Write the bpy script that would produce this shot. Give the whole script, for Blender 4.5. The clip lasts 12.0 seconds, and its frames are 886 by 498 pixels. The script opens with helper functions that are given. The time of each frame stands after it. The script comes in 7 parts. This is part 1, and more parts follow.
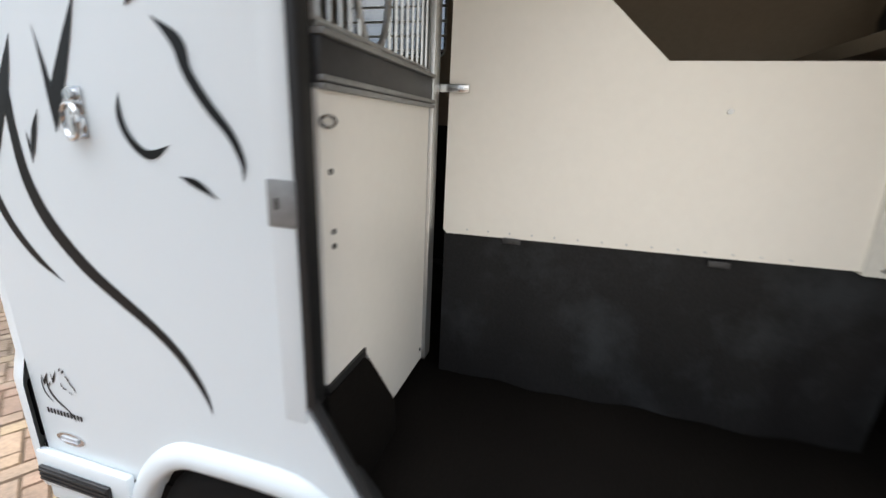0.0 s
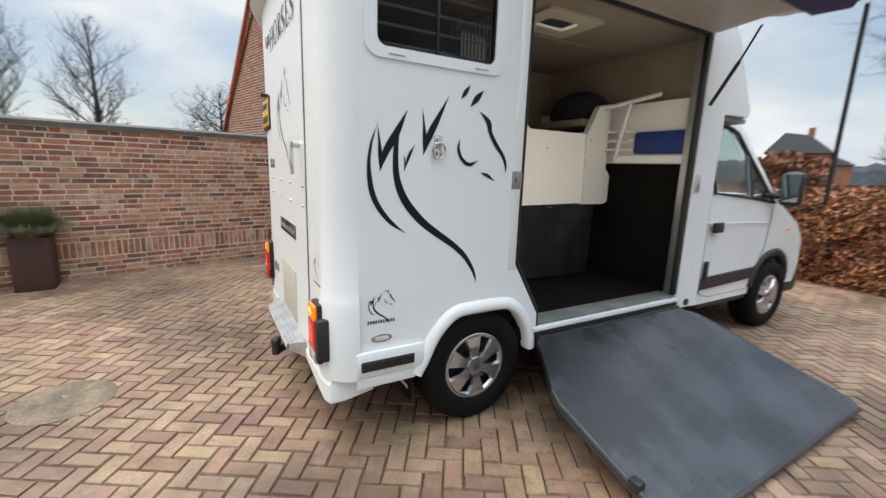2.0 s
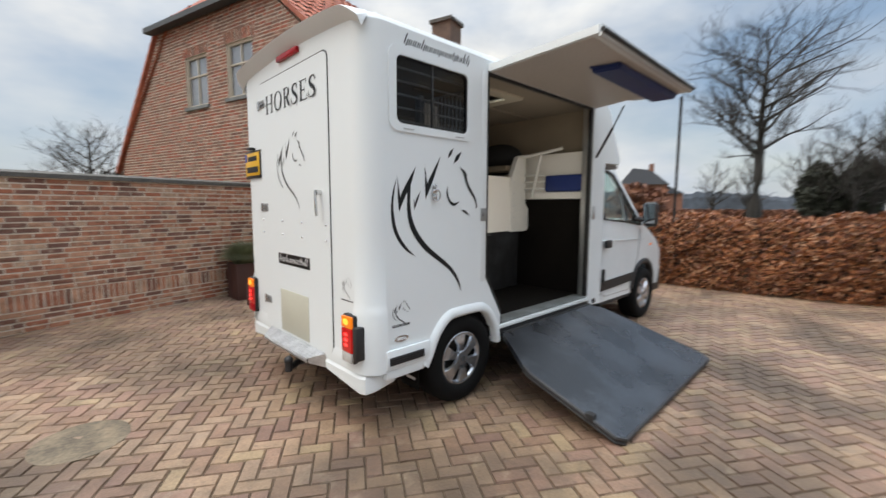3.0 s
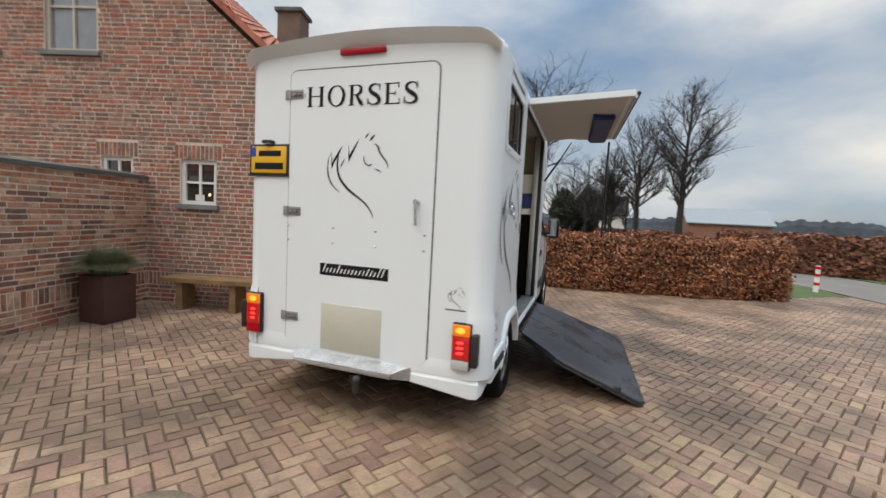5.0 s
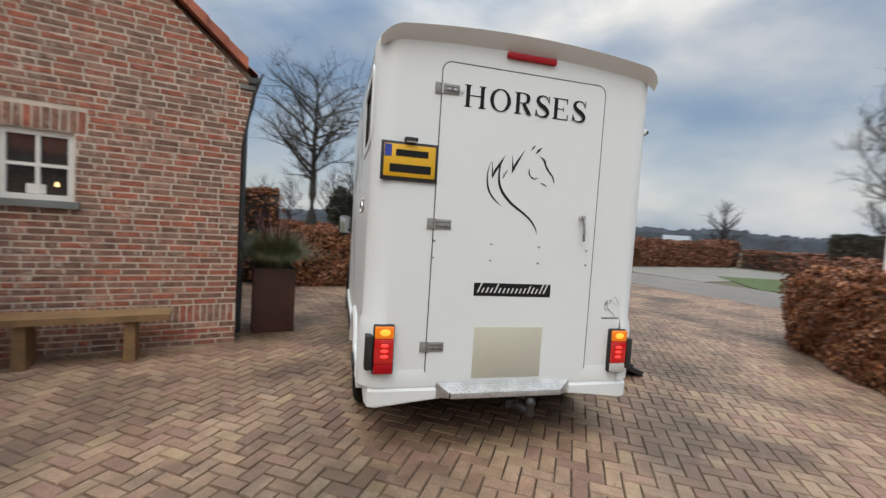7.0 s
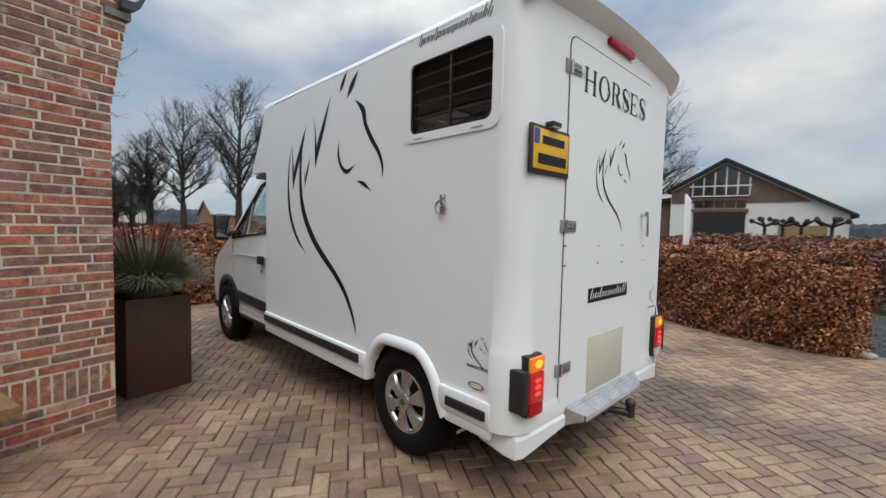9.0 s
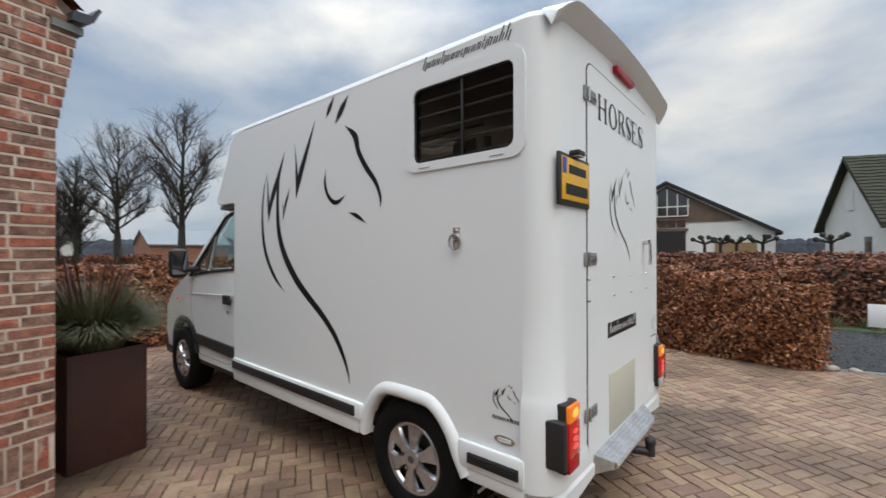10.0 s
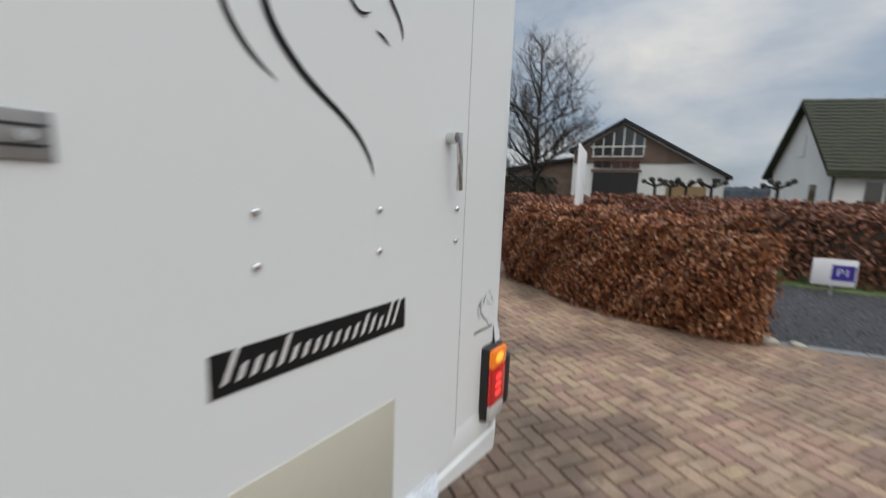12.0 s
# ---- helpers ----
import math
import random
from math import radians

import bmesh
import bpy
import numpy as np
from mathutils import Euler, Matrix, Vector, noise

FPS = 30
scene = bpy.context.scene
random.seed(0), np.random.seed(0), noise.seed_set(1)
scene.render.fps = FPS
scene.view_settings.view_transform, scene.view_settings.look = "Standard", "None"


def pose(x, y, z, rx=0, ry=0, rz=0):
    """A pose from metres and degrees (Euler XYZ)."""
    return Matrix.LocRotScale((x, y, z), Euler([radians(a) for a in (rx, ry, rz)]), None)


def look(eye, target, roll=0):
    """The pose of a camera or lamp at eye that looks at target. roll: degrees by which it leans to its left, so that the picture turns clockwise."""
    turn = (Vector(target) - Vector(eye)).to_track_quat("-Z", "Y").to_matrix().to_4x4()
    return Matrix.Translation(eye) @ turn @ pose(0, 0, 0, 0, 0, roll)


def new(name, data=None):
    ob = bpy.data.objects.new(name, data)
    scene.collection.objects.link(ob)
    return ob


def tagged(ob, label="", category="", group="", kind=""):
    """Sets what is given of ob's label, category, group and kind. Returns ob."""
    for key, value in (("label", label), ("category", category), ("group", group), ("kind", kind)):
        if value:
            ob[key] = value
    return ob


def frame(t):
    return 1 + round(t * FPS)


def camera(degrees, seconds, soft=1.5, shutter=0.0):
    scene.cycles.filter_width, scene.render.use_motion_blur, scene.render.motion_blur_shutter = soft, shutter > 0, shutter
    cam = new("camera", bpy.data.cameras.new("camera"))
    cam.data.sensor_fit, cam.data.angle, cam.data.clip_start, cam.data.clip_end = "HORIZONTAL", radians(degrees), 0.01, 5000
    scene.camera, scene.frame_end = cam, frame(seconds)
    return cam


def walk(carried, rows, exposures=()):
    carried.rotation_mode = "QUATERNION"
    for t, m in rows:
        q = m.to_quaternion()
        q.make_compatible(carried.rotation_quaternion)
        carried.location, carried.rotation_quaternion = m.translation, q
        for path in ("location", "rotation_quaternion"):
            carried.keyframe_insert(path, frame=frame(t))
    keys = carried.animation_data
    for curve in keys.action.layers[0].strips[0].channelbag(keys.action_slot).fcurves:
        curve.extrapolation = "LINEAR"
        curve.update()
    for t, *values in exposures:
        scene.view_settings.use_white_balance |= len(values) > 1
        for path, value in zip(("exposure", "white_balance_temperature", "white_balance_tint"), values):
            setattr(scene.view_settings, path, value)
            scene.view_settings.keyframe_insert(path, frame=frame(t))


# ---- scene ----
cam = camera(93.5, 12.0, soft=1.4, shutter=0.5)
PATH = [
    (0, (0.461, 0.46, 1.616), (-0.047, 2.31, 1.051), 2.6),
    (0.5, (-0.049, 0.052, 1.568), (-0.011, 1.979, 1.035), 6.4),
    (1, (-0.64, -0.258, 1.555), (-0.435, 1.681, 1.109), 4.8),
    (1.5, (-1.141, -0.559, 1.531), (-0.474, 1.274, 1.092), -1.0),
    (2, (-1.633, -0.709, 1.506), (-0.656, 0.994, 1.124), 1.9),
    (2.5, (-2.127, -0.847, 1.537), (-0.915, 0.711, 1.216), 2.0),
    (3, (-2.559, -0.953, 1.519), (-1.183, 0.483, 1.312), 0.2),
    (3.2, (-2.721, -0.963, 1.533), (-1.193, 0.308, 1.313), 3.4),
    (4.8, (-3.703, 0.384, 1.483), (-1.843, 1.11, 1.37), 2.0),
    (5, (-3.789, 0.641, 1.518), (-1.898, 1.272, 1.362), 3.0),
    (5.5, (-3.906, 1.343, 1.486), (-1.956, 1.767, 1.359), 1.4),
    (6, (-3.987, 2.038, 1.502), (-1.995, 2.195, 1.41), 2.4),
    (6.5, (-3.923, 2.69, 1.496), (-1.934, 2.5, 1.403), 0.7),
    (7, (-3.773, 3.356, 1.482), (-1.837, 2.865, 1.378), 3.6),
    (7.5, (-3.493, 3.904, 1.488), (-1.712, 3.004, 1.36), 3.3),
    (7.7, (-3.332, 4.103, 1.507), (-1.573, 3.163, 1.357), 1.2),
    (9.3, (-2.18, 4.897, 1.479), (-0.791, 3.46, 1.404), 1.2),
    (9.5, (-2.086, 4.924, 1.496), (-0.7, 3.483, 1.458), 0.3),
    (10, (-1.969, 4.894, 1.543), (-0.688, 3.358, 1.553), -0.1),
    (10.5, (-1.97, 4.611, 1.461), (-0.816, 2.996, 1.217), 0.4),
    (11, (-2.031, 4.082, 1.424), (-0.963, 2.441, 1.014), 1.7),
    (11.5, (-1.991, 3.46, 1.41), (-1.016, 1.772, 0.964), 0.3),
    (12, (-1.927, 2.822, 1.453), (-0.802, 1.194, 1.16), 2.1),
]
walk(cam, [(t, look(eye, target, roll)) for t, eye, target, roll in PATH], exposures=[(0.0, 1.18, 7100, 7), (0.5, 1.15, 7150, 7), (1.5, 0.90, 7400, 7), (2.5, 0.66, 7300, 7), (5.0, 0.33, 7250, 7), (6.5, 0.24, 7250, 7), (9.3, 0.25, 6950, 6), (10.5, 0.28, 6950, 7), (11.5, 0.16, 7000, 7), (12.0, 0.08, 7000, 7)])

# ---- world, sun ----
SUN_AZ, SUN_EL = 150.0, 50.0
world = bpy.data.worlds.new("overcast_sky")
scene.world = world
world.use_nodes = True
wn, wl = world.node_tree.nodes, world.node_tree.links
wn.clear()
w_out = wn.new("ShaderNodeOutputWorld")
w_bg = wn.new("ShaderNodeBackground")
w_bg.inputs["Strength"].default_value = 0.108
w_sky = wn.new("ShaderNodeTexSky")
w_sky.sky_type, w_sky.sun_disc = "NISHITA", False
w_sky.sun_elevation, w_sky.sun_rotation = radians(SUN_EL), radians(90 - SUN_AZ)
w_sky.dust_density = 2.0
w_tc = wn.new("ShaderNodeTexCoord")
w_map = wn.new("ShaderNodeMapping")
w_map.inputs["Scale"].default_value = (1.0, 1.0, 2.3)
w_map.inputs["Rotation"].default_value = (0.0, 0.0, 0.7)
w_n1 = wn.new("ShaderNodeTexNoise")
w_n1.inputs["Scale"].default_value, w_n1.inputs["Detail"].default_value, w_n1.inputs["Roughness"].default_value = 2.6, 6.0, 0.55
w_n1.inputs["Distortion"].default_value = 0.3
w_n2 = wn.new("ShaderNodeTexNoise")
w_n2.inputs["Scale"].default_value, w_n2.inputs["Detail"].default_value = 2.4, 5.0
w_r1 = wn.new("ShaderNodeValToRGB")
w_r1.color_ramp.elements[0].position, w_r1.color_ramp.elements[1].position = 0.36, 0.6
w_r1.color_ramp.elements[0].color, w_r1.color_ramp.elements[1].color = (0.55, 0.55, 0.55, 1), (1, 1, 1, 1)
w_r2 = wn.new("ShaderNodeValToRGB")
w_r2.color_ramp.elements[0].position, w_r2.color_ramp.elements[1].position = 0.3, 0.72
w_r2.color_ramp.elements[0].color, w_r2.color_ramp.elements[1].color = (2.1, 3.15, 5.0, 1), (7.2, 7.25, 7.5, 1)
w_mix = wn.new("ShaderNodeMix")
w_mix.data_type = "RGBA"
wl.new(w_tc.outputs["Generated"], w_map.inputs["Vector"])
wl.new(w_map.outputs["Vector"], w_n1.inputs["Vector"])
wl.new(w_map.outputs["Vector"], w_n2.inputs["Vector"])
wl.new(w_n1.outputs["Fac"], w_r1.inputs["Fac"])
wl.new(w_n2.outputs["Fac"], w_r2.inputs["Fac"])
wl.new(w_r1.outputs["Color"], w_mix.inputs["Factor"])
wl.new(w_sky.outputs["Color"], w_mix.inputs["A"])
wl.new(w_r2.outputs["Color"], w_mix.inputs["B"])
# an overcast sky is brightest overhead
w_sep = wn.new("ShaderNodeSeparateXYZ")
w_pow, w_mul = wn.new("ShaderNodeMath"), wn.new("ShaderNodeMath")
w_pow.operation, w_mul.operation = "POWER", "MULTIPLY_ADD"
w_pow.inputs[1].default_value, w_mul.inputs[1].default_value, w_mul.inputs[2].default_value = 4.2, 5.2, 0.86
w_up = wn.new("ShaderNodeMix")
w_up.data_type, w_up.blend_type = "RGBA", "MULTIPLY"
w_up.inputs["Factor"].default_value = 1.0
wl.new(w_tc.outputs["Generated"], w_sep.inputs["Vector"])
wl.new(w_sep.outputs["Z"], w_pow.inputs[0])
wl.new(w_pow.outputs[0], w_mul.inputs[0])
wl.new(w_mix.outputs["Result"], w_up.inputs["A"])
wl.new(w_mul.outputs[0], w_up.inputs["B"])
wl.new(w_up.outputs["Result"], w_bg.inputs["Color"])
wl.new(w_bg.outputs["Background"], w_out.inputs["Surface"])

sun = new("sun", bpy.data.lights.new("sun", "SUN"))
sun.data.energy, sun.data.angle, sun.data.color = 0.7, radians(50), (1.0, 0.95, 0.88)
sun.matrix_basis = look((math.cos(radians(SUN_AZ)) * 40, math.sin(radians(SUN_AZ)) * 40, 40 * math.tan(radians(SUN_EL))), (0, 0, 0))

# added fill lamp in the truck's open side, brightens the interior beyond the sky's light
door_fill = new("doorway_fill", bpy.data.lights.new("doorway_fill", "AREA"))
door_fill.data.shape, door_fill.data.size, door_fill.data.size_y = "RECTANGLE", 1.5, 1.6
door_fill.data.energy, door_fill.data.color = 2.8, (1.0, 0.98, 0.95)
door_fill.matrix_basis = look((0.88, 1.165, 1.52), (0.88, 3.0, 1.52))

# ---- materials ----
def mat(name, col, rough=0.5, metal=0.0, var=0.12, scale=3.0, fine=60.0, bump=0.0, coat=0.0, glow=None, glow_power=0.0, tones=None, spec=0.5, dirt=0.0, rvar=0.2, blots=()):
    """A surface with two scales of variation; tones: colours dealt out to single pieces."""
    m = bpy.data.materials.new(name)
    m.use_nodes = True
    n, l = m.node_tree.nodes, m.node_tree.links
    b = n["Principled BSDF"]
    b.inputs["Roughness"].default_value, b.inputs["Metallic"].default_value = rough, metal
    b.inputs["Specular IOR Level"].default_value = spec
    b.inputs["Coat Weight"].default_value, b.inputs["Coat Roughness"].default_value = coat, 0.08
    pos = n.new("ShaderNodeNewGeometry")
    n1, n2 = n.new("ShaderNodeTexNoise"), n.new("ShaderNodeTexNoise")
    n1.inputs["Scale"].default_value, n1.inputs["Detail"].default_value = scale, 5.0
    n2.inputs["Scale"].default_value, n2.inputs["Detail"].default_value = fine, 3.0
    l.new(pos.outputs["Position"], n1.inputs["Vector"])
    l.new(pos.outputs["Position"], n2.inputs["Vector"])
    if tones:
        ramp = n.new("ShaderNodeValToRGB")
        ramp.color_ramp.interpolation = "CONSTANT"
        els = ramp.color_ramp.elements
        while len(els) < len(tones):
            els.new(0.5)
        for i, c in enumerate(tones):
            els[i].position, els[i].color = i / len(tones), (*c, 1)
        info, geo = n.new("ShaderNodeObjectInfo"), n.new("ShaderNodeNewGeometry")
        add, fr = n.new("ShaderNodeMath"), n.new("ShaderNodeMath")
        add.operation, fr.operation = "ADD", "FRACT"
        l.new(info.outputs["Random"], add.inputs[0])
        l.new(geo.outputs["Random Per Island"], add.inputs[1])
        l.new(add.outputs[0], fr.inputs[0])
        l.new(fr.outputs[0], ramp.inputs["Fac"])
        base = ramp.outputs["Color"]
    else:
        rgb = n.new("ShaderNodeRGB")
        rgb.outputs[0].default_value = (*col, 1)
        base = rgb.outputs[0]
    mix1, mix2 = n.new("ShaderNodeMix"), n.new("ShaderNodeMix")
    for mx in (mix1, mix2):
        mx.data_type, mx.blend_type = "RGBA", "MULTIPLY"
        mx.inputs["Factor"].default_value = 1.0
    r1, r2 = n.new("ShaderNodeMapRange"), n.new("ShaderNodeMapRange")
    for r, v in ((r1, var), (r2, var * 0.7)):
        r.inputs["From Min"].default_value, r.inputs["From Max"].default_value = 0.3, 0.7
        r.inputs["To Min"].default_value, r.inputs["To Max"].default_value = 1 - v, 1 + v * 0.6
    l.new(n1.outputs["Fac"], r1.inputs["Value"])
    l.new(n2.outputs["Fac"], r2.inputs["Value"])
    l.new(base, mix1.inputs["A"])
    l.new(r1.outputs["Result"], mix1.inputs["B"])
    l.new(mix1.outputs["Result"], mix2.inputs["A"])
    l.new(r2.outputs["Result"], mix2.inputs["B"])
    final = mix2.outputs["Result"]
    if dirt > 0:
        n3 = n.new("ShaderNodeTexNoise")
        n3.inputs["Scale"].default_value, n3.inputs["Detail"].default_value = 0.75, 7.0
        r3 = n.new("ShaderNodeMapRange")
        r3.inputs["From Min"].default_value, r3.inputs["From Max"].default_value = 0.44, 0.66
        r3.inputs["To Min"].default_value, r3.inputs["To Max"].default_value = 0.0, dirt
        mix3 = n.new("ShaderNodeMix")
        mix3.data_type = "RGBA"
        mix3.inputs["B"].default_value = (0.07, 0.05, 0.034, 1)
        l.new(pos.outputs["Position"], n3.inputs["Vector"])
        l.new(n3.outputs["Fac"], r3.inputs["Value"])
        l.new(r3.outputs["Result"], mix3.inputs["Factor"])
        l.new(final, mix3.inputs["A"])
        final = mix3.outputs["Result"]
    for tint, size, low, high, much in blots:
        nb, rb, mb = n.new("ShaderNodeTexNoise"), n.new("ShaderNodeMapRange"), n.new("ShaderNodeMix")
        nb.inputs["Scale"].default_value, nb.inputs["Detail"].default_value, nb.inputs["Roughness"].default_value = size, 6.0, 0.65
        rb.inputs["From Min"].default_value, rb.inputs["From Max"].default_value, rb.inputs["To Max"].default_value = low, high, much
        mb.data_type = "RGBA"
        mb.inputs["B"].default_value = (*tint, 1)
        l.new(pos.outputs["Position"], nb.inputs["Vector"])
        l.new(nb.outputs["Fac"], rb.inputs["Value"])
        l.new(rb.outputs["Result"], mb.inputs["Factor"])
        l.new(final, mb.inputs["A"])
        final = mb.outputs["Result"]
    l.new(final, b.inputs["Base Color"])
    rr = n.new("ShaderNodeMapRange")
    rr.inputs["To Min"].default_value, rr.inputs["To Max"].default_value = max(0.02, rough * (1 - rvar)), min(1.0, rough * (1 + rvar))
    l.new(n1.outputs["Fac"], rr.inputs["Value"])
    l.new(rr.outputs["Result"], b.inputs["Roughness"])
    if bump > 0:
        bp = n.new("ShaderNodeBump")
        bp.inputs["Strength"].default_value, bp.inputs["Distance"].default_value = min(1.0, bump), 0.004
        l.new(n2.outputs["Fac"], bp.inputs["Height"])
        l.new(bp.outputs["Normal"], b.inputs["Normal"])
    if glow:
        b.inputs["Emission Color"].default_value = (*glow, 1)
        b.inputs["Emission Strength"].default_value = glow_power
    return m


def glass(name, tint, rough=0.02):
    m = bpy.data.materials.new(name)
    m.use_nodes = True
    n, l = m.node_tree.nodes, m.node_tree.links
    b = n["Principled BSDF"]
    b.inputs["Base Color"].default_value = (*tint, 1)
    b.inputs["Roughness"].default_value = rough
    b.inputs["Transmission Weight"].default_value = 1.0
    b.inputs["IOR"].default_value = 1.2
    return m


BRICK_TONES = [(0.353, 0.152, 0.107), (0.309, 0.163, 0.118), (0.396, 0.134, 0.089), (0.255, 0.141, 0.107), (0.374, 0.159, 0.107), (0.288, 0.163, 0.122), (0.410, 0.231, 0.172), (0.237, 0.127, 0.096), (0.417, 0.145, 0.095), (0.331, 0.181, 0.132), (0.266, 0.156, 0.118), (0.367, 0.138, 0.093)]
WALL_TONES = [(0.421, 0.188, 0.113), (0.338, 0.128, 0.075), (0.478, 0.261, 0.168), (0.222, 0.107, 0.075), (0.431, 0.216, 0.136), (0.362, 0.154, 0.094), (0.48, 0.318, 0.22), (0.197, 0.102, 0.075)]
PAVER_TONES = [(0.290, 0.186, 0.124), (0.335, 0.225, 0.147), (0.270, 0.168, 0.117), (0.368, 0.252, 0.164), (0.240, 0.148, 0.106), (0.252, 0.156, 0.105), (0.318, 0.214, 0.137), (0.300, 0.182, 0.132), (0.350, 0.240, 0.164), (0.345, 0.248, 0.150), (0.262, 0.163, 0.111), (0.318, 0.200, 0.138), (0.235, 0.143, 0.108), (0.340, 0.230, 0.152), (0.305, 0.207, 0.143)]
M_WHITE = mat("white_gelcoat", (0.76, 0.80, 0.805), rough=0.36, var=0.0, scale=0.6, fine=14, coat=0.0, rvar=0.05)
M_CAB = mat("white_car_paint", (0.74, 0.78, 0.79), rough=0.25, var=0.03, scale=1.5, fine=20, coat=0.5)
M_DECAL = mat("black_vinyl", (0.011, 0.012, 0.013), rough=0.4, var=0.1, spec=0.2)
M_GREY_DECAL = mat("grey_vinyl", (0.06, 0.062, 0.065), rough=0.4, var=0.1)
M_BLACK = mat("black_plastic", (0.02, 0.02, 0.021), rough=0.5, var=0.2, fine=120, bump=0.15)
M_GASKET = mat("black_rubber_seal", (0.014, 0.014, 0.014), rough=0.6, var=0.2)
M_SEAM = mat("grey_seam", (0.30, 0.30, 0.295), rough=0.7)
M_DOORGAP = mat("dark_door_gap", (0.035, 0.035, 0.036), rough=0.8)
M_RUBBER = mat("black_rubber_mat", (0.011, 0.011, 0.012), spec=0.25, rough=0.62, blots=(((0.032, 0.036, 0.041), 2.6, 0.48, 0.68, 0.75),), var=0.35, scale=2.2, fine=90, bump=0.3)
M_FLOOR = mat("worn_black_floor_rubber", (0.0085, 0.007, 0.006), spec=0.1, rough=0.85, var=0.4, scale=2.0, fine=90, bump=0.3)
M_RAMP = mat("blue_grey_ramp_rubber", (0.036, 0.044, 0.056), rough=0.30, spec=0.65, var=0.6, rvar=0.75, blots=(((0.007, 0.009, 0.012), 1.5, 0.46, 0.60, 0.85), ((0.085, 0.095, 0.11), 4.0, 0.58, 0.72, 0.35)), scale=2.3, fine=110, bump=0.35, dirt=0.15)
M_TYRE = mat("tyre_rubber", (0.0055, 0.0055, 0.0055), spec=0.2, rough=0.8, var=0.3, fine=90, bump=0.3)
M_SILVER = mat("silver_wheel_paint", (0.52, 0.535, 0.56), rough=0.22, metal=0.85, var=0.08, coat=0.3)
M_CHROME = mat("polished_steel", (0.62, 0.62, 0.62), rough=0.2, metal=1.0, var=0.06)
M_ALU = mat("brushed_aluminium", (0.62, 0.63, 0.63), rough=0.38, metal=0.9, var=0.1, fine=150, bump=0.15)
M_TRIM = mat("scuffed_grey_trim", (0.19, 0.205, 0.20), rough=0.6, metal=0.2, var=0.3, scale=5, fine=60, bump=0.2)
M_STEP = mat("chequered_aluminium", (0.60, 0.61, 0.615), rough=0.40, metal=0.85, var=0.2, scale=9, fine=55, bump=0.3)
M_JAMB = mat("grey_anodised_jamb", (0.57, 0.58, 0.585), rough=0.5, metal=0.0, var=0.12, fine=40)
M_LATCH = mat("dull_zinc_plate", (0.28, 0.28, 0.275), rough=0.5, metal=0.3, var=0.2, fine=50)
M_DARKMETAL = mat("dark_painted_steel", (0.05, 0.05, 0.052), rough=0.45, metal=0.3, var=0.2)
M_CREAM = mat("cream_interior_panel", (0.83, 0.80, 0.745), rough=0.4, var=0.018, scale=1.2, fine=30)
M_FLAP = mat("grey_door_lining", (0.56, 0.54, 0.50), rough=0.5, var=0.06, scale=1.5, fine=40)
M_CEIL = mat("beige_headlining", (0.25, 0.21, 0.165), rough=0.8, var=0.1, fine=160, bump=0.2)
M_LINING = mat("brown_inner_lining", (0.31, 0.255, 0.19), rough=0.7, var=0.08, fine=60, bump=0.1)
M_BLUE = mat("navy_blue_padding", (0.012, 0.032, 0.16), rough=0.5, var=0.15, fine=140, bump=0.2)
M_BEIGE = mat("beige_panel", (0.52, 0.51, 0.42), rough=0.5, var=0.03)
M_PLATE = mat("yellow_plate", (0.75, 0.42, 0.02), rough=0.4, var=0.04)
M_PBLUE = mat("blue_plate_band", (0.02, 0.06, 0.35), rough=0.4)
M_RED = mat("red_lens", (0.30, 0.006, 0.008), rough=0.15, var=0.05, coat=0.5, glow=(1.0, 0.02, 0.015), glow_power=0.17)
M_REDLIT = mat("lit_red_lens", (0.6, 0.01, 0.01), rough=0.15, glow=(1.0, 0.03, 0.03), glow_power=2.2)
M_DARKRED = mat("unlit_red_lens", (0.42, 0.004, 0.012), rough=0.3, spec=0.3)
M_AMBER = mat("amber_lens", (0.60, 0.13, 0.008), rough=0.15, coat=0.5, glow=(1.0, 0.26, 0.015), glow_power=0.34)
M_AMBERLIT = mat("lit_amber_bulb", (0.9, 0.4, 0.05), rough=0.2, glow=(1.0, 0.42, 0.05), glow_power=0.85)
M_CLEAR = mat("clear_lens", (0.5, 0.5, 0.48), rough=0.12, coat=0.5)
M_TINT = glass("tinted_window", (0.30, 0.31, 0.32))
M_CABGLASS = glass("cab_window", (0.62, 0.72, 0.70))
M_SEAT = mat("dark_seat_cloth", (0.03, 0.03, 0.033), rough=0.9, var=0.3, fine=150)
M_MIRROR = mat("mirror_face", (0.55, 0.57, 0.6), rough=0.03, metal=1.0, var=0.0)
M_BRICK = mat("handmade_red_brick", (0.3, 0.15, 0.1), rough=0.9, var=0.42, scale=13, fine=85, bump=1.0, tones=BRICK_TONES, spec=0.2, blots=(((0.085, 0.06, 0.05), 17.0, 0.52, 0.68, 0.7), ((0.56, 0.49, 0.42), 9.0, 0.57, 0.69, 0.6), ((0.10, 0.075, 0.06), 1.1, 0.52, 0.75, 0.4)))
M_WBRICK = mat("weathered_wall_brick", (0.3, 0.15, 0.1), rough=0.9, var=0.36, scale=11, fine=80, bump=1.0, tones=WALL_TONES, spec=0.2, blots=(((0.12, 0.085, 0.06), 15.0, 0.55, 0.70, 0.6), ((0.55, 0.46, 0.36), 9.0, 0.58, 0.72, 0.5)))
M_MORTAR = mat("lime_mortar", (0.62, 0.54, 0.445), rough=0.95, var=0.2, scale=4, fine=90, bump=0.6, spec=0.1)
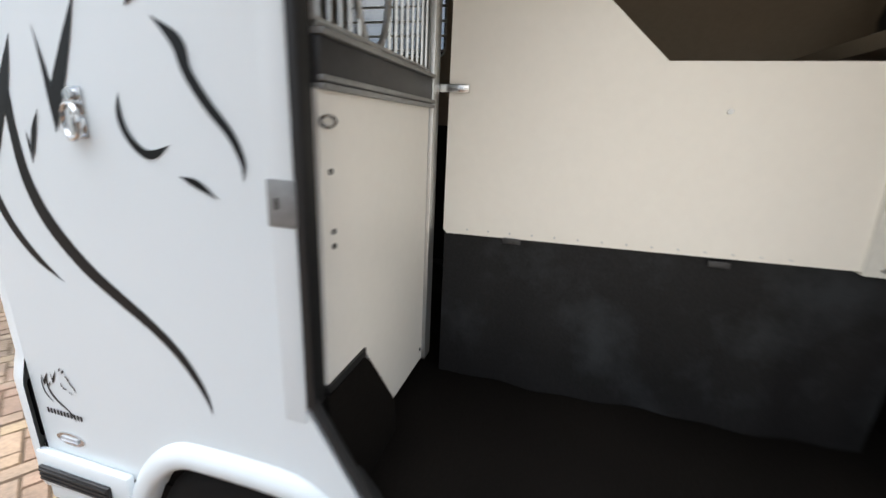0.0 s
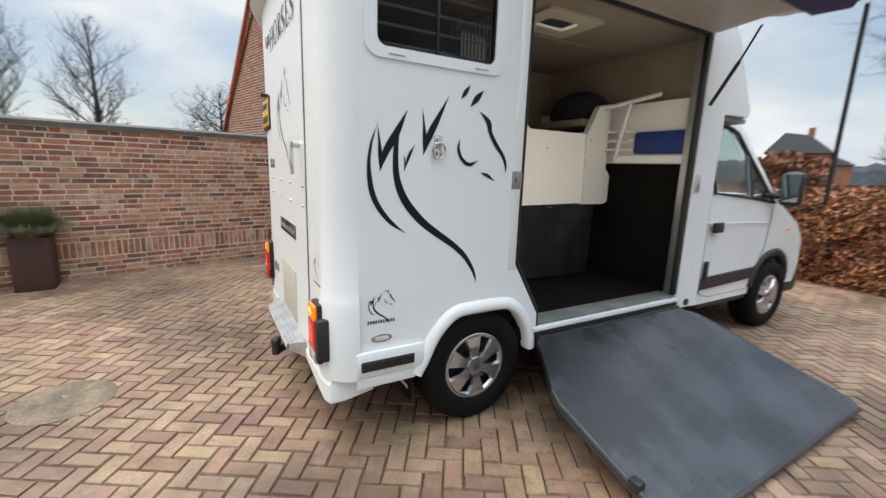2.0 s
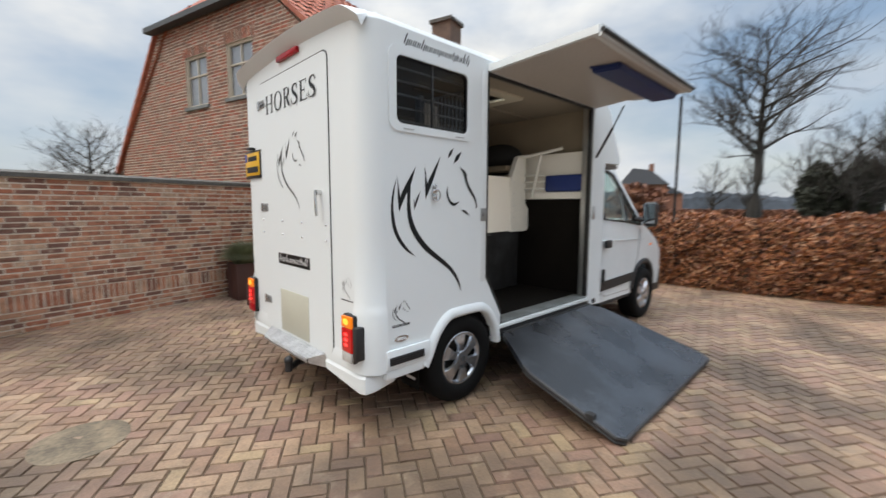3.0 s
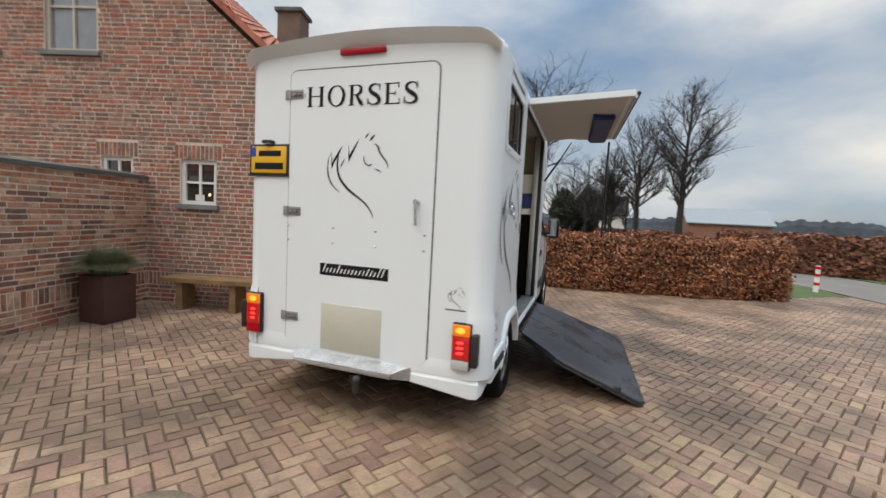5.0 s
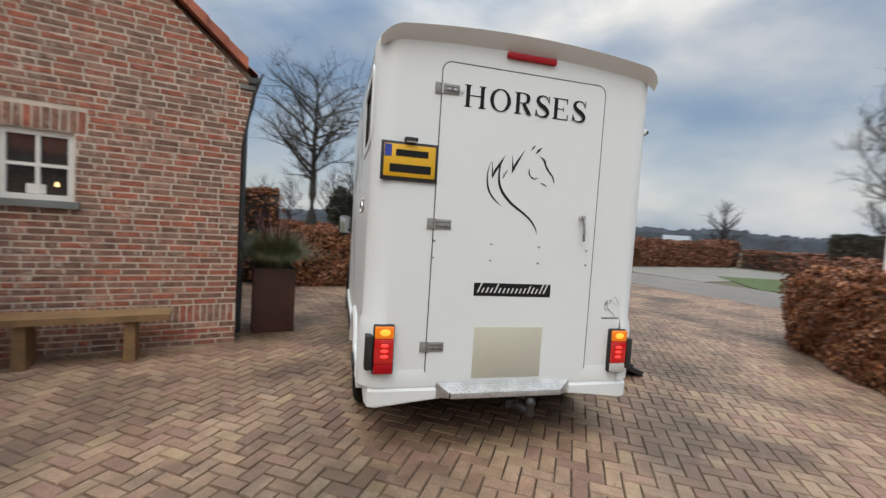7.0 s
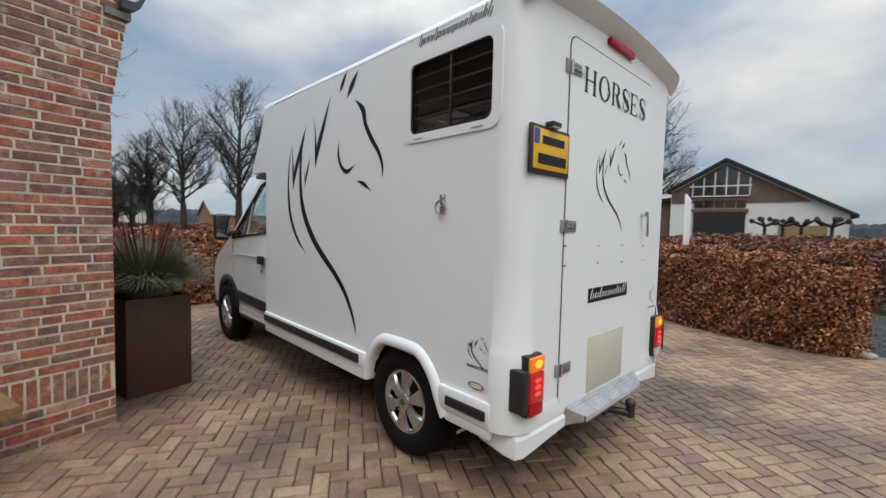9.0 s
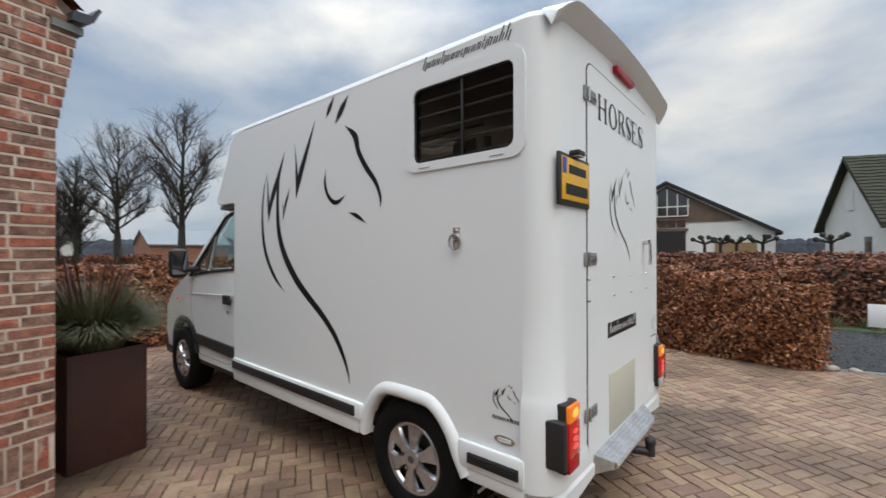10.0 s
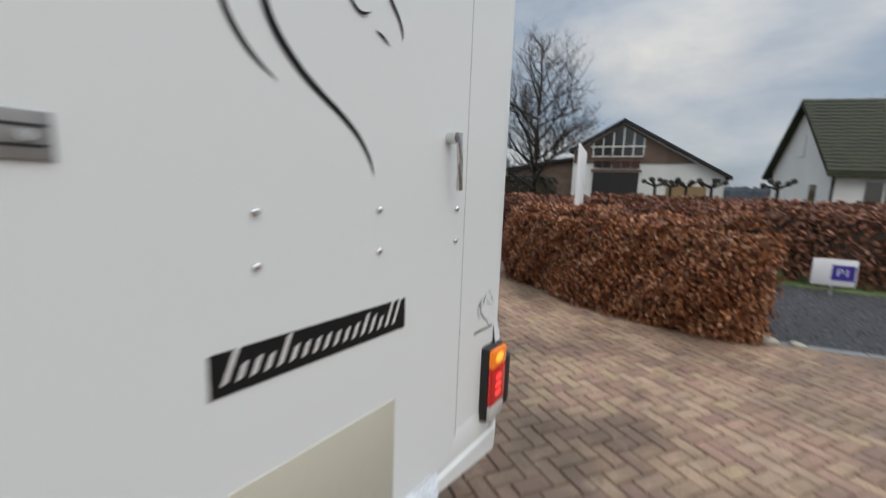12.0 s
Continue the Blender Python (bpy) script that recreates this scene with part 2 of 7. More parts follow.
M_PAVER = mat("clay_paver", (0.3, 0.22, 0.18), rough=0.52, var=0.26, scale=7, fine=60, bump=0.8, blots=(((0.37, 0.30, 0.215), 5.5, 0.56, 0.74, 0.5), ((0.09, 0.065, 0.05), 13.0, 0.56, 0.72, 0.55), ((0.10, 0.072, 0.055), 1.6, 0.52, 0.66, 0.5)), tones=PAVER_TONES, spec=0.38, dirt=0.85)
M_JOINT = mat("sandy_joint", (0.105, 0.077, 0.055), rough=0.95, var=0.35, scale=2.5, fine=60, bump=0.6, spec=0.1)
M_COPING = mat("weathered_concrete_coping", (0.10, 0.095, 0.085), rough=0.9, var=0.35, scale=3, fine=50, bump=0.6)
M_SAND = mat("sandstone_lintel", (0.34, 0.225, 0.17), rough=0.9, var=0.18, scale=5, fine=60, bump=0.5)
M_SILL = mat("grey_stone_sill", (0.17, 0.18, 0.175), rough=0.75, var=0.2, bump=0.3)
M_TILE = mat("orange_roof_tile", (0.42, 0.12, 0.065), rough=0.75, var=0.25, scale=5, fine=40, bump=0.4, tones=[(0.40, 0.12, 0.07), (0.46, 0.15, 0.085), (0.36, 0.10, 0.06), (0.43, 0.13, 0.075)])
M_ZINC = mat("dark_zinc", (0.07, 0.075, 0.08), rough=0.5, metal=0.5, var=0.25)
M_WPAINT = mat("white_window_paint", (0.72, 0.71, 0.67), rough=0.45, var=0.06)
M_CPAINT = mat("cream_window_paint", (0.50, 0.45, 0.36), rough=0.5, var=0.08)
M_PANE = mat("dark_window_glass", (0.03, 0.028, 0.026), rough=0.05, var=0.2, coat=1.0)
M_PALEPANE = mat("pale_window_glass", (0.22, 0.24, 0.26), rough=0.06, var=0.2, coat=1.0)
M_LAMP = mat("lit_lamp_bulb", (1, 0.8, 0.5), glow=(1.0, 0.62, 0.25), glow_power=1.5)
M_BOARD = mat("weathered_larch_board", (0.46, 0.33, 0.215), rough=0.8, var=0.22, scale=2.5, fine=45, bump=0.15, tones=[(0.50, 0.345, 0.235), (0.56, 0.40, 0.29), (0.44, 0.30, 0.20), (0.52, 0.345, 0.23), (0.47, 0.36, 0.26)])
M_OAK = mat("oak_bench_wood", (0.23, 0.135, 0.06), rough=0.7, var=0.3, scale=5, fine=50, bump=0.4)
M_CORTEN = mat("dark_brown_steel", (0.070, 0.028, 0.022), rough=0.6, var=0.2, scale=4, fine=60, bump=0.2)
M_SOIL = mat("potting_soil", (0.03, 0.02, 0.015), rough=1.0, var=0.4, bump=0.6)
M_GRASSBLADE = mat("blue_green_grass_blade", (0.09, 0.12, 0.055), rough=0.6, var=0.3, tones=[(0.14, 0.16, 0.085), (0.19, 0.21, 0.115), (0.10, 0.12, 0.062), (0.27, 0.25, 0.15)])
M_REDLEAF = mat("dark_red_strap_leaf", (0.13, 0.035, 0.03), rough=0.5, var=0.3, tones=[(0.12, 0.03, 0.03), (0.17, 0.055, 0.045), (0.08, 0.025, 0.025)])
M_LEAF = mat("copper_beech_leaf", (0.2, 0.08, 0.03), rough=0.55, var=0.25, tones=[(0.249, 0.082, 0.029), (0.327, 0.125, 0.047), (0.163, 0.052, 0.023), (0.396, 0.189, 0.086), (0.206, 0.065, 0.026), (0.103, 0.036, 0.019), (0.292, 0.099, 0.033), (0.43, 0.232, 0.129), (0.37, 0.129, 0.039)])
M_FARLEAF = mat("far_beech_leaf", (0.17, 0.06, 0.03), rough=0.7, var=0.25, tones=[(0.18, 0.065, 0.034), (0.22, 0.085, 0.042), (0.13, 0.05, 0.03), (0.26, 0.11, 0.06)])
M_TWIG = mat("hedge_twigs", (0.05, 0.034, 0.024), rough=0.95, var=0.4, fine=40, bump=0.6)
M_BARK = mat("tree_bark", (0.030, 0.026, 0.022), rough=0.95, var=0.35, scale=5, fine=40, bump=0.7)
M_TWIGS = mat("bare_twigs", (0.040, 0.033, 0.028), rough=0.95, var=0.3)
M_GROUND = mat("field_grass", (0.095, 0.088, 0.045), rough=1.0, var=0.35, scale=0.2, fine=6, bump=0.4)
M_LAWN = mat("lawn_grass", (0.065, 0.095, 0.026), rough=1.0, var=0.3, scale=2, fine=60, bump=0.6)
M_ASPHALT = mat("asphalt", (0.165, 0.150, 0.132), rough=0.85, var=0.2, scale=0.8, fine=120, bump=0.4)
M_DRIVE = mat("pale_concrete_drive", (0.19, 0.18, 0.155), rough=0.85, var=0.2, scale=0.8, fine=60, bump=0.3)
M_GRAVEL = mat("grey_gravel", (0.05, 0.05, 0.05), rough=0.9, var=0.4, scale=6, fine=70, bump=0.8, tones=[(0.042, 0.042, 0.044), (0.065, 0.065, 0.065), (0.027, 0.027, 0.029), (0.12, 0.12, 0.12)])
M_RENDER = mat("white_rendered_wall", (0.70, 0.70, 0.67), rough=0.85, var=0.06, scale=1.0, fine=30, bump=0.2)
M_MOSS = mat("mossy_roof_tile", (0.033, 0.035, 0.019), rough=0.9, var=0.35, scale=1.2, fine=20, bump=0.5)
M_CLAD = mat("brown_timber_cladding", (0.15, 0.10, 0.075), rough=0.85, var=0.25, scale=2, fine=30)
M_DARKDOOR = mat("dark_garage_door", (0.022, 0.02, 0.02), rough=0.5, var=0.15)
M_TANDOOR = mat("tan_timber_door", (0.30, 0.20, 0.095), rough=0.7, var=0.15)
M_SLATE = mat("dark_slate_roof", (0.035, 0.036, 0.039), rough=0.9, spec=0.2, var=0.2)
M_METALROOF = mat("pale_sheet_roof", (0.24, 0.27, 0.29), rough=0.8, var=0.08)
M_FARBRICK = mat("far_red_brick", (0.26, 0.12, 0.08), rough=0.9, var=0.2, scale=2)
M_WOODS = mat("distant_woods", (0.05, 0.06, 0.075), rough=1.0, var=0.4, scale=0.05, fine=0.4)
M_EVERGREEN = mat("dark_evergreen", (0.058, 0.062, 0.046), rough=0.95, var=0.4, scale=1, fine=10)
M_SIGN = mat("white_sign_board", (0.78, 0.78, 0.78), rough=0.4, var=0.03)
M_PURPLE = mat("purple_blue_print", (0.05, 0.035, 0.30), rough=0.4)
M_STONE = mat("pale_boulder", (0.42, 0.39, 0.33), rough=0.9, var=0.2, bump=0.5)
M_COVER = mat("worn_drain_cover", (0.165, 0.130, 0.088), rough=0.8, var=0.45, scale=5, fine=40, bump=0.6, blots=(((0.27, 0.20, 0.13), 7.0, 0.50, 0.66, 0.6), ((0.08, 0.06, 0.04), 4.0, 0.52, 0.66, 0.6)))


# ---- mesh tools ----
def link(name, me, material, parent=None, label=""):
    me.materials.append(material)
    ob = new(name, me)
    if parent is not None:
        ob.parent = parent
        if parent.type == "EMPTY":
            ob.matrix_parent_inverse = parent.matrix_basis.inverted()
    if label:
        ob["label"] = label
    return ob


def part(name, bm, material, parent=None, label="", crease=32):
    """One mesh object from a bmesh, in world coordinates."""
    bmesh.ops.recalc_face_normals(bm, faces=bm.faces[:])
    for e in bm.edges:
        e.smooth = len(e.link_faces) == 2 and e.calc_face_angle(0) < radians(crease)
    for fa in bm.faces:
        fa.smooth = True
    me = bpy.data.meshes.new(name)
    bm.to_mesh(me)
    bm.free()
    return link(name, me, material, parent, label)


def raw(name, verts, faces, material, parent=None, label="", smooth=False):
    me = bpy.data.meshes.new(name)
    me.from_pydata(verts, [], faces)
    if smooth:
        me.polygons.foreach_set("use_smooth", [True] * len(me.polygons))
    return link(name, me, material, parent, label)


def thing(name, at, label, category, group="", kind=""):
    ob = new(name)
    ob.empty_display_size = 0.2
    ob.matrix_basis = Matrix.Translation(at)
    return tagged(ob, label, category, group, kind)


def bx(x0, x1, y0, y1, z0, z1, bevel=0.0, bm=None, m=None, seg=2):
    b = bmesh.new() if bm is None else bm
    r = bmesh.ops.create_cube(b, size=1.0)
    vs = r["verts"]
    t = Matrix.Translation(((x0 + x1) / 2, (y0 + y1) / 2, (z0 + z1) / 2)) @ Matrix.Diagonal((abs(x1 - x0), abs(y1 - y0), abs(z1 - z0), 1))
    bmesh.ops.transform(b, matrix=(m @ t) if m else t, verts=vs)
    if bevel > 0:
        es = list({e for v in vs for e in v.link_edges})
        bmesh.ops.bevel(b, geom=es, offset=bevel, segments=seg, affect="EDGES", profile=0.5)
    return b


def rod(p0, p1, r0, r1=None, n=14, bm=None, caps=True):
    b = bmesh.new() if bm is None else bm
    p0, p1 = Vector(p0), Vector(p1)
    d = p1 - p0
    r1 = r0 if r1 is None else r1
    m = Matrix.Translation((p0 + p1) / 2) @ d.to_track_quat("Z", "Y").to_matrix().to_4x4()
    bmesh.ops.create_cone(b, cap_ends=caps, segments=n, radius1=r0, radius2=r1, depth=d.length, matrix=m)
    return b


def tube(pts, r, n=8, bm=None):
    b = bmesh.new() if bm is None else bm
    pts = [Vector(p) for p in pts]
    rings = []
    for i, p in enumerate(pts):
        d = (pts[min(i + 1, len(pts) - 1)] - pts[max(i - 1, 0)]).normalized()
        q = d.to_track_quat("Z", "Y")
        rings.append([b.verts.new(p + q @ Vector((r * math.cos(a), r * math.sin(a), 0))) for a in (2 * math.pi * k / n for k in range(n))])
    for a, c in zip(rings, rings[1:]):
        for k in range(n):
            b.faces.new((a[k], a[(k + 1) % n], c[(k + 1) % n], c[k]))
    b.faces.new(rings[0][::-1])
    b.faces.new(rings[-1])
    return b


def plate(outline, front, back, holes=(), bm=None):
    """A flat plate with holes: front and back map (u, v) to the two faces."""
    b = bmesh.new() if bm is None else bm
    sides, rows = [], [[], []]
    for loop in [outline, *holes]:
        two = []
        for k, fn in enumerate((front, back)):
            vs = [b.verts.new(fn(u, v)) for u, v in loop]
            rows[k] += [b.edges.new((vs[i], vs[(i + 1) % len(vs)])) for i in range(len(vs))]
            two.append(vs)
        sides.append(two)
    for es in rows:
        bmesh.ops.triangle_fill(b, use_beauty=True, use_dissolve=False, edges=es)
    for a, c in sides:
        for i in range(len(a)):
            j = (i + 1) % len(a)
            b.faces.new((a[i], a[j], c[j], c[i]))
    return b


def prism_x(pts, x0, x1, bm=None):
    return plate(pts, lambda u, v: (x0, u, v), lambda u, v: (x1, u, v), bm=bm)


def prism_y(pts, y0, y1, bm=None, holes=()):
    return plate(pts, lambda u, v: (u, y0, v), lambda u, v: (u, y1, v), holes=holes, bm=bm)


def prism_z(pts, z0, z1, bm=None):
    return plate(pts, lambda u, v: (u, v, z0), lambda u, v: (u, v, z1), bm=bm)


def rounded(u0, u1, v0, v1, r, n=5):
    out = []
    for cu, cv, a0 in ((u1 - r, v1 - r, 0), (u0 + r, v1 - r, 90), (u0 + r, v0 + r, 180), (u1 - r, v0 + r, 270)):
        for k in range(n + 1):
            a = radians(a0 + 90 * k / n)
            out.append((cu + r * math.cos(a), cv + r * math.sin(a)))
    return out


def spline(pts, per=8):
    """Points along a smooth curve through pts (2D, 3D or more)."""
    p = [np.array(q, float) for q in pts]
    p = [2 * p[0] - p[1], *p, 2 * p[-1] - p[-2]]
    out = []
    for i in range(1, len(p) - 2):
        for k in range(per):
            s = k / per
            out.append(0.5 * ((2 * p[i]) + (p[i + 1] - p[i - 1]) * s + (2 * p[i - 1] - 5 * p[i] + 4 * p[i + 1] - p[i + 2]) * s * s + (3 * p[i] - p[i - 1] - 3 * p[i + 1] + p[i + 2]) * s ** 3))
    out.append(p[-2])
    return out


def lettering(text, size, m, material, parent, name="lettering", label="", depth=0.0008, stretch=1.0):
    """Letters as a flat mesh from the built-in font."""
    cu = bpy.data.curves.new(name, "FONT")
    cu.body, cu.size, cu.extrude, cu.align_x, cu.align_y = text, size, depth, "CENTER", "CENTER"
    ob = bpy.data.objects.new(name, cu)
    scene.collection.objects.link(ob)
    me = bpy.data.meshes.new_from_object(ob)
    bpy.data.objects.remove(ob)
    me.transform(m @ Matrix.Diagonal((stretch, 1, 1, 1)))
    me.materials.clear()
    return link(name, me, material, parent, label)


# ---- ground ----
def inside(poly, x, y):
    c = False
    for (x0, y0), (x1, y1) in zip(poly, poly[1:] + poly[:1]):
        if (y0 > y) != (y1 > y) and x < (x1 - x0) * (y - y0) / (y1 - y0) + x0:
            c = not c
    return c


PAVED = [(-9.5, -4.2), (-2.1, -2.42), (-0.9, -2.5), (0.2, -3.0), (1.2, -3.9), (1.9, -4.9), (2.3, -7.6), (4.26, -7.2), (7.3, -6.45), (9.6, -5.95), (8.4, -4.4), (7.3, -3.2), (6.9, 0.0), (6.3, 3.0), (5.9, 7.4), (-9.5, 7.4)]
bm = bmesh.new()
bmesh.ops.create_circle(bm, cap_ends=True, segments=96, radius=1500, matrix=Matrix.Translation((0, 0, -0.045)))
tagged(part("ground", bm, M_GROUND), "flat green field reaching the horizon", "ground", kind="structure")
pavement = tagged(part("pavement", prism_z(PAVED, -0.04, -0.0105), M_JOINT), "herringbone clay paving of the yard", "pavement", kind="structure")
road = [(-40, -15.6), (4.26, -7.22), (11.2, -5.9), (20, -3.6), (70, 12.0), (71, 8.0), (20, -7.6), (7.5, -11.0), (-40, -20.0)]
tagged(part("road", prism_z(road, -0.04, -0.012), M_ASPHALT), "grey asphalt lane", "road", kind="structure")
tagged(part("side_drive", prism_z([(9.5, -10.6), (15.6, -9.3), (16.5, -12.0), (19.5, -22.5), (13.0, -22.0)], -0.04, -0.016), M_DRIVE), "pale concrete drive across the lane", "driveway", kind="structure")
tagged(part("verge", prism_z([(7.35, -3.3), (8.4, -4.45), (9.6, -5.9), (11.2, -5.85), (20, -3.5), (20, -2.2), (11, -3.2)], -0.04, -0.004), M_LAWN), "green grass verge by the lane", "verge", kind="structure")
tagged(part("verge", prism_z([(7.6, -11.05), (12.0, -14.0), (11.0, -19.0), (4.5, -13.5)], -0.04, -0.006), M_LAWN), "green grass verge by the lane", "verge", kind="structure")
tagged(part("verge", prism_z([(12.4, -9.9), (20, -7.7), (40, -1.0), (40, -3.0), (18.0, -11.5)], -0.04, -0.008), M_LAWN), "green grass strip under the far hedge", "verge", kind="structure")
tagged(part("lawn", prism_z([(-9.5, -6.5), (-1.0, -6.3), (-1.0, -7.3), (-9.5, -7.5)], -0.04, 0.0), M_LAWN), "mossy grass strip behind the gravel", "lawn", kind="structure")
gravel_bed = tagged(part("gravel_bed", prism_z([(-9.5, -4.25), (-2.1, -2.47), (-1.2, -3.2), (-1.0, -6.35), (-9.5, -6.55)], -0.04, -0.010), M_GRAVEL), "grey gravel parking strip", "gravel", kind="structure")
rng = np.random.default_rng(5)
vs, fs = [], []
for k in range(9000):
    x, y = -9 + 8 * rng.random(), -6.5 + 4.1 * rng.random()
    if y > -2.52 + (x + 2.1) * 0.24 or (x > -1.3):
        continue
    r, a = 0.010 + 0.012 * rng.random(), rng.random() * 6.28
    i = len(vs)
    for q in range(4):
        vs.append((x + r * math.cos(a + q * 1.57) * (0.7 + 0.6 * rng.random()), y + r * math.sin(a + q * 1.57), -0.012))
    vs.append((x, y, -0.008 + r * 0.8))
    fs += [(i, i + 1, i + 4), (i + 1, i + 2, i + 4), (i + 2, i + 3, i + 4), (i + 3, i, i + 4)]
tagged(raw("gravel", vs, fs, M_GRAVEL), "loose grey crushed stones", "gravel", kind="stuff")
kerb = thing("kerb", (-5.8, -3.3, 0), "low concrete kerb between paving and gravel", "kerb", kind="structure")
ang = math.atan2(1.78, 7.4)
for k in range(7):
    m = Matrix.Translation((-2.15 - 0.97 * k - 0.5, -2.435 - 0.233 * k - 0.12, 0)) @ Matrix.Rotation(ang, 4, "Z")
    part("kerb_stone", bx(-0.492, 0.492, -0.05, 0.05, -0.03, 0.008, 0.008, m=m), M_SILL, kerb)
cover = thing("drain_cover", (-2.48, 2.5, 0), "worn pale green-grey manhole cover in the paving", "drain cover")
part("cover_plate", plate(rounded(-2.74, -2.22, 2.24, 2.76, 0.25), lambda u, v: (u, v, 0.0025), lambda u, v: (u, v, -0.02)), M_COVER, cover)

# ---- house ----
HO = Vector((1.415, 4.465, 0))
HU = Vector((math.cos(radians(15)), math.sin(radians(15)), 0))
HW = Vector((-HU.y, HU.x, 0))


def hp(s, z, d=0.0):
    """A point of the house: s along the gable from its corner, z up, d into the house."""
    p = HO + HW * s + HU * d
    return Vector((p.x, p.y, z))


def courses(z0, z1, spans, seed, course=0.065, solid_rows=()):
    """Bricks (s0, s1, z0, z1) in wild bond; spans(z) gives the free stretches of a course."""
    rg = random.Random(seed)
    out, z = [], z0
    while z < z1 - 0.02:
        soldier = [r for r in solid_rows if r[0] <= z < r[1] - 0.01]
        top = soldier[0][1] if soldier else min(z + course, z1)
        for a, c in spans((z + top) / 2):
            s = a - rg.random() * 0.1
            while s < c - 0.02:
                if soldier:
                    w = course
                else:
                    w = 0.222 if rg.random() < 0.68 else (0.112 if rg.random() < 0.75 else 0.165)
                u0, u1 = max(a, s), min(c, s + w)
                if u1 - u0 > 0.03:
                    out.append((u0 + 0.006, u1 - 0.006, z + 0.0070, top - 0.0070))
                s += w
        z = top
    return out


def lay(name, bricks, at, material, parent, seed, label, near=None):
    """Bricks as relief on a wall: those that near() picks as single pieces, the rest joined."""
    rg = random.Random(seed)
    vs, fs, single = [], [], []
    for b in bricks:
        if near is not None and len(single) < 300 and near(*b):
            single.append(b)
            continue
        s0, s1, z0, z1 = b
        j = lambda q=0.0042: (rg.random() - 0.5) * 2 * q
        out = 0.003 + rg.random() * 0.004
        i = len(vs)
        c = 0.003
        for ds, dz in ((s0, z0), (s1, z0), (s1, z1), (s0, z1)):
            vs.append(tuple(at(ds, dz, 0.002)))
        for ds, dz in ((s0 + c + j(), z0 + c + j()), (s1 - c + j(), z0 + c + j()), (s1 - c + j(), z1 - c + j()), (s0 + c + j(), z1 - c + j())):
            vs.append(tuple(at(ds, dz, -out + j(0.002))))
        fs += [(i + 4, i + 5, i + 6, i + 7), (i, i + 1, i + 5, i + 4), (i + 1, i + 2, i + 6, i + 5), (i + 2, i + 3, i + 7, i + 6), (i + 3, i, i + 4, i + 7)]
    if vs:
        ob = raw(name, vs, fs, material, parent, label)
        ob["kind"] = "stuff"
    kinds = []
    for k in range(6):
        q = lambda: (rg.random() - 0.5) * 0.055
        v = [(-0.5, 0.002, -0.5), (0.5, 0.002, -0.5), (0.5, 0.002, 0.5), (-0.5, 0.002, 0.5)]
        v += [(-0.482 + q(), -0.005 + q() * 0.06, -0.45 + q()), (0.482 + q(), -0.005 + q() * 0.06, -0.45 + q()), (0.482 + q(), -0.005 + q() * 0.06, 0.45 + q()), (-0.482 + q(), -0.005 + q() * 0.06, 0.45 + q())]
        me = bpy.data.meshes.new("brick")
        me.from_pydata(v, [], [(4, 5, 6, 7), (0, 1, 5, 4), (1, 2, 6, 5), (2, 3, 7, 6), (3, 0, 4, 7)])
        me.materials.append(material)
        kinds.append(me)
    for s0, s1, z0, z1 in single:
        ob = new("brick", kinds[rg.randrange(6)])
        o, ax = at((s0 + s1) / 2, (z0 + z1) / 2, 0.0), (at(1, 0, 0) - at(0, 0, 0))
        ob.parent = parent
        if parent.type == "EMPTY":
            ob.matrix_parent_inverse = parent.matrix_basis.inverted()
        ob.matrix_basis = Matrix.Translation(o) @ Matrix.Rotation(math.atan2(ax.y, ax.x), 4, "Z") @ Matrix.Diagonal((s1 - s0, 1 if at(0, 0, 1).dot(Vector((0, 0, 0))) == 0 and (at(0, 0, 1) - at(0, 0, 0)).dot(Vector((-ax.y, ax.x, 0))) > 0 else -1, z1 - z0, 1))


house = thing("brick_house", tuple(hp(4.4, 0, 5)), "old red-brown brick farmhouse with orange tile roof", "house")
WIN = {"low_a": (1.44, 1.99, 1.50, 2.16), "low_b": (2.74, 3.24, 1.50, 2.16), "up_b": (3.27, 4.10, 3.67, 4.74), "up_a": (4.83, 5.65, 3.65, 4.72)}
GABLE = [(0.0, -0.03), (0.0, 2.25), (-0.02, 2.38), (-0.045, 2.52), (-0.064, 2.64), (-0.085, 2.77), (-0.10, 2.88), (-0.10, 2.94), (2.84, 5.5), (6.68, 5.5), (8.95, 2.55), (8.95, -0.03)]
holes = [[(a, c), (b, c), (b, e), (a, e)] for a, b, c, e in WIN.values()]
gable = part("gable_wall", plate(GABLE, lambda u, v: hp(u, v, 0.0), lambda u, v: hp(u, v, 0.30), holes=holes), M_MORTAR, house, "red-brown brick gable with pale mortar")


def gable_spans(z):
    lo = 0.0 if z < 2.25 else (-0.104 * (z - 2.25) / 0.63 if z < 2.88 else max(-0.10, (z - 2.88) / 0.87 - 0.17))
    hi = 8.95 if z < 2.55 else 8.95 - (z - 2.55) / 2.95 * 2.27
    segs = [(lo - 0.008, hi)]
    blocks = [(a - 0.005, b + 0.005) for a, b, c, e in WIN.values() if c - 0.05 < z < e]
    blocks += [(a - 0.09, b + 0.07) for a, b, c, e in WIN.values() if e <= z < e + 0.22]
    if 2.39 < z < 2.50:
        blocks.append((0.80, 0.90))
    for a, b in blocks:
        segs = [q for s0, s1 in segs for q in ((s0, min(s1, a)), (max(s0, b), s1)) if q[1] - q[0] > 0.03]
    return segs


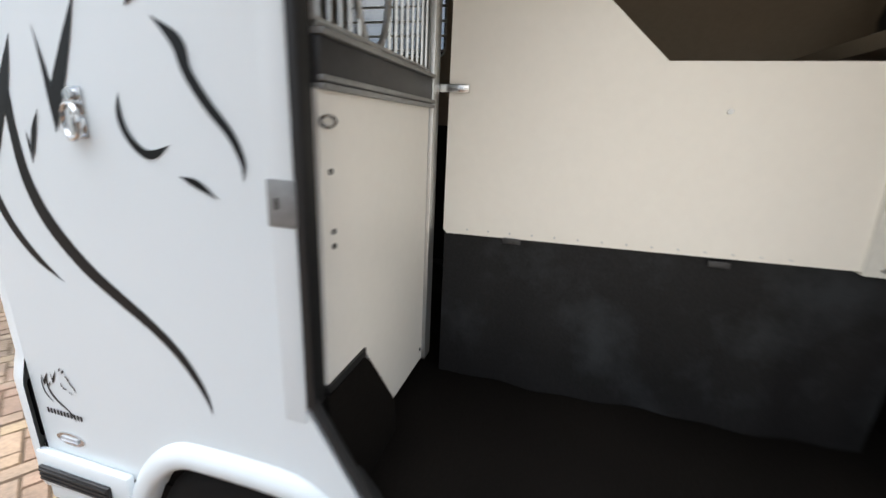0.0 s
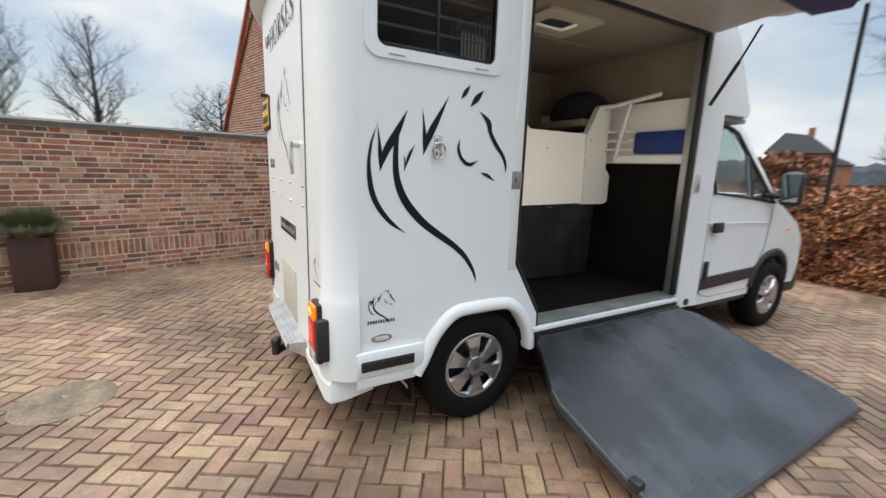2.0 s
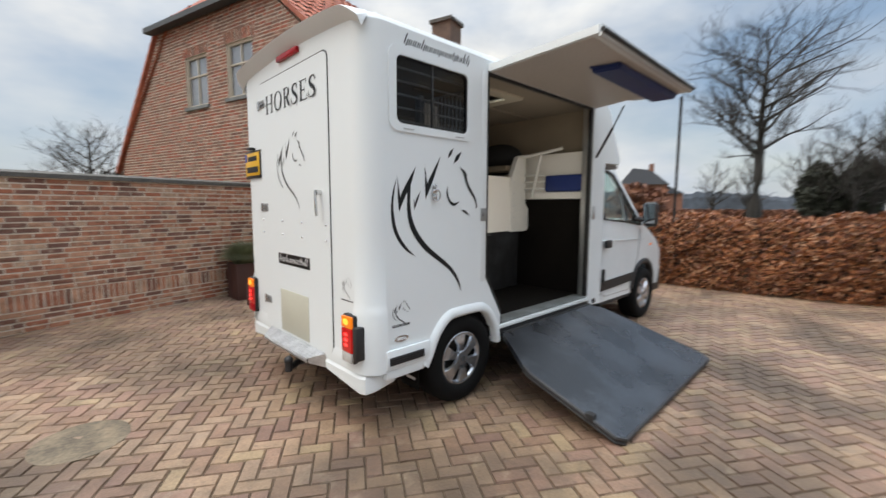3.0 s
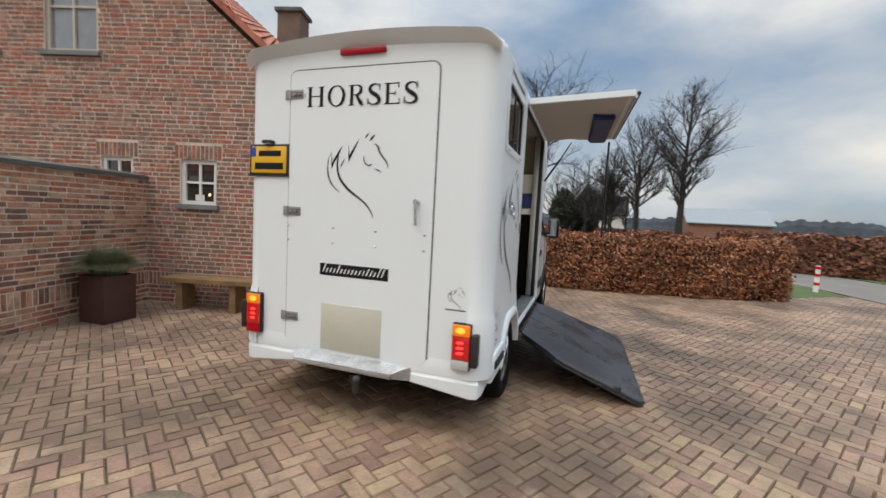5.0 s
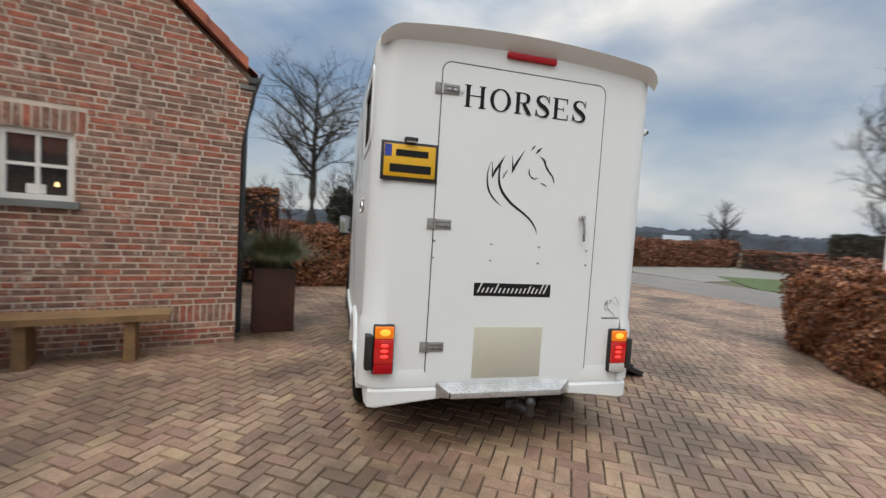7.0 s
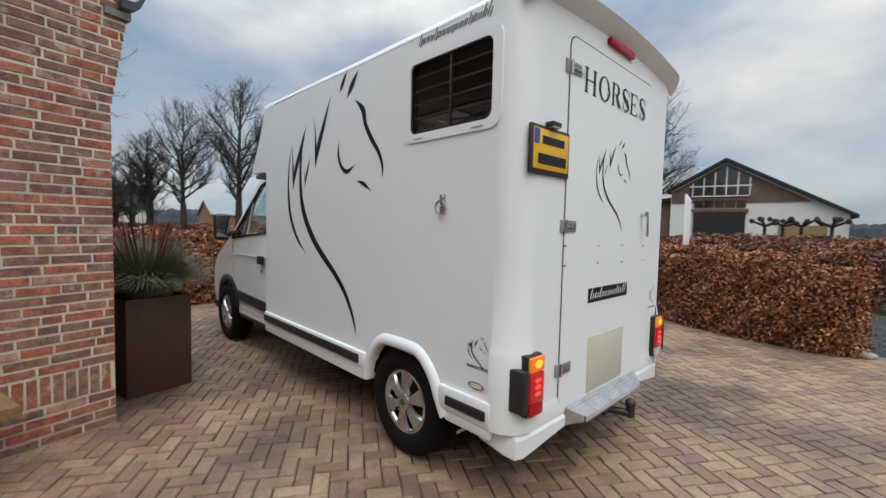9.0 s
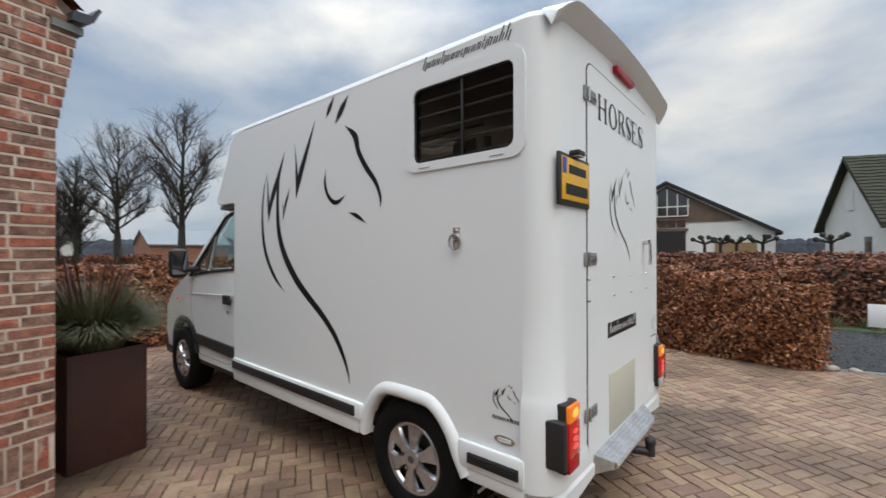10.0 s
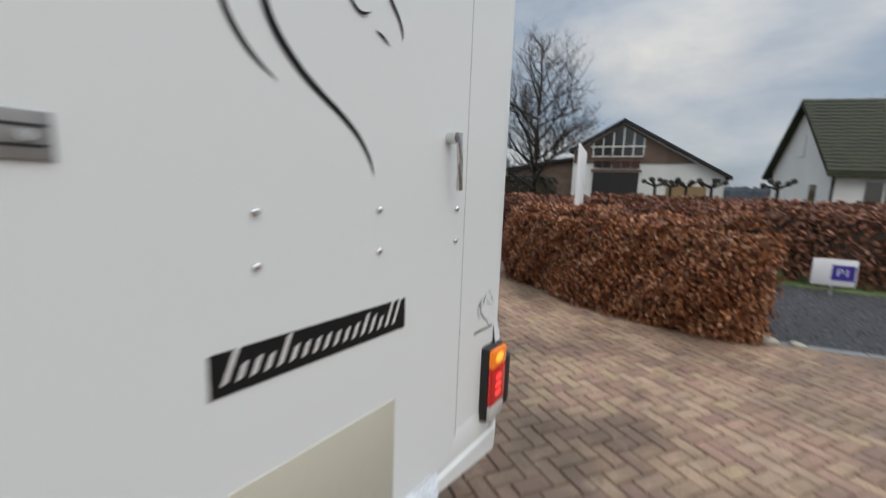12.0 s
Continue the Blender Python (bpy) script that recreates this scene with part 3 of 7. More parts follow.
gb = courses(0.0, 5.5, gable_spans, 3, solid_rows=[(0.26, 0.46)])
for a, b, c, e in WIN.values():
    k = a - 0.085
    while k < b + 0.06:
        gb.append((k + 0.005, k + 0.06, e + 0.008, e + 0.212))
        k += 0.066
lay("brick_field", gb, hp, M_BRICK, gable, 7, "weathered handmade bricks", near=lambda s0, s1, z0, z1: s0 < 1.25 and z1 < 2.2 and z0 > 0.45)
part("air_brick", plate([(0.805, 2.40), (0.895, 2.40), (0.895, 2.50), (0.805, 2.50)], lambda u, v: hp(u, v, -0.008), lambda u, v: hp(u, v, 0.05)), M_SAND, gable, "terracotta air brick")

for key, (a, b, c, e) in WIN.items():
    low = key.startswith("low")
    paint, w = (M_WPAINT, 0.055) if low else (M_CPAINT, 0.05)
    win = part("window", plate([(a, c), (b, c), (b, e), (a, e)], lambda u, v: hp(u, v, 0.035), lambda u, v: hp(u, v, 0.09), holes=[[(a + w, c + w), (b - w, c + w), (b - w, e - w), (a + w, e - w)]]), paint, house, "white four-pane window" if low else "tall cream-framed window")
    part("pane", plate([(a + 0.02, c + 0.02), (b - 0.02, c + 0.02), (b - 0.02, e - 0.02), (a + 0.02, e - 0.02)], lambda u, v: hp(u, v, 0.075), lambda u, v: hp(u, v, 0.082)), M_PANE if low else M_PALEPANE, win)
    sm = (a + b) / 2
    part("glazing_bar", plate([(sm - 0.016, c + 0.03), (sm + 0.016, c + 0.03), (sm + 0.016, e - 0.03), (sm - 0.016, e - 0.03)], lambda u, v: hp(u, v, 0.045), lambda u, v: hp(u, v, 0.08)), paint, win)
    zm = (c + e) / 2 + (0.0 if low else 0.12)
    part("glazing_bar", plate([(a + 0.03, zm - 0.016), (b - 0.03, zm - 0.016), (b - 0.03, zm + 0.016), (a + 0.03, zm + 0.016)], lambda u, v: hp(u, v, 0.043), lambda u, v: hp(u, v, 0.08)), paint, win)
    part("window_sill", plate([(a - 0.05, c - 0.065), (b + 0.05, c - 0.065), (b + 0.05, c), (a - 0.05, c)], lambda u, v: hp(u, v, -0.05), lambda u, v: hp(u, v, 0.04)), M_SILL, win)
    if key == "low_a":
        part("window_lamp", rod(hp(a + 0.14, c + 0.14, 0.072), hp(a + 0.14, c + 0.18, 0.072), 0.018, 0.012, 10), M_LAMP, win, "small lit lamp behind the pane")
        part("white_card", plate([(a + 0.22, c + 0.06), (a + 0.36, c + 0.06), (a + 0.36, c + 0.15), (a + 0.22, c + 0.15)], lambda u, v: hp(u, v, 0.066), lambda u, v: hp(u, v, 0.07)), M_WPAINT, win)

# side wall facing the yard, with door recess
side_pts = [(0.30, -0.03), (12.0, -0.03), (12.0, 2.9), (0.30, 2.9)]
side_wall = part("side_wall", plate(side_pts, lambda u, v: hp(0.0, v, u), lambda u, v: hp(0.30, v, u), holes=[[(2.2, 0.05), (3.3, 0.05), (3.3, 2.2), (2.2, 2.2)]]), M_MORTAR, house)
lay("brick_field", courses(0.0, 2.9, lambda z: [(0.004, 2.2), (3.3, 12.0)] if z < 2.2 else [(0.004, 12.0)], 11), lambda s, z, d: hp(d, z, s), M_BRICK, side_wall, 12, "weathered handmade bricks")
part("back_wall", plate([(0.3, -0.03), (12, -0.03), (12, 2.5), (0.3, 2.5)], lambda u, v: hp(8.95, v, u), lambda u, v: hp(8.65, v, u)), M_MORTAR, house)
part("side_door", plate([(2.2, 0.0), (3.3, 0.0), (3.3, 2.2), (2.2, 2.2)], lambda u, v: hp(0.14, v, u), lambda u, v: hp(0.18, v, u)), M_SILL, house, "grey side door")

# roof slopes in rows of tiles
RIDGE_S, RIDGE_Z = 4.60, 7.20


def roof_slope(s0, z0, s1, z1, d0, d1, name, rows):
    """Overlapping tile rows from the eave up to the ridge; the end runs back along a half hip."""
    vs, fs = [], []
    for k in range(rows):
        f0, f1 = k / rows, (k + 1.12) / rows
        z_lo, z_hi = z0 + (z1 - z0) * f0, z0 + (z1 - z0) * f1
        back = lambda z: d0 + max(0.0, (z - 5.55)) * 1.05
        n = 46
        for q in range(n):
            da, db = d0 + (d1 - d0) * q / n, d0 + (d1 - d0) * (q + 1) / n
            if db < back(z_hi):
                continue
            da = max(da, back(z_lo))
            pts = [(0.0, 0.0), (0.3, 0.035), (0.62, 0.012), (1.0, 0.0)]
            i = len(vs)
            for fr, up in pts:
                for fz, lift in ((f0, 0.035), (f1, 0.0)):
                    p = hp(s0 + (s1 - s0) * fz, z0 + (z1 - z0) * fz + up + lift, da + (db - da) * fr)
                    vs.append(tuple(p))
            for t in range(3):
                fs.append((i + 2 * t, i + 2 * t + 2, i + 2 * t + 3, i + 2 * t + 1))
    return raw(name, vs, fs, M_TILE, house, "orange clay pantiles")


roof_slope(-0.16, 3.04, RIDGE_S, RIDGE_Z, 0.03, 12.2, "roof", 19)
roof_slope(9.25, 2.35, RIDGE_S, RIDGE_Z, -0.06, 12.2, "roof", 19)
bm = plate([(-0.14, 2.99), (RIDGE_S, RIDGE_Z - 0.03), (9.22, 2.32), (9.1, 2.3), (RIDGE_S, RIDGE_Z - 0.14), (-0.06, 2.93)], lambda u, v: hp(u, v, 0.95 if v > 5.5 else 0.0), lambda u, v: hp(u, v, 12.1))
part("roof_underlay", bm, M_CLAD, house)
for s0, z0, s1, z1 in ((-0.04, 3.165, 2.70, 5.53), (9.25, 2.40, 6.68, 5.62)):
    n = 14
    for k in range(n):
        a, b = k / n, (k + 1.08) / n
        q = lambda f: (s0 + (s1 - s0) * f, z0 + (z1 - z0) * f)
        (sa, za), (sb, zb) = q(a), q(b)
        bm = plate([(sa, za - 0.07), (sb, zb - 0.07), (sb, zb + 0.03), (sa, za + 0.05)], lambda u, v: hp(u, v, -0.075), lambda u, v: hp(u, v, 0.06))
        part("verge_tile", bm, M_TILE, house)
bm = plate([(2.55, 5.50), (6.85, 5.50), (RIDGE_S, 7.3)], lambda u, v: hp(u, v, -0.22 + (v - 5.5) * 1.05), lambda u, v: hp(u, v - 0.08, -0.14 + (v - 5.5) * 1.05))
part("half_hip", bm, M_TILE, house, "orange tiled half hip")
part("hip_fascia", plate([(2.55, 5.42), (6.9, 5.42), (6.9, 5.53), (2.55, 5.53)], lambda u, v: hp(u, v, -0.25), lambda u, v: hp(u, v, -0.05)), M_ZINC, house, "dark gutter under the half hip")
part("gutter", plate([(-0.05, 2.95), (-0.12, 2.955), (-0.165, 2.985), (-0.205, 3.075), (-0.19, 3.085), (-0.15, 3.02), (-0.06, 3.01)], lambda u, v: hp(u, v, -0.07), lambda u, v: hp(u, v, 12.2)), M_ZINC, house, "dark zinc gutter")
part("gutter", tube([hp(9.3, 2.33, -0.10), hp(9.3, 2.33, 12.2)], 0.065, 10), M_ZINC, house)
part("fascia", plate([(-0.13, 2.80), (0.0, 2.80), (0.0, 2.94), (-0.13, 2.94)], lambda u, v: hp(u, v, 0.34), lambda u, v: hp(u, v, 12.0)), M_ZINC, house)
part("corbel_cap", plate([(-0.125, 2.890), (0.03, 2.890), (0.03, 2.935), (-0.125, 2.935)], lambda u, v: hp(u, v, -0.03), lambda u, v: hp(u, v, 0.3)), M_SILL, house, "grey stone corbel cap")
part("downpipe", tube([hp(-0.13, 2.96, 0.5), hp(-0.12, 2.86, 0.5), hp(-0.07, 2.66, 0.5), hp(-0.055, 2.5, 0.5), hp(-0.055, 0.0, 0.5)], 0.042, 10), M_ZINC, house, "grey zinc downpipe")
bm = plate([(3.9, 6.6), (4.7, 6.6), (4.7, 8.3), (3.9, 8.3)], lambda u, v: hp(u, v, 8.6), lambda u, v: hp(u, v, 9.4))
chim = part("chimney", bm, M_CLAD, house, "dark brick chimney")
part("chimney_cap", plate([(3.82, 8.3), (4.78, 8.3), (4.78, 8.42), (3.82, 8.42)], lambda u, v: hp(u, v, 8.52), lambda u, v: hp(u, v, 9.48)), M_COPING, chim)

# ---- garden wall ----
GS = 2.52
gwall = thing("garden_wall", tuple(hp(GS, 0, -2.6)), "weathered brick garden wall with dark coping", "garden wall", kind="structure")
gw = lambda s, z, d=0.0: hp(GS + d, z, -s)
core = part("wall_core", plate([(0.0, -0.03), (5.45, -0.03), (5.45, 1.835), (0.0, 1.835)], lambda u, v: gw(u, v, 0.0), lambda u, v: gw(u, v, 0.22)), M_MORTAR, gwall)
lay("brick_field", courses(0.0, 1.835, lambda z: [(0.005, 5.44)], 21, solid_rows=[(0.26, 0.46)]), gw, M_WBRICK, gwall, 22, "weathered bricks", near=lambda s0, s1, z0, z1: 1.4 < s0 < 4.6 and z0 > 0.75 and z1 < 1.55)
for k in range(11):
    part("coping_stone", plate([(-0.035, 1.835), (0.255, 1.835), (0.255, 1.88), (0.11, 1.92), (-0.035, 1.885)], lambda u, v: gw(0.497 * k + 0.002, v, u), lambda u, v: gw(0.497 * k + 0.494, v, u)), M_COPING, gwall)

# ---- timber shed ----
shed = thing("timber_shed", tuple(gw(7.5, 0, 0.5)), "larch boarded outbuilding with orange tile roof", "shed")
tw = lambda s, z, d=0.0: gw(5.47 + s, z, d)
pier = part("brick_pier", plate([(0.0, -0.02), (0.16, -0.02), (0.16, 2.12), (0.0, 2.08)], lambda u, v: tw(u, v, -0.02), lambda u, v: tw(u, v, 0.3)), M_MORTAR, shed)
lay("brick_field", courses(0.0, 2.07, lambda z: [(0.002, 0.158)], 33), lambda s, z, d: tw(s, z, d - 0.0225), M_WBRICK, pier, 34, "weathered bricks")
part("corner_post", plate([(0.17, -0.02), (0.30, -0.02), (0.30, 2.12), (0.17, 2.10)], lambda u, v: tw(u, v, -0.05), lambda u, v: tw(u, v, 0.2)), M_BOARD, shed)
part("shed_wall", plate([(0.30, -0.02), (6.5, -0.02), (6.5, 3.34), (0.30, 2.24)], lambda u, v: tw(u, v, 0.012), lambda u, v: tw(u, v, 0.2)), M_BOARD, shed)
for k in range(16):
    z = 0.06 + 0.172 * k
    s0 = 0.30 if z + 0.17 < 2.12 else 0.30 + (z + 0.17 - 2.12) / 0.18
    if s0 < 6.3:
        bm = plate([(-0.012, z), (0.016, z), (0.022, z + 0.185), (0.012, z + 0.185)], lambda u, v: tw(s0, v, u), lambda u, v: tw(6.4, v, u))
        part("board", bm, M_BOARD, shed)
part("verge_board", plate([(0.0, 2.08), (6.5, 3.22), (6.5, 3.36), (0.0, 2.24)], lambda u, v: tw(u, v, -0.07), lambda u, v: tw(u, v, -0.04)), M_COPING, shed, "grey verge board")
for k in range(16):
    s, z = 6.5 - 0.42 * k, 3.42 - 0.0735 * k
    part("verge_tile", plate([(s, z), (s - 0.44, z - 0.076), (s - 0.44, z - 0.15), (s, z - 0.055)], lambda u, v: tw(u, v, -0.10), lambda u, v: tw(u, v, 0.25)), M_TILE, shed)
vs, fs = [], []
for k in range(14):
    for q in range(26):
        i = len(vs)
        for fr, up in ((0.0, 0.0), (0.35, 0.04), (0.65, 0.01), (1.0, 0.0)):
            for f in (k / 14, (k + 1.1) / 14):
                vs.append(tuple(tw(1.6 + 5.2 * f, 2.55 + 5.0 * f + up + (0.03 if f == k / 14 else 0), 0.15 + 0.26 * (q + fr))))
        for t in range(3):
            fs.append((i + 2 * t, i + 2 * t + 2, i + 2 * t + 3, i + 2 * t + 1))
raw("roof", vs, fs, M_TILE, shed, "steep orange tile roof")
part("roof_underlay", plate([(1.6, 2.50), (6.8, 7.50), (6.8, 7.40), (1.6, 2.40)], lambda u, v: tw(u, v, 0.16), lambda u, v: tw(u, v, 6.9)), M_TILE, shed)
part("gutter", tube([tw(-0.08, 2.07, -0.10), tw(-0.08, 2.05, 3.2)], 0.05, 8), M_ZINC, shed, "dark gutter end")
part("low_roof", plate([(-0.25, 1.98), (1.8, 2.52), (1.8, 2.58), (-0.25, 2.04)], lambda u, v: tw(u, v, 0.02), lambda u, v: tw(u, v, 3.2)), M_SLATE, shed)
part("back_wall", plate([(0.05, -0.02), (0.12, -0.02), (0.12, 2.05), (0.05, 2.05)], lambda u, v: tw(u, v, 0.3), lambda u, v: tw(u, v, 3.0)), M_BOARD, shed)


# ---- benches ----
def bench(at, length, label):
    """at(s, z, d) places it; d runs from the front edge back."""
    ob = thing("wooden_bench", tuple(at(length / 2, 0, 0.18)), label, "bench", "benches by the walls")
    bm = plate([(0.0, 0.40), (length, 0.40), (length, 0.455), (length - 0.01, 0.46), (0.01, 0.46), (0.0, 0.455)], lambda u, v: at(u, v + 0.008 * math.sin(u * 7), -0.01 + 0.012 * math.sin(u * 9)), lambda u, v: at(u, v + 0.008 * math.sin(u * 7), 0.34))
    part("seat", bm, M_OAK, ob, "rough oak plank seat")
    for s in (0.27, length - 0.33):
        part("leg", plate([(s, -0.005), (s + 0.10, -0.005), (s + 0.09, 0.40), (s + 0.01, 0.40)], lambda u, v: at(u, v, 0.03), lambda u, v: at(u, v, 0.31)), M_OAK, ob)


bench(lambda s, z, d: hp(0.60 + s, z, -0.46 + d), 1.38, "rough oak plank bench against the brick gable")
bench(lambda s, z, d: tw(1.35 + s, z, -0.75 + d), 1.3, "yellow-brown oak bench before the boarded shed")


# ---- planters ----
def blades(cx, cy, z, n, length, spread, seed, width=0.006, droop=1.0, foot=0.16):
    rg = random.Random(seed)
    vs, fs = [], []
    for k in range(n):
        a, r = rg.random() * 6.283, rg.random() ** 0.5 * foot
        ln = length * (0.6 + 0.5 * rg.random())
        lean = spread * (0.25 + 0.85 * rg.random())
        ca, sa = math.cos(a), math.sin(a)
        pts = []
        for q in range(5):
            f = q / 4
            out = r + lean * ln * f * (0.6 + 0.5 * f)
            up = ln * (f - droop * 0.62 * lean * f * f)
            pts.append((cx + ca * out, cy + sa * out, z + up))
        i = len(vs)
        for q, p in enumerate(pts):
            w = width * (1 - q / 4.3)
            vs += [(p[0] - sa * w, p[1] + ca * w, p[2]), (p[0] + sa * w, p[1] - ca * w, p[2])]
        for q in range(4):
            fs.append((i + 2 * q, i + 2 * q + 1, i + 2 * q + 3, i + 2 * q + 2))
    return vs, fs


def planter(x, y, size, high, turn, label, seed, red=False):
    ob = thing("planter", (x, y, 0), label, "planter", "planters in the yard")
    m = Matrix.Translation((x, y, 0)) @ Matrix.Rotation(radians(turn), 4, "Z")
    h = size / 2
    for sx, sy, ex, ey in ((-h, -h, h, -h + 0.02), (-h, h - 0.02, h, h), (-h, -h + 0.02, -h + 0.02, h - 0.02), (h - 0.02, -h + 0.02, h, h - 0.02)):
        part("side_panel", bx(sx, ex, sy, ey, 0.0, high, 0.003, None, m), M_CORTEN, ob)
    part("soil", bx(-h + 0.02, h - 0.02, -h + 0.02, h - 0.02, 0.05, high - 0.04, 0, None, m), M_SOIL, ob)
    vs, fs = blades(x, y, high - 0.05, 7000, 0.68, 0.80, seed, 0.0036, 1.3) if red else blades(x, y, high - 0.05, 7500, 0.50, 0.60, seed, 0.0040, 1.75, 0.14)
    raw("grass_tuft", vs, fs, M_GRASSBLADE, ob, "arching blue-green grass")
    if red:
        vs, fs = blades(x + 0.03, y, high, 70, 0.78, 0.45, seed + 1, 0.016, 0.5)
        raw("strap_leaves", vs, fs, M_REDLEAF, ob, "dark red strap leaves")


planter(-3.37, 5.60, 0.34, 0.60, 4, "square dark brown planter with a grass tuft by the garden wall", 31)
planter(-0.215, 6.23, 0.40, 0.58, 4, "square dark brown planter with a round grass tuft", 32)
planter(2.12, 4.16, 0.50, 0.82, 12, "tall dark brown planter with grass and red strap leaves", 33, True)


# ---- hedges ----
def hedge(path, depth, high, leaves, seed, label, material=M_LEAF, leaf=0.035, name="beech_hedge", bulge=0.05):
    """A clipped hedge along path (its front foot); depth lies to the left of the path's run."""
    rg = np.random.default_rng(seed)
    side, depth = (1 if depth > 0 else -1), abs(depth)
    pts = np.array([p[:2] for p in spline(path, 10)])
    seg = np.diff(pts, axis=0)
    acc = np.concatenate([[0], np.cumsum(np.hypot(seg[:, 0], seg[:, 1]))])
    total = acc[-1]

    def place(t, sec):
        """t along the run, sec round the section from the front foot over the top to the back."""
        x, y = np.interp(t, acc, pts[:, 0]), np.interp(t, acc, pts[:, 1])
        i = np.clip(np.searchsorted(acc, t) - 1, 0, len(seg) - 1)
        d = seg[i] / np.hypot(seg[i, 0], seg[i, 1])[:, None]
        nx, ny = -d[:, 1] * side, d[:, 0] * side
        f = np.clip(sec / high, 0, 1)
        g = np.clip((sec - high) / depth, 0, 1)
        h = np.clip((sec - high - depth) / high, 0, 1)
        into = g * depth
        z = f * high - h * high
        lump = 0.07 * np.sin(t * 2.3 + z * 3.1 + seed) + 0.05 * np.sin(t * 5.9 + z * 6.3) + 0.05 * np.sin(into * 7 + t * 4) + 0.03 * np.sin(t * 13.7 + z * 15)
        fr, tp, bk = (sec < high), (sec >= high) & (sec < high + depth), (sec >= high + depth)
        off = np.where(fr, -(bulge * np.sin(f * 3.14) + lump * 0.6), np.where(bk, bulge + lump * 0.6, 0.0))
        z = z + np.where(tp, lump * 0.55, 0.0)
        normal = np.stack([np.where(fr, -nx, np.where(bk, nx, 0)), np.where(fr, -ny, np.where(bk, ny, 0)), np.where(tp, 1.0, 0.12)], 1)
        return np.stack([x + nx * (into + off), y + ny * (into + off), z], 1), normal, d

    ob = thing(name, (float(pts[len(pts) // 2, 0]), float(pts[len(pts) // 2, 1]), 0), label, "hedge")
    nt, ns = max(8, int(total / 0.2)), 18
    T, S = np.meshgrid(np.linspace(0, total, nt), np.linspace(0, 2 * high + depth, ns), indexing="ij")
    P, Nn, _ = place(T.ravel(), S.ravel())
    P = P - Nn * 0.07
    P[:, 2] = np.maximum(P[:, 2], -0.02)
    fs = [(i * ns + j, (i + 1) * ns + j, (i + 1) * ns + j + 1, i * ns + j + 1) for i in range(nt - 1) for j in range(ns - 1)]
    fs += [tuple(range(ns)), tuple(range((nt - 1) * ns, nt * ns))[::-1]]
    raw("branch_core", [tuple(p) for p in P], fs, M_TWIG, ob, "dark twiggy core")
    n = int(leaves)
    t = rg.random(n) * total
    u = rg.random(n)
    sec = np.where(u < 0.52, rg.random(n) * high, np.where(u < 0.90, high + rg.random(n) * depth, high + depth + rg.random(n) * high))
    P, Nn, D = place(t, sec)
    ends = rg.random(n) < 0.06
    m = int(ends.sum())
    te = np.where(rg.random(m) < 0.5, 0.0, total)
    Q, _, De = place(te, np.full(m, high * 0.5))
    nrm = np.stack([-De[:, 1], De[:, 0]], 1) * side
    w = rg.random(m) * depth
    sgn = np.where(te > 0, 1.0, -1.0)
    P[ends] = np.stack([Q[:, 0] + nrm[:, 0] * w + De[:, 0] * sgn * 0.04, Q[:, 1] + nrm[:, 1] * w + De[:, 1] * sgn * 0.04, rg.random(m) * high], 1)
    Nn[ends] = np.concatenate([De * sgn[:, None], np.full((m, 1), 0.1)], 1)
    P += Nn * (rg.random((n, 1)) ** 1.6 * 0.17 - 0.065)
    P[:, 2] = np.maximum(P[:, 2], 0.02)
    Nr = Nn + rg.normal(0, 0.65, (n, 3))
    Nr /= np.linalg.norm(Nr, axis=1)[:, None]
    A = np.cross(Nr, rg.normal(0, 1, (n, 3)))
    A /= np.linalg.norm(A, axis=1)[:, None]
    B = np.cross(Nr, A)
    sz = leaf * (0.65 + 0.7 * rg.random((n, 1)))
    curl = Nr * sz * (rg.random((n, 1)) - 0.3) * 0.7
    V = np.stack([P - A * sz, P - B * sz * 0.55 + curl, P + A * sz, P + B * sz * 0.55 + curl], 1).reshape(-1, 3)
    raw("leaves", V.tolist(), [(4 * i, 4 * i + 1, 4 * i + 2, 4 * i + 3) for i in range(n)], material, ob, "curled copper-brown leaves")
    return ob


hedge([(5.70, 4.6), (6.02, 2.8), (6.25, 1.2), (6.45, -0.3), (6.75, -1.7), (7.2, -3.0), (7.55, -3.85)][::-1], -1.0, 1.24, 40000, 41, "clipped copper beech hedge along the yard")
hedge([(-2.28, -2.40), (-1.95, -2.24), (-1.0, -2.38), (0.0, -2.80), (0.6, -3.20), (1.05, -3.62), (1.32, -4.05)], -0.85, 1.12, 62000, 42, "curved copper beech hedge with dead brown leaves", leaf=0.028)
hedge([(7.3, 6.4), (7.6, 4.92)], -1.0, 2.0, 5000, 43, "tall clipped beech hedge beside the house", leaf=0.05)
hedge([(17.2, -5.0), (15.7, -10.4), (17.0, -16.0), (18.7, -22.3)][::-1], -1.2, 1.45, 16000, 44, "long clipped beech hedge across the lane", M_FARLEAF, 0.09)
hedge([(-12.0, -7.3), (-6.0, -7.1), (-1.2, -6.9), (4.0, -7.4)], -0.8, 1.22, 16000, 45, "beech hedge with green undergrowth behind the gravel", M_FARLEAF, 0.055)
hedge([(-14.0, -13.0), (-4.0, -12.6), (2.5, -13.4), (5.5, -13.0)], -0.9, 1.20, 9000, 46, "further clipped beech hedge", M_FARLEAF, 0.08)
hedge([(-20.0, -20.5), (-4.0, -20.0), (4.5, -20.2)], -0.9, 1.35, 7000, 47, "far clipped beech hedge before the barn", M_FARLEAF, 0.10)
hedge([(12.6, -22.0), (8.0, -24.2)], -1.0, 2.25, 4500, 49, "dark evergreen hedge before the barn", M_EVERGREEN, 0.10, name="evergreen_hedge")
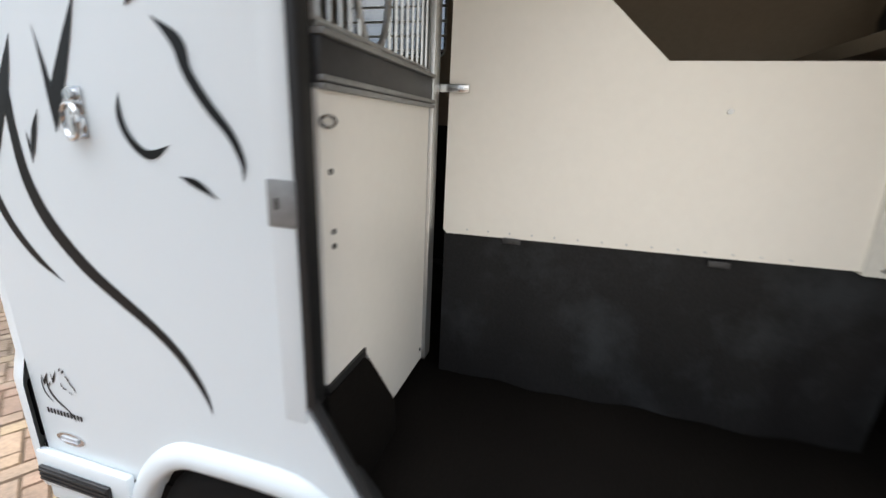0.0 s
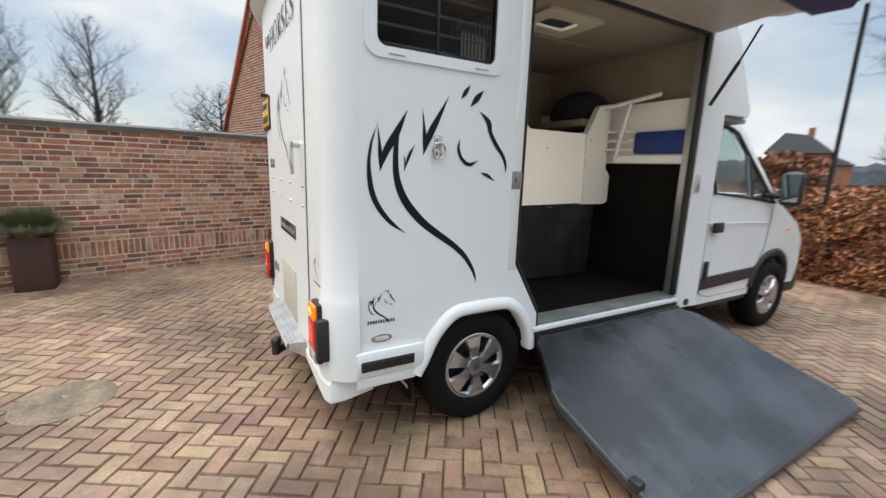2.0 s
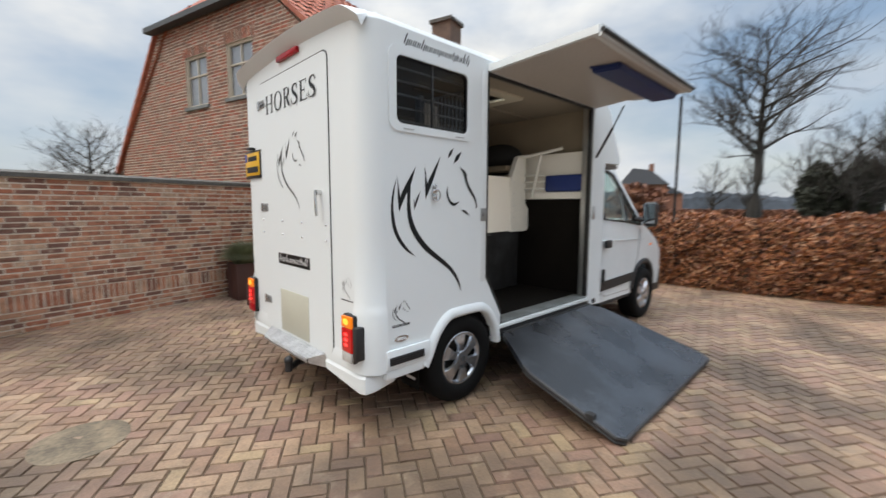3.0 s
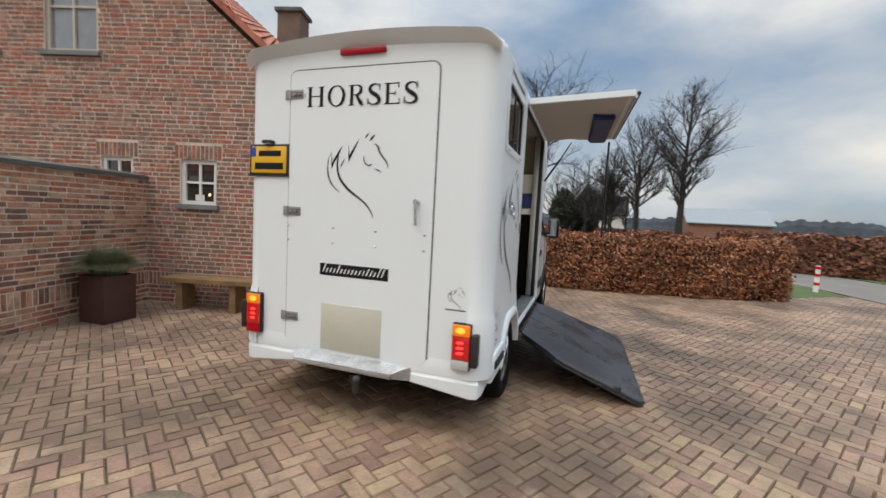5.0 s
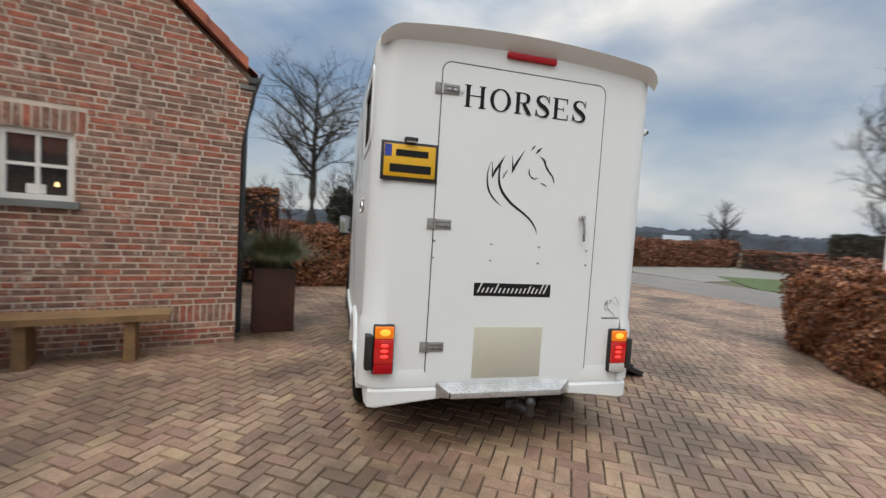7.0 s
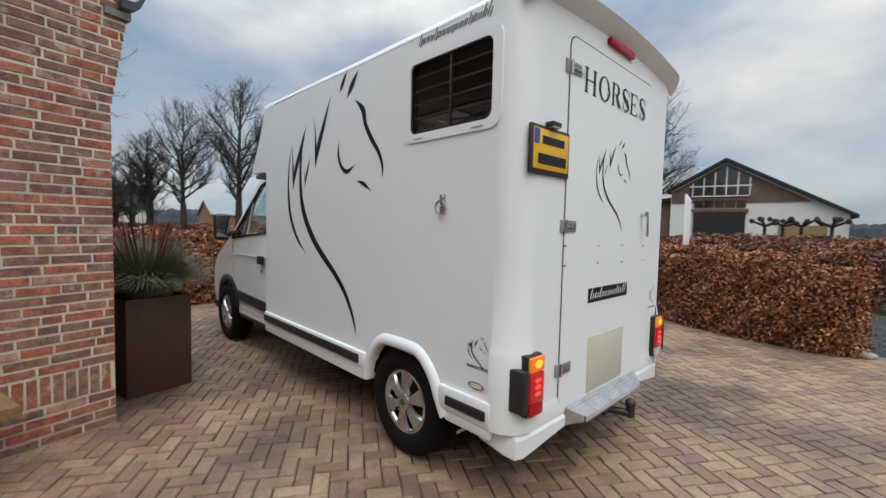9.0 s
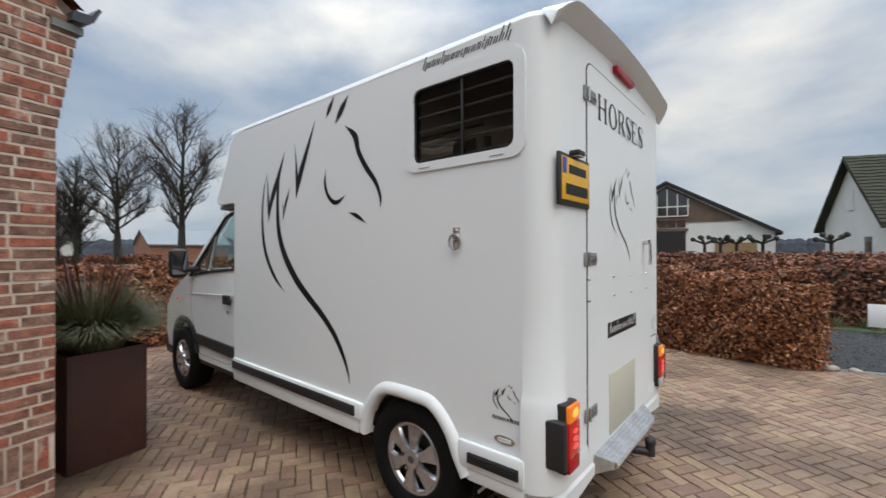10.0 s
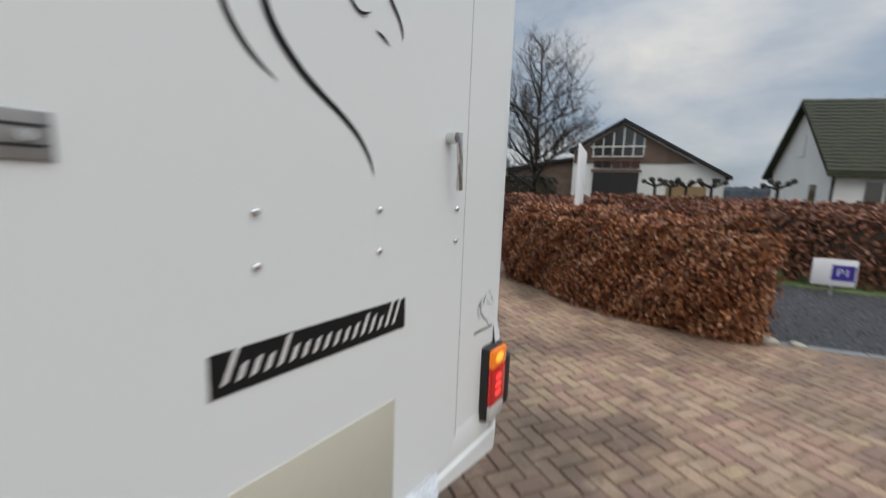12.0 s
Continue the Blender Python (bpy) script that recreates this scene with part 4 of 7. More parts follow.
hedge([(64.0, -14.0), (60.0, 8.0), (63.0, 42.0)], -2.0, 1.0, 7000, 50, "far brown scrub hedge across the field", M_FARLEAF, 0.22, name="scrub_hedge")
hedge([(19.5, -25.0), (12.5, -26.6)], -1.0, 1.15, 4500, 52, "far clipped beech hedge beside the drive", M_FARLEAF, 0.10)
hedge([(20.0, -24.5), (30.0, -33.0)], 1.2, 1.7, 5000, 48, "far beech hedge beyond the lawn", M_FARLEAF, 0.12)


# ---- bare trees ----
def tree(x, y, high, seed, label, r0=0.2, bole=0.22, spread=0.75, levels=5, name="bare_tree", twigs=1.0, upward=0.35, heavy=0.45, group=""):
    rg = random.Random(seed)
    thick, thin = ([], []), ([], [])

    def limb(store, pts, radii, n):
        vs, fs = store
        rings = []
        for k, p in enumerate(pts):
            d = (pts[min(k + 1, len(pts) - 1)] - pts[max(k - 1, 0)]).normalized()
            q = d.to_track_quat("Z", "Y")
            i = len(vs)
            for a in range(n):
                vs.append(tuple(p + q @ Vector((radii[k] * math.cos(6.283 * a / n), radii[k] * math.sin(6.283 * a / n), 0))))
            rings.append(i)
        for a, c in zip(rings, rings[1:]):
            for k in range(n):
                fs.append((a + k, a + (k + 1) % n, c + (k + 1) % n, c + k))

    def grow(p, d, length, r, level):
        steps = 5 if level < 2 else 3
        pts, radii = [p.copy()], [r]
        for k in range(steps):
            wob = 0.10 + 0.09 * level
            d = (d + Vector((rg.uniform(-wob, wob), rg.uniform(-wob, wob), rg.uniform(-wob, wob) + upward * 0.16))).normalized()
            p = p + d * (length / steps)
            pts.append(p.copy())
            radii.append(r * (1 - 0.62 * (k + 1) / steps))
        limb(thick if level < 2 else thin, pts, radii, 8 if level == 0 else (5 if level < 3 else 3))
        if level >= levels:
            return
        kids = {0: 0, 1: 7, 2: 6, 3: 5, 4: 4}.get(level, 3)
        kids = max(2, round(kids * twigs))
        for k in range(kids):
            f = 0.22 + 0.78 * (k + rg.random()) / kids
            i = min(steps - 1, int(f * steps))
            q = pts[i].lerp(pts[i + 1], f * steps - i)
            side = Vector((rg.uniform(-1, 1), rg.uniform(-1, 1), rg.uniform(-0.25, 0.7))).normalized()
            nd = (d * (0.75 if level > 1 else 0.9) + side * spread).normalized()
            grow(q, nd, length * rg.uniform(0.38, 0.62), max(0.006, radii[i] * 0.55), level + 1)

    base = Vector((x, y, -0.05))
    top = high * 0.92
    pts, radii, p = [], [], base.copy()
    for k in range(9):
        f = k / 8
        pts.append(base + Vector((rg.uniform(-1, 1) * 0.012 * high * f, rg.uniform(-1, 1) * 0.012 * high * f, top * f)))
        radii.append(r0 * (1.25 if k == 0 else 1.0) * (1 - 0.93 * f ** 0.9) + 0.012)
    limb(thick, pts, radii, 9)
    n = int(22 * twigs)
    for k in range(n):
        f = bole + (0.97 - bole) * (k + rg.random() * 0.7) / n
        i = min(7, int(f * 8))
        q = pts[i].lerp(pts[i + 1], f * 8 - i)
        a = k * 2.4 + rg.random()
        up = upward + 0.75 * f
        d = Vector((math.cos(a), math.sin(a), up)).normalized()
        shape = math.sin(min(1.0, (f - bole) / (1 - bole) * 0.92 + 0.16) * 3.14) ** 0.6
        grow(q, d, high * 0.40 * spread * max(0.3, shape), max(0.02, radii[i] * heavy), 2 if f > 0.5 else 1)
    ob = thing(name, (x, y, 0), label, "tree", group)
    raw("trunk", *thick, M_BARK, ob, "dark trunk and limbs", smooth=True)
    raw("crown", *thin, M_TWIGS, ob, "fine bare twigs")
    return ob


tree(38.2, 5.9, 16.6, 51, "large bare oak beyond the yard hedge", 0.50, 0.33, 0.96, 4, heavy=0.42, upward=0.20, twigs=1.15)
for x, y, h, sd in ((32.0, -6.2, 13.2, 52), (38.7, -3.9, 12.2, 53), (41.2, -1.8, 9.6, 54)):
    tree(x, y, h, sd, "bare lane tree with upswept branches", 0.30, 0.24, 0.66, 4, upward=0.55, twigs=1.25, group="lane trees")
tree(7.1, -18.7, 10.0, 55, "spreading bare tree beside the lane", 0.22, 0.16, 0.78, 4, upward=0.4, twigs=1.25)
for x, y, h, sd in ((-10.0, 27.0, 9.0, 56), (-13.5, 26.0, 10.0, 57), (-6.6, 30.0, 9.5, 58), (-19.0, 30.0, 11.0, 59)):
    tree(x, y, h, sd, "bare tree behind the garden wall", 0.19, 0.2, 0.66, 4, upward=0.6, heavy=0.36, group="trees behind the garden wall")
tree(-0.4, 30.0, 6.2, 60, "low spreading bare tree behind the garden wall", 0.2, 0.25, 1.0, 4, upward=0.15)
for x, y, h, sd in ((52, 4.2, 9, 61), (49, 2.2, 9.5, 71), (47, 0.6, 10, 72), (51, -1.8, 9, 73), (58, 10, 8, 62), (60, 14, 8, 63), (50, -0.5, 8, 64), (56, 1.0, 9, 65), (54, -2.4, 8.5, 69), (57, -4.6, 8, 70), (24, -27.5, 5.5, 66), (-9, -33, 8.5, 67), (-13, -36, 9, 68)):
    tree(x, y, h, sd, "distant leafless tree on the field edge", 0.2, 0.15, 0.8, 3, upward=0.4, group="far field trees")


# ---- buildings across the yard ----
def roofed(name, label, corner, along, across, length, width, eave, ridge, wall_mat, roof_mat, over=0.35):
    """A simple house: corner on the ground, along and across unit directions."""
    a, c = Vector((*along, 0)), Vector((*across, 0))
    o = Vector((*corner, 0))
    ob = thing(name, tuple(o + a * length / 2 + c * width / 2), label, "building")
    at = lambda u, v, z: o + a * u + c * v + Vector((0, 0, z))
    bm = plate([(0, -0.05), (width, -0.05), (width, eave), (width / 2, ridge), (0, eave)], lambda u, v: at(0, u, v), lambda u, v: at(length, u, v))
    part("wall", bm, wall_mat, ob)
    k = (ridge - eave) / (width / 2)
    bm = plate([(-over, eave - over * k), (width / 2, ridge), (width + over, eave - over * k), (width + over, eave - over * k + 0.18), (width / 2, ridge + 0.2), (-over, eave - over * k + 0.18)], lambda u, v: at(-over, u, v), lambda u, v: at(length + over, u, v))
    part("roof", bm, roof_mat, ob)
    return ob, at


def panel(name, at, u0, u1, v0, v1, z0, z1, material, parent, label=""):
    """A panel proud of a wall; it spans u and v of the building."""
    bm = bmesh.new()
    vs = [bm.verts.new(at(u, v, z)) for u in (u0, u1) for v in (v0, v1) for z in (z0, z1)]
    bmesh.ops.convex_hull(bm, input=vs)
    return part(name, bm, material, parent, label)


barn = thing("white_barn", (5.0, -35.0, 0), "white barn with timber gable and dark garage door", "building")
BO, BV, BU = Vector((-1.25, -27.8, 0)), Vector((0.993, 0.12, 0)), Vector((0.12, -0.993, 0))
bat = lambda u, v, z: BO + BU * u + BV * v + Vector((0, 0, z))
part("wall", plate([(0, -0.05), (9.0, -0.05), (9.0, 4.3), (5.9, 6.1), (0, 2.7)], lambda u, v: bat(0, u, v), lambda u, v: bat(16, u, v)), M_RENDER, barn)
part("lean_to_wall", plate([(9.02, -0.05), (13.9, -0.05), (13.9, 2.9), (9.02, 3.65)], lambda u, v: bat(0.3, u, v), lambda u, v: bat(15.7, u, v)), M_CLAD, barn, "brown boarded lean-to")
part("roof", plate([(-0.35, 2.52), (5.9, 6.12), (9.3, 4.16), (9.3, 4.34), (5.9, 6.32), (-0.35, 2.7)], lambda u, v: bat(-0.35, u, v), lambda u, v: bat(16.3, u, v)), M_SLATE, barn)
part("lean_to_roof", plate([(9.01, 3.68), (14.2, 2.87), (14.2, 3.05), (9.01, 3.88)], lambda u, v: bat(0.0, u, v), lambda u, v: bat(16.0, u, v)), M_SLATE, barn)
gp = plate([(1.6, 3.45), (8.95, 3.45), (8.95, 4.22), (5.9, 5.98)], lambda u, v: bat(-0.05, u, v), lambda u, v: bat(0.02, u, v))
part("timber_gable", gp, M_CLAD, barn, "brown timber cladding in the gable")
door = panel("garage_door", bat, -0.09, 0.0, 4.75, 7.6, 0.0, 2.85, M_DARKDOOR, barn, "large dark garage door")
panel("lintel", bat, -0.11, 0.0, 4.6, 7.75, 2.86, 3.05, M_CLAD, barn)
for k in range(5):
    panel("window", bat, -0.10, 0.0, 4.75 + 0.58 * k, 5.27 + 0.58 * k, 3.15, 3.62, M_PANE, barn)
gl = part("gable_glazing", plate([(4.55, 3.95), (7.85, 3.95), (7.85, 4.72), (5.9, 5.82), (4.55, 5.05)], lambda u, v: bat(-0.10, u, v), lambda u, v: bat(-0.02, u, v)), M_PANE, barn, "dark glazed gable with pale bars")
for k in range(6):
    u = 4.6 + 0.62 * k
    panel("glazing_bar", bat, -0.13, -0.10, u - 0.035, u + 0.035, 3.95, (5.05, 5.4, 5.75, 5.45, 5.1, 4.75)[k], M_WPAINT, gl)
panel("window_rail", bat, -0.135, -0.10, 4.5, 7.9, 4.5, 4.58, M_WPAINT, gl)
panel("window_rail", bat, -0.13, 0.0, 4.6, 7.8, 3.86, 3.93, M_WPAINT, barn)
panel("tan_door", bat, -0.09, 0.0, 0.9, 3.1, 0.0, 2.05, M_TANDOOR, barn, "tan timber double door")

cot, cat = roofed("white_cottage", "white cottage with a mossy dark tile roof", (-5.3, -22.4), (-0.935, -0.356), (0.356, -0.935), 12, 5.1, 3.0, 6.12, M_RENDER, M_MOSS, 0.38)
vs, fs = [], []
for k in range(20):
    f0, f1 = k / 20, (k + 1.06) / 20
    for q in range(30):
        i = len(vs)
        lift = 0.235 + 0.015 * math.sin(k * 7.3 + q * 3.1)
        for u in (-0.38 + q * 0.4253, -0.38 + (q + 0.97) * 0.4253):
            for f, up in ((f0, lift), (f0, lift + 0.05), (f1, lift)):
                vs.append(tuple(cat(u, -0.38 + 2.93 * f, 2.535 + 3.585 * f + up)))
        fs += [(i, i + 3, i + 4, i + 1), (i + 1, i + 4, i + 5, i + 2)]
raw("tile_cover", vs, fs, M_MOSS, cot, "mossy overlapping roof tiles")["kind"] = "stuff"
panel("window", cat, 1.3, 2.6, -0.04, 0.02, 1.0, 2.35, M_PANE, cot)
panel("window_frame", cat, 1.92, 1.99, -0.06, 0.0, 1.0, 2.35, M_WPAINT, cot)
panel("window", cat, 3.4, 5.6, -0.04, 0.02, 0.6, 2.45, M_PANE, cot)
panel("window", cat, -0.04, 0.02, 1.0, 1.5, 1.0, 2.2, M_PANE, cot)
panel("gable_window", cat, -0.04, 0.02, 2.4, 3.1, 3.6, 4.6, M_WPAINT, cot)
part("downpipe", tube([cat(0.05, -0.06, 2.8), cat(0.05, -0.06, 0.0)], 0.05, 6), M_GASKET, cot)
for key, lab, pos, al, ac, ln, wd, ev, rd, wm, rm in (
    ("pale_roof_shed", "wide farm shed with pale sheet roof", (74.0, -27.2), (0.02, 1.0), (1.0, -0.02), 11.6, 9, 2.7, 5.0, M_FARBRICK, M_METALROOF),
    ("white_farmhouse", "distant white farmhouse with dark roof", (62.0, -5.0), (0.05, 1.0), (1.0, -0.05), 3.6, 5.0, 3.2, 5.7, M_RENDER, M_SLATE),
    ("far_shed", "distant low shed with pale roof", (98.4, -77.7), (0.6, 0.8), (0.8, -0.6), 6.3, 4, 1.9, 3.2, M_RENDER, M_METALROOF),
    ("far_shed", "distant low shed with pale roof", (89.0, -88.2), (0.68, 0.73), (0.73, -0.68), 6.0, 4, 1.8, 3.1, M_RENDER, M_METALROOF),
):
    roofed(key, lab, pos, al, ac, ln, wd, ev, rd, wm, rm)

farm = thing("brick_farmhouse", (73.0, 28.0, 0), "red brick farmhouse with dark hipped roof beyond the hedge", "house")
FO, FT, FD = Vector((72.6, 27.8, 0)), Vector((-0.358, 0.934, 0)), Vector((0.934, 0.358, 0))
fat = lambda t, d, z: FO + FT * t + FD * d + Vector((0, 0, z))
for nm, pts, ml in (
    ("wall", [(t, d, z) for t in (-3.6, 3.2) for d in (-3, 3) for z in (-0.05, 5.1)], M_FARBRICK),
    ("wing", [(t, d, z) for t in (-6.0, -3.5) for d in (-2.5, 2) for z in (-0.05, 3.6)], M_FARBRICK),
    ("roof", [(t, d, 5.1) for t in (-4.0, 3.6) for d in (-3.4, 3.4)] + [(1.6, 0, 8.1), (-1.2, 0, 7.7)], M_SLATE),
    ("wing_roof", [(t, d, 3.6) for t in (-6.3, -3.5) for d in (-2.8, 2.3)] + [(-3.5, 0, 5.2)], M_SLATE),
):
    bm = bmesh.new()
    bmesh.ops.convex_hull(bm, input=[bm.verts.new(fat(*p)) for p in pts])
    part(nm, bm, ml, farm)
part("chimney", rod(fat(-1.3, 0, 7.4), fat(-1.3, 0, 8.7), 0.4, n=4), M_FARBRICK, farm)

# distant woods and evergreen clumps
rg = random.Random(9)
vs, fs = [], []
for k in range(541):
    a = radians(-125 + k / 3)
    h = 7.0 + 1.2 * math.sin(k * 0.031) + 0.9 * math.sin(k * 0.17) + 1.6 * rg.random()
    for r, z in ((252, -0.1), (254, h * 0.7), (256, h), (280, -0.1)):
        vs.append((r * math.cos(a), r * math.sin(a), z))
for k in range(540):
    for q in range(3):
        fs.append((4 * k + q, 4 * k + 4 + q, 4 * k + 5 + q, 4 * k + 1 + q))
tagged(raw("distant_woods", vs, fs, M_WOODS), "dark line of woods on the horizon", "woods", kind="structure")


def clump(x, y, r, h, seed, label, material=M_EVERGREEN, name="evergreen_bush"):
    rg2 = np.random.default_rng(seed)
    n = 2200
    d = rg2.normal(0, 1, (n, 3))
    d /= np.linalg.norm(d, axis=1)[:, None]
    lump = 0.75 + 0.25 * np.sin(d[:, 0] * 5 + seed) * np.cos(d[:, 2] * 6) + rg2.normal(0, 0.06, n)
    P = np.stack([x + d[:, 0] * r * lump, y + d[:, 1] * r * lump, h * 0.5 + d[:, 2] * h * 0.5 * lump], 1)
    A, B = rg2.normal(0, 0.16, (n, 3)), rg2.normal(0, 0.16, (n, 3))
    V = np.stack([P - A, P - B, P + A, P + B], 1).reshape(-1, 3)
    ob = thing(name, (x, y, 0), label, "bush")
    raw("foliage", V.tolist(), [(4 * i, 4 * i + 1, 4 * i + 2, 4 * i + 3) for i in range(n)], material, ob)
    raw("stem", *(lambda b: ([tuple(v.co) for v in b.verts], [tuple(v.index for v in f.verts) for f in b.faces]))((lambda b: (b.verts.index_update(), b)[1])(rod((x, y, -0.05), (x, y, h * 0.6), 0.2, 0.05, 8))), M_BARK, ob)


for x, y, r, h, sd in ((-10.5, -26.0, 2.2, 4.5, 75), (50.0, 3.2, 1.7, 5.6, 76), (51.5, 1.2, 1.5, 4.6, 77), (54.0, 0.2, 1.7, 6.2, 78)):
    clump(x, y, r, h, sd, "dark evergreen bush in the distance")
clump(50.0, 19.6, 3.4, 4.4, 79, "large rounded brown beech bush before the farmhouse", M_FARLEAF, "beech_bush")

# ---- small things about the yard ----
board = thing("sign_board", (0.16, -4.12, 0), "tall blank white pylon sign behind the hedge", "sign")
m = Matrix.Translation((0.24, -4.3, 0)) @ Matrix.Rotation(radians(-77.3), 4, "Z")
part("panel", bx(-0.75, 0.75, -0.018, 0.018, 0.0, 2.18, 0.02, None, m), M_SIGN, board)
sign = thing("parking_sign", (-3.32, -6.0, 0), "low white parking sign with purple square", "sign")
m = Matrix.Translation((-3.32, -6.0, 0)) @ Matrix.Rotation(radians(6), 4, "Z")
sb = part("sign_board", bx(-0.27, 0.27, -0.01, 0.01, 0.14, 0.56, 0.004, None, m), M_SIGN, sign)
part("purple_square", bx(-0.25, 0.03, 0.010, 0.013, 0.23, 0.47, 0.0, None, m), M_PURPLE, sb)
lettering("P1", 0.17, m @ Matrix.Translation((-0.11, 0.0145, 0.35)) @ Matrix(((-1, 0, 0, 0), (0, 0, 1, 0), (0, 1, 0, 0), (0, 0, 0, 1))), M_SIGN, sb)
part("leg", bx(-0.02, 0.02, -0.024, -0.011, -0.03, 0.35, 0.0, None, m), M_ALU, sign)
rg = random.Random(91)
vs, fs = [], []
for k in range(26):
    v2, f2 = blades(-6.5 + 5.3 * rg.random(), -6.45 - 0.45 * rg.random(), -0.01, 34, 0.24 + 0.2 * rg.random(), 0.7, 200 + k, 0.012, 0.9)
    fs += [tuple(i + len(vs) for i in f) for f in f2]
    vs += v2
tagged(raw("undergrowth", vs, fs, M_GRASSBLADE), "straggling green plants under the hedge", "plants", kind="stuff")
for x, y in ((10.1, -5.45), (6.1, -12.6), (6.5, -12.9)):
    post = thing("marker_post", (x, y, 0), "short white marker post with red bands beside the lane", "bollard", "marker posts along the lane")
    part("post", rod((x, y, -0.03), (x, y, 0.72), 0.06, 0.05, 12), M_SIGN, post)
    for z in (0.18, 0.42, 0.62):
        part("red_band", rod((x, y, z), (x, y, z + 0.08), 0.062, 0.060, 12), M_RED, post)
for k, (x, y, r) in enumerate(((-2.35, -2.42, 0.075), (-2.6, -2.52, 0.05))):
    b = bmesh.new()
    bmesh.ops.create_icosphere(b, subdivisions=2, radius=1.0, matrix=Matrix.Translation((x, y, r * 0.35)) @ Matrix.Diagonal((r * 1.4, r, r * 0.7, 1)))
    for v in b.verts:
        v.co += Vector((noise.noise(v.co * 9 + Vector((k, 0, 0))), noise.noise(v.co * 9 + Vector((0, k, 3))), noise.noise(v.co * 9))) * r * 0.25
    tagged(part("boulder", b, M_STONE, crease=80), "pale rounded boulder at the edge of the gravel", "stone", "boulders by the hedge")
for k, (x, y) in enumerate(((1.6, -21.5), (0.9, -21.6), (0.2, -21.7), (-0.9, -21.5), (-3.4, -21.0))):
    ob = thing("pollard_tree", (x, y, 0), "small pollarded tree with knuckled stubs", "tree", "pollards before the barn")
    b = rod((x, y, -0.03), (x, y, 1.95), 0.09, 0.07, 8)
    for q in range(5):
        a = q * 1.26 + k
        e = (x + 0.55 * math.cos(a), y + 0.3 * math.sin(a), 2.15 + 0.12 * math.sin(q * 2.1))
        rod((x, y, 1.9), e, 0.06, 0.05, 6, bm=b)
        bmesh.ops.create_icosphere(b, subdivisions=1, radius=0.14, matrix=Matrix.Translation(e))
    part("trunk", b, M_BARK, ob)


# ---- horse truck ----
NEAR, FAR, REAR, FRONT, MID = 1.18, 3.18, -1.16, 1.96, 2.18
truck = thing("horse_truck", (1.3, MID, 0.0), "white two-horse truck with open ramp and raised side door", "horse truck")

WINDOW = rounded(-0.93, -0.27, 2.03, 2.455, 0.05)
ARCH = [(-0.63, 0.56), (-0.60, 0.585), (-0.53, 0.668), (-0.475, 0.71), (-0.41, 0.722)]
ARCH_F = [(-0.11, 0.722), (-0.05, 0.705), (0.02, 0.64), (0.085, 0.535), (0.115, 0.41)]
# ramp side: notch for the big opening
bm = prism_y([(-1.015, 0.56), *ARCH, *ARCH_F, (0.155, 0.41), (0.15, 0.62), (-0.05, 0.955), (-0.05, 2.535), (1.665, 2.535), (1.665, 0.43), (FRONT, 0.43), (FRONT, 2.618), (-1.015, 2.618)], NEAR, NEAR + 0.04, holes=[WINDOW])
part("side_wall", bm, M_WHITE, truck, "smooth white side wall with a wide opening")
bm = prism_y([(-1.015, 0.56), *ARCH, *ARCH_F, (0.13, 0.41), (FRONT, 0.41), (FRONT, 2.618), (-1.015, 2.618)], FAR, FAR - 0.04, holes=[[(u - 0.052, v) for u, v in WINDOW]])
part("side_wall", bm, M_WHITE, truck, "closed smooth white side wall")
bm = prism_x([(1.325, 0.44), (3.035, 0.44), (3.035, 2.62), (2.78, 2.645), (2.45, 2.665), (1.91, 2.665), (1.58, 2.645), (1.325, 2.62)], REAR, REAR + 0.04)
rear_wall = part("rear_wall", bm, M_WHITE, truck)
for cy, sgn in ((1.325, -1), (3.035, 1)):
    bm = bmesh.new()
    rows = []
    for z in (0.44, 0.56, 0.82, 0.86, 0.90, 1.30, 2.10, 2.618):
        out = 0.028 if z < 0.85 else (0.016 if z < 0.88 else 0.0)
        rows.append([bm.verts.new((-1.015 - (0.145 + out * 0.5) * math.cos(radians(a)), cy + sgn * (0.145 + out * 0.7) * math.sin(radians(a)), z)) for a in range(0, 91, 6)])
    for a, c in zip(rows, rows[1:]):
        for k in range(len(a) - 1):
            bm.faces.new((a[k], a[k + 1], c[k + 1], c[k]))
    part("corner_panel", bm, M_WHITE, truck)

# crowned roof with a rear visor
bm = bmesh.new()
rows = []
for x, dz, half in ((-1.13, 0.0, 0.938), (-1.09, 0.0, 0.975), (-1.04, 0.0, 0.997), (-0.6, 0.0, 1.002), (0.45, 0.003, 1.002), (0.95, 0.008, 1.002), (1.5, 0.012, 1.002), (1.96, 0.014, 1.002), (2.02, 0.012, 1.002)):
    row = []
    for k in range(33):
        s = math.sin(math.pi * (k / 32 - 0.5))
        y = MID + s * half
        edge = max(0.0, (abs(s) - 0.965) / 0.035)
        row.append(bm.verts.new((x, y, 2.742 + dz - 0.085 * s * s - 0.045 * edge ** 2)))
    rows.append(row)
for a, c in zip(rows, rows[1:]):
    for k in range(32):
        if a[0].co.x == rows[4][0].co.x and 1.58 < (a[k].co.y + a[k + 1].co.y) / 2 < 2.0:
            continue  # roof hatch
        bm.faces.new((a[k], a[k + 1], c[k + 1], c[k]))
part("roof", bm, M_WHITE, truck)
bm = bmesh.new()
rows = []
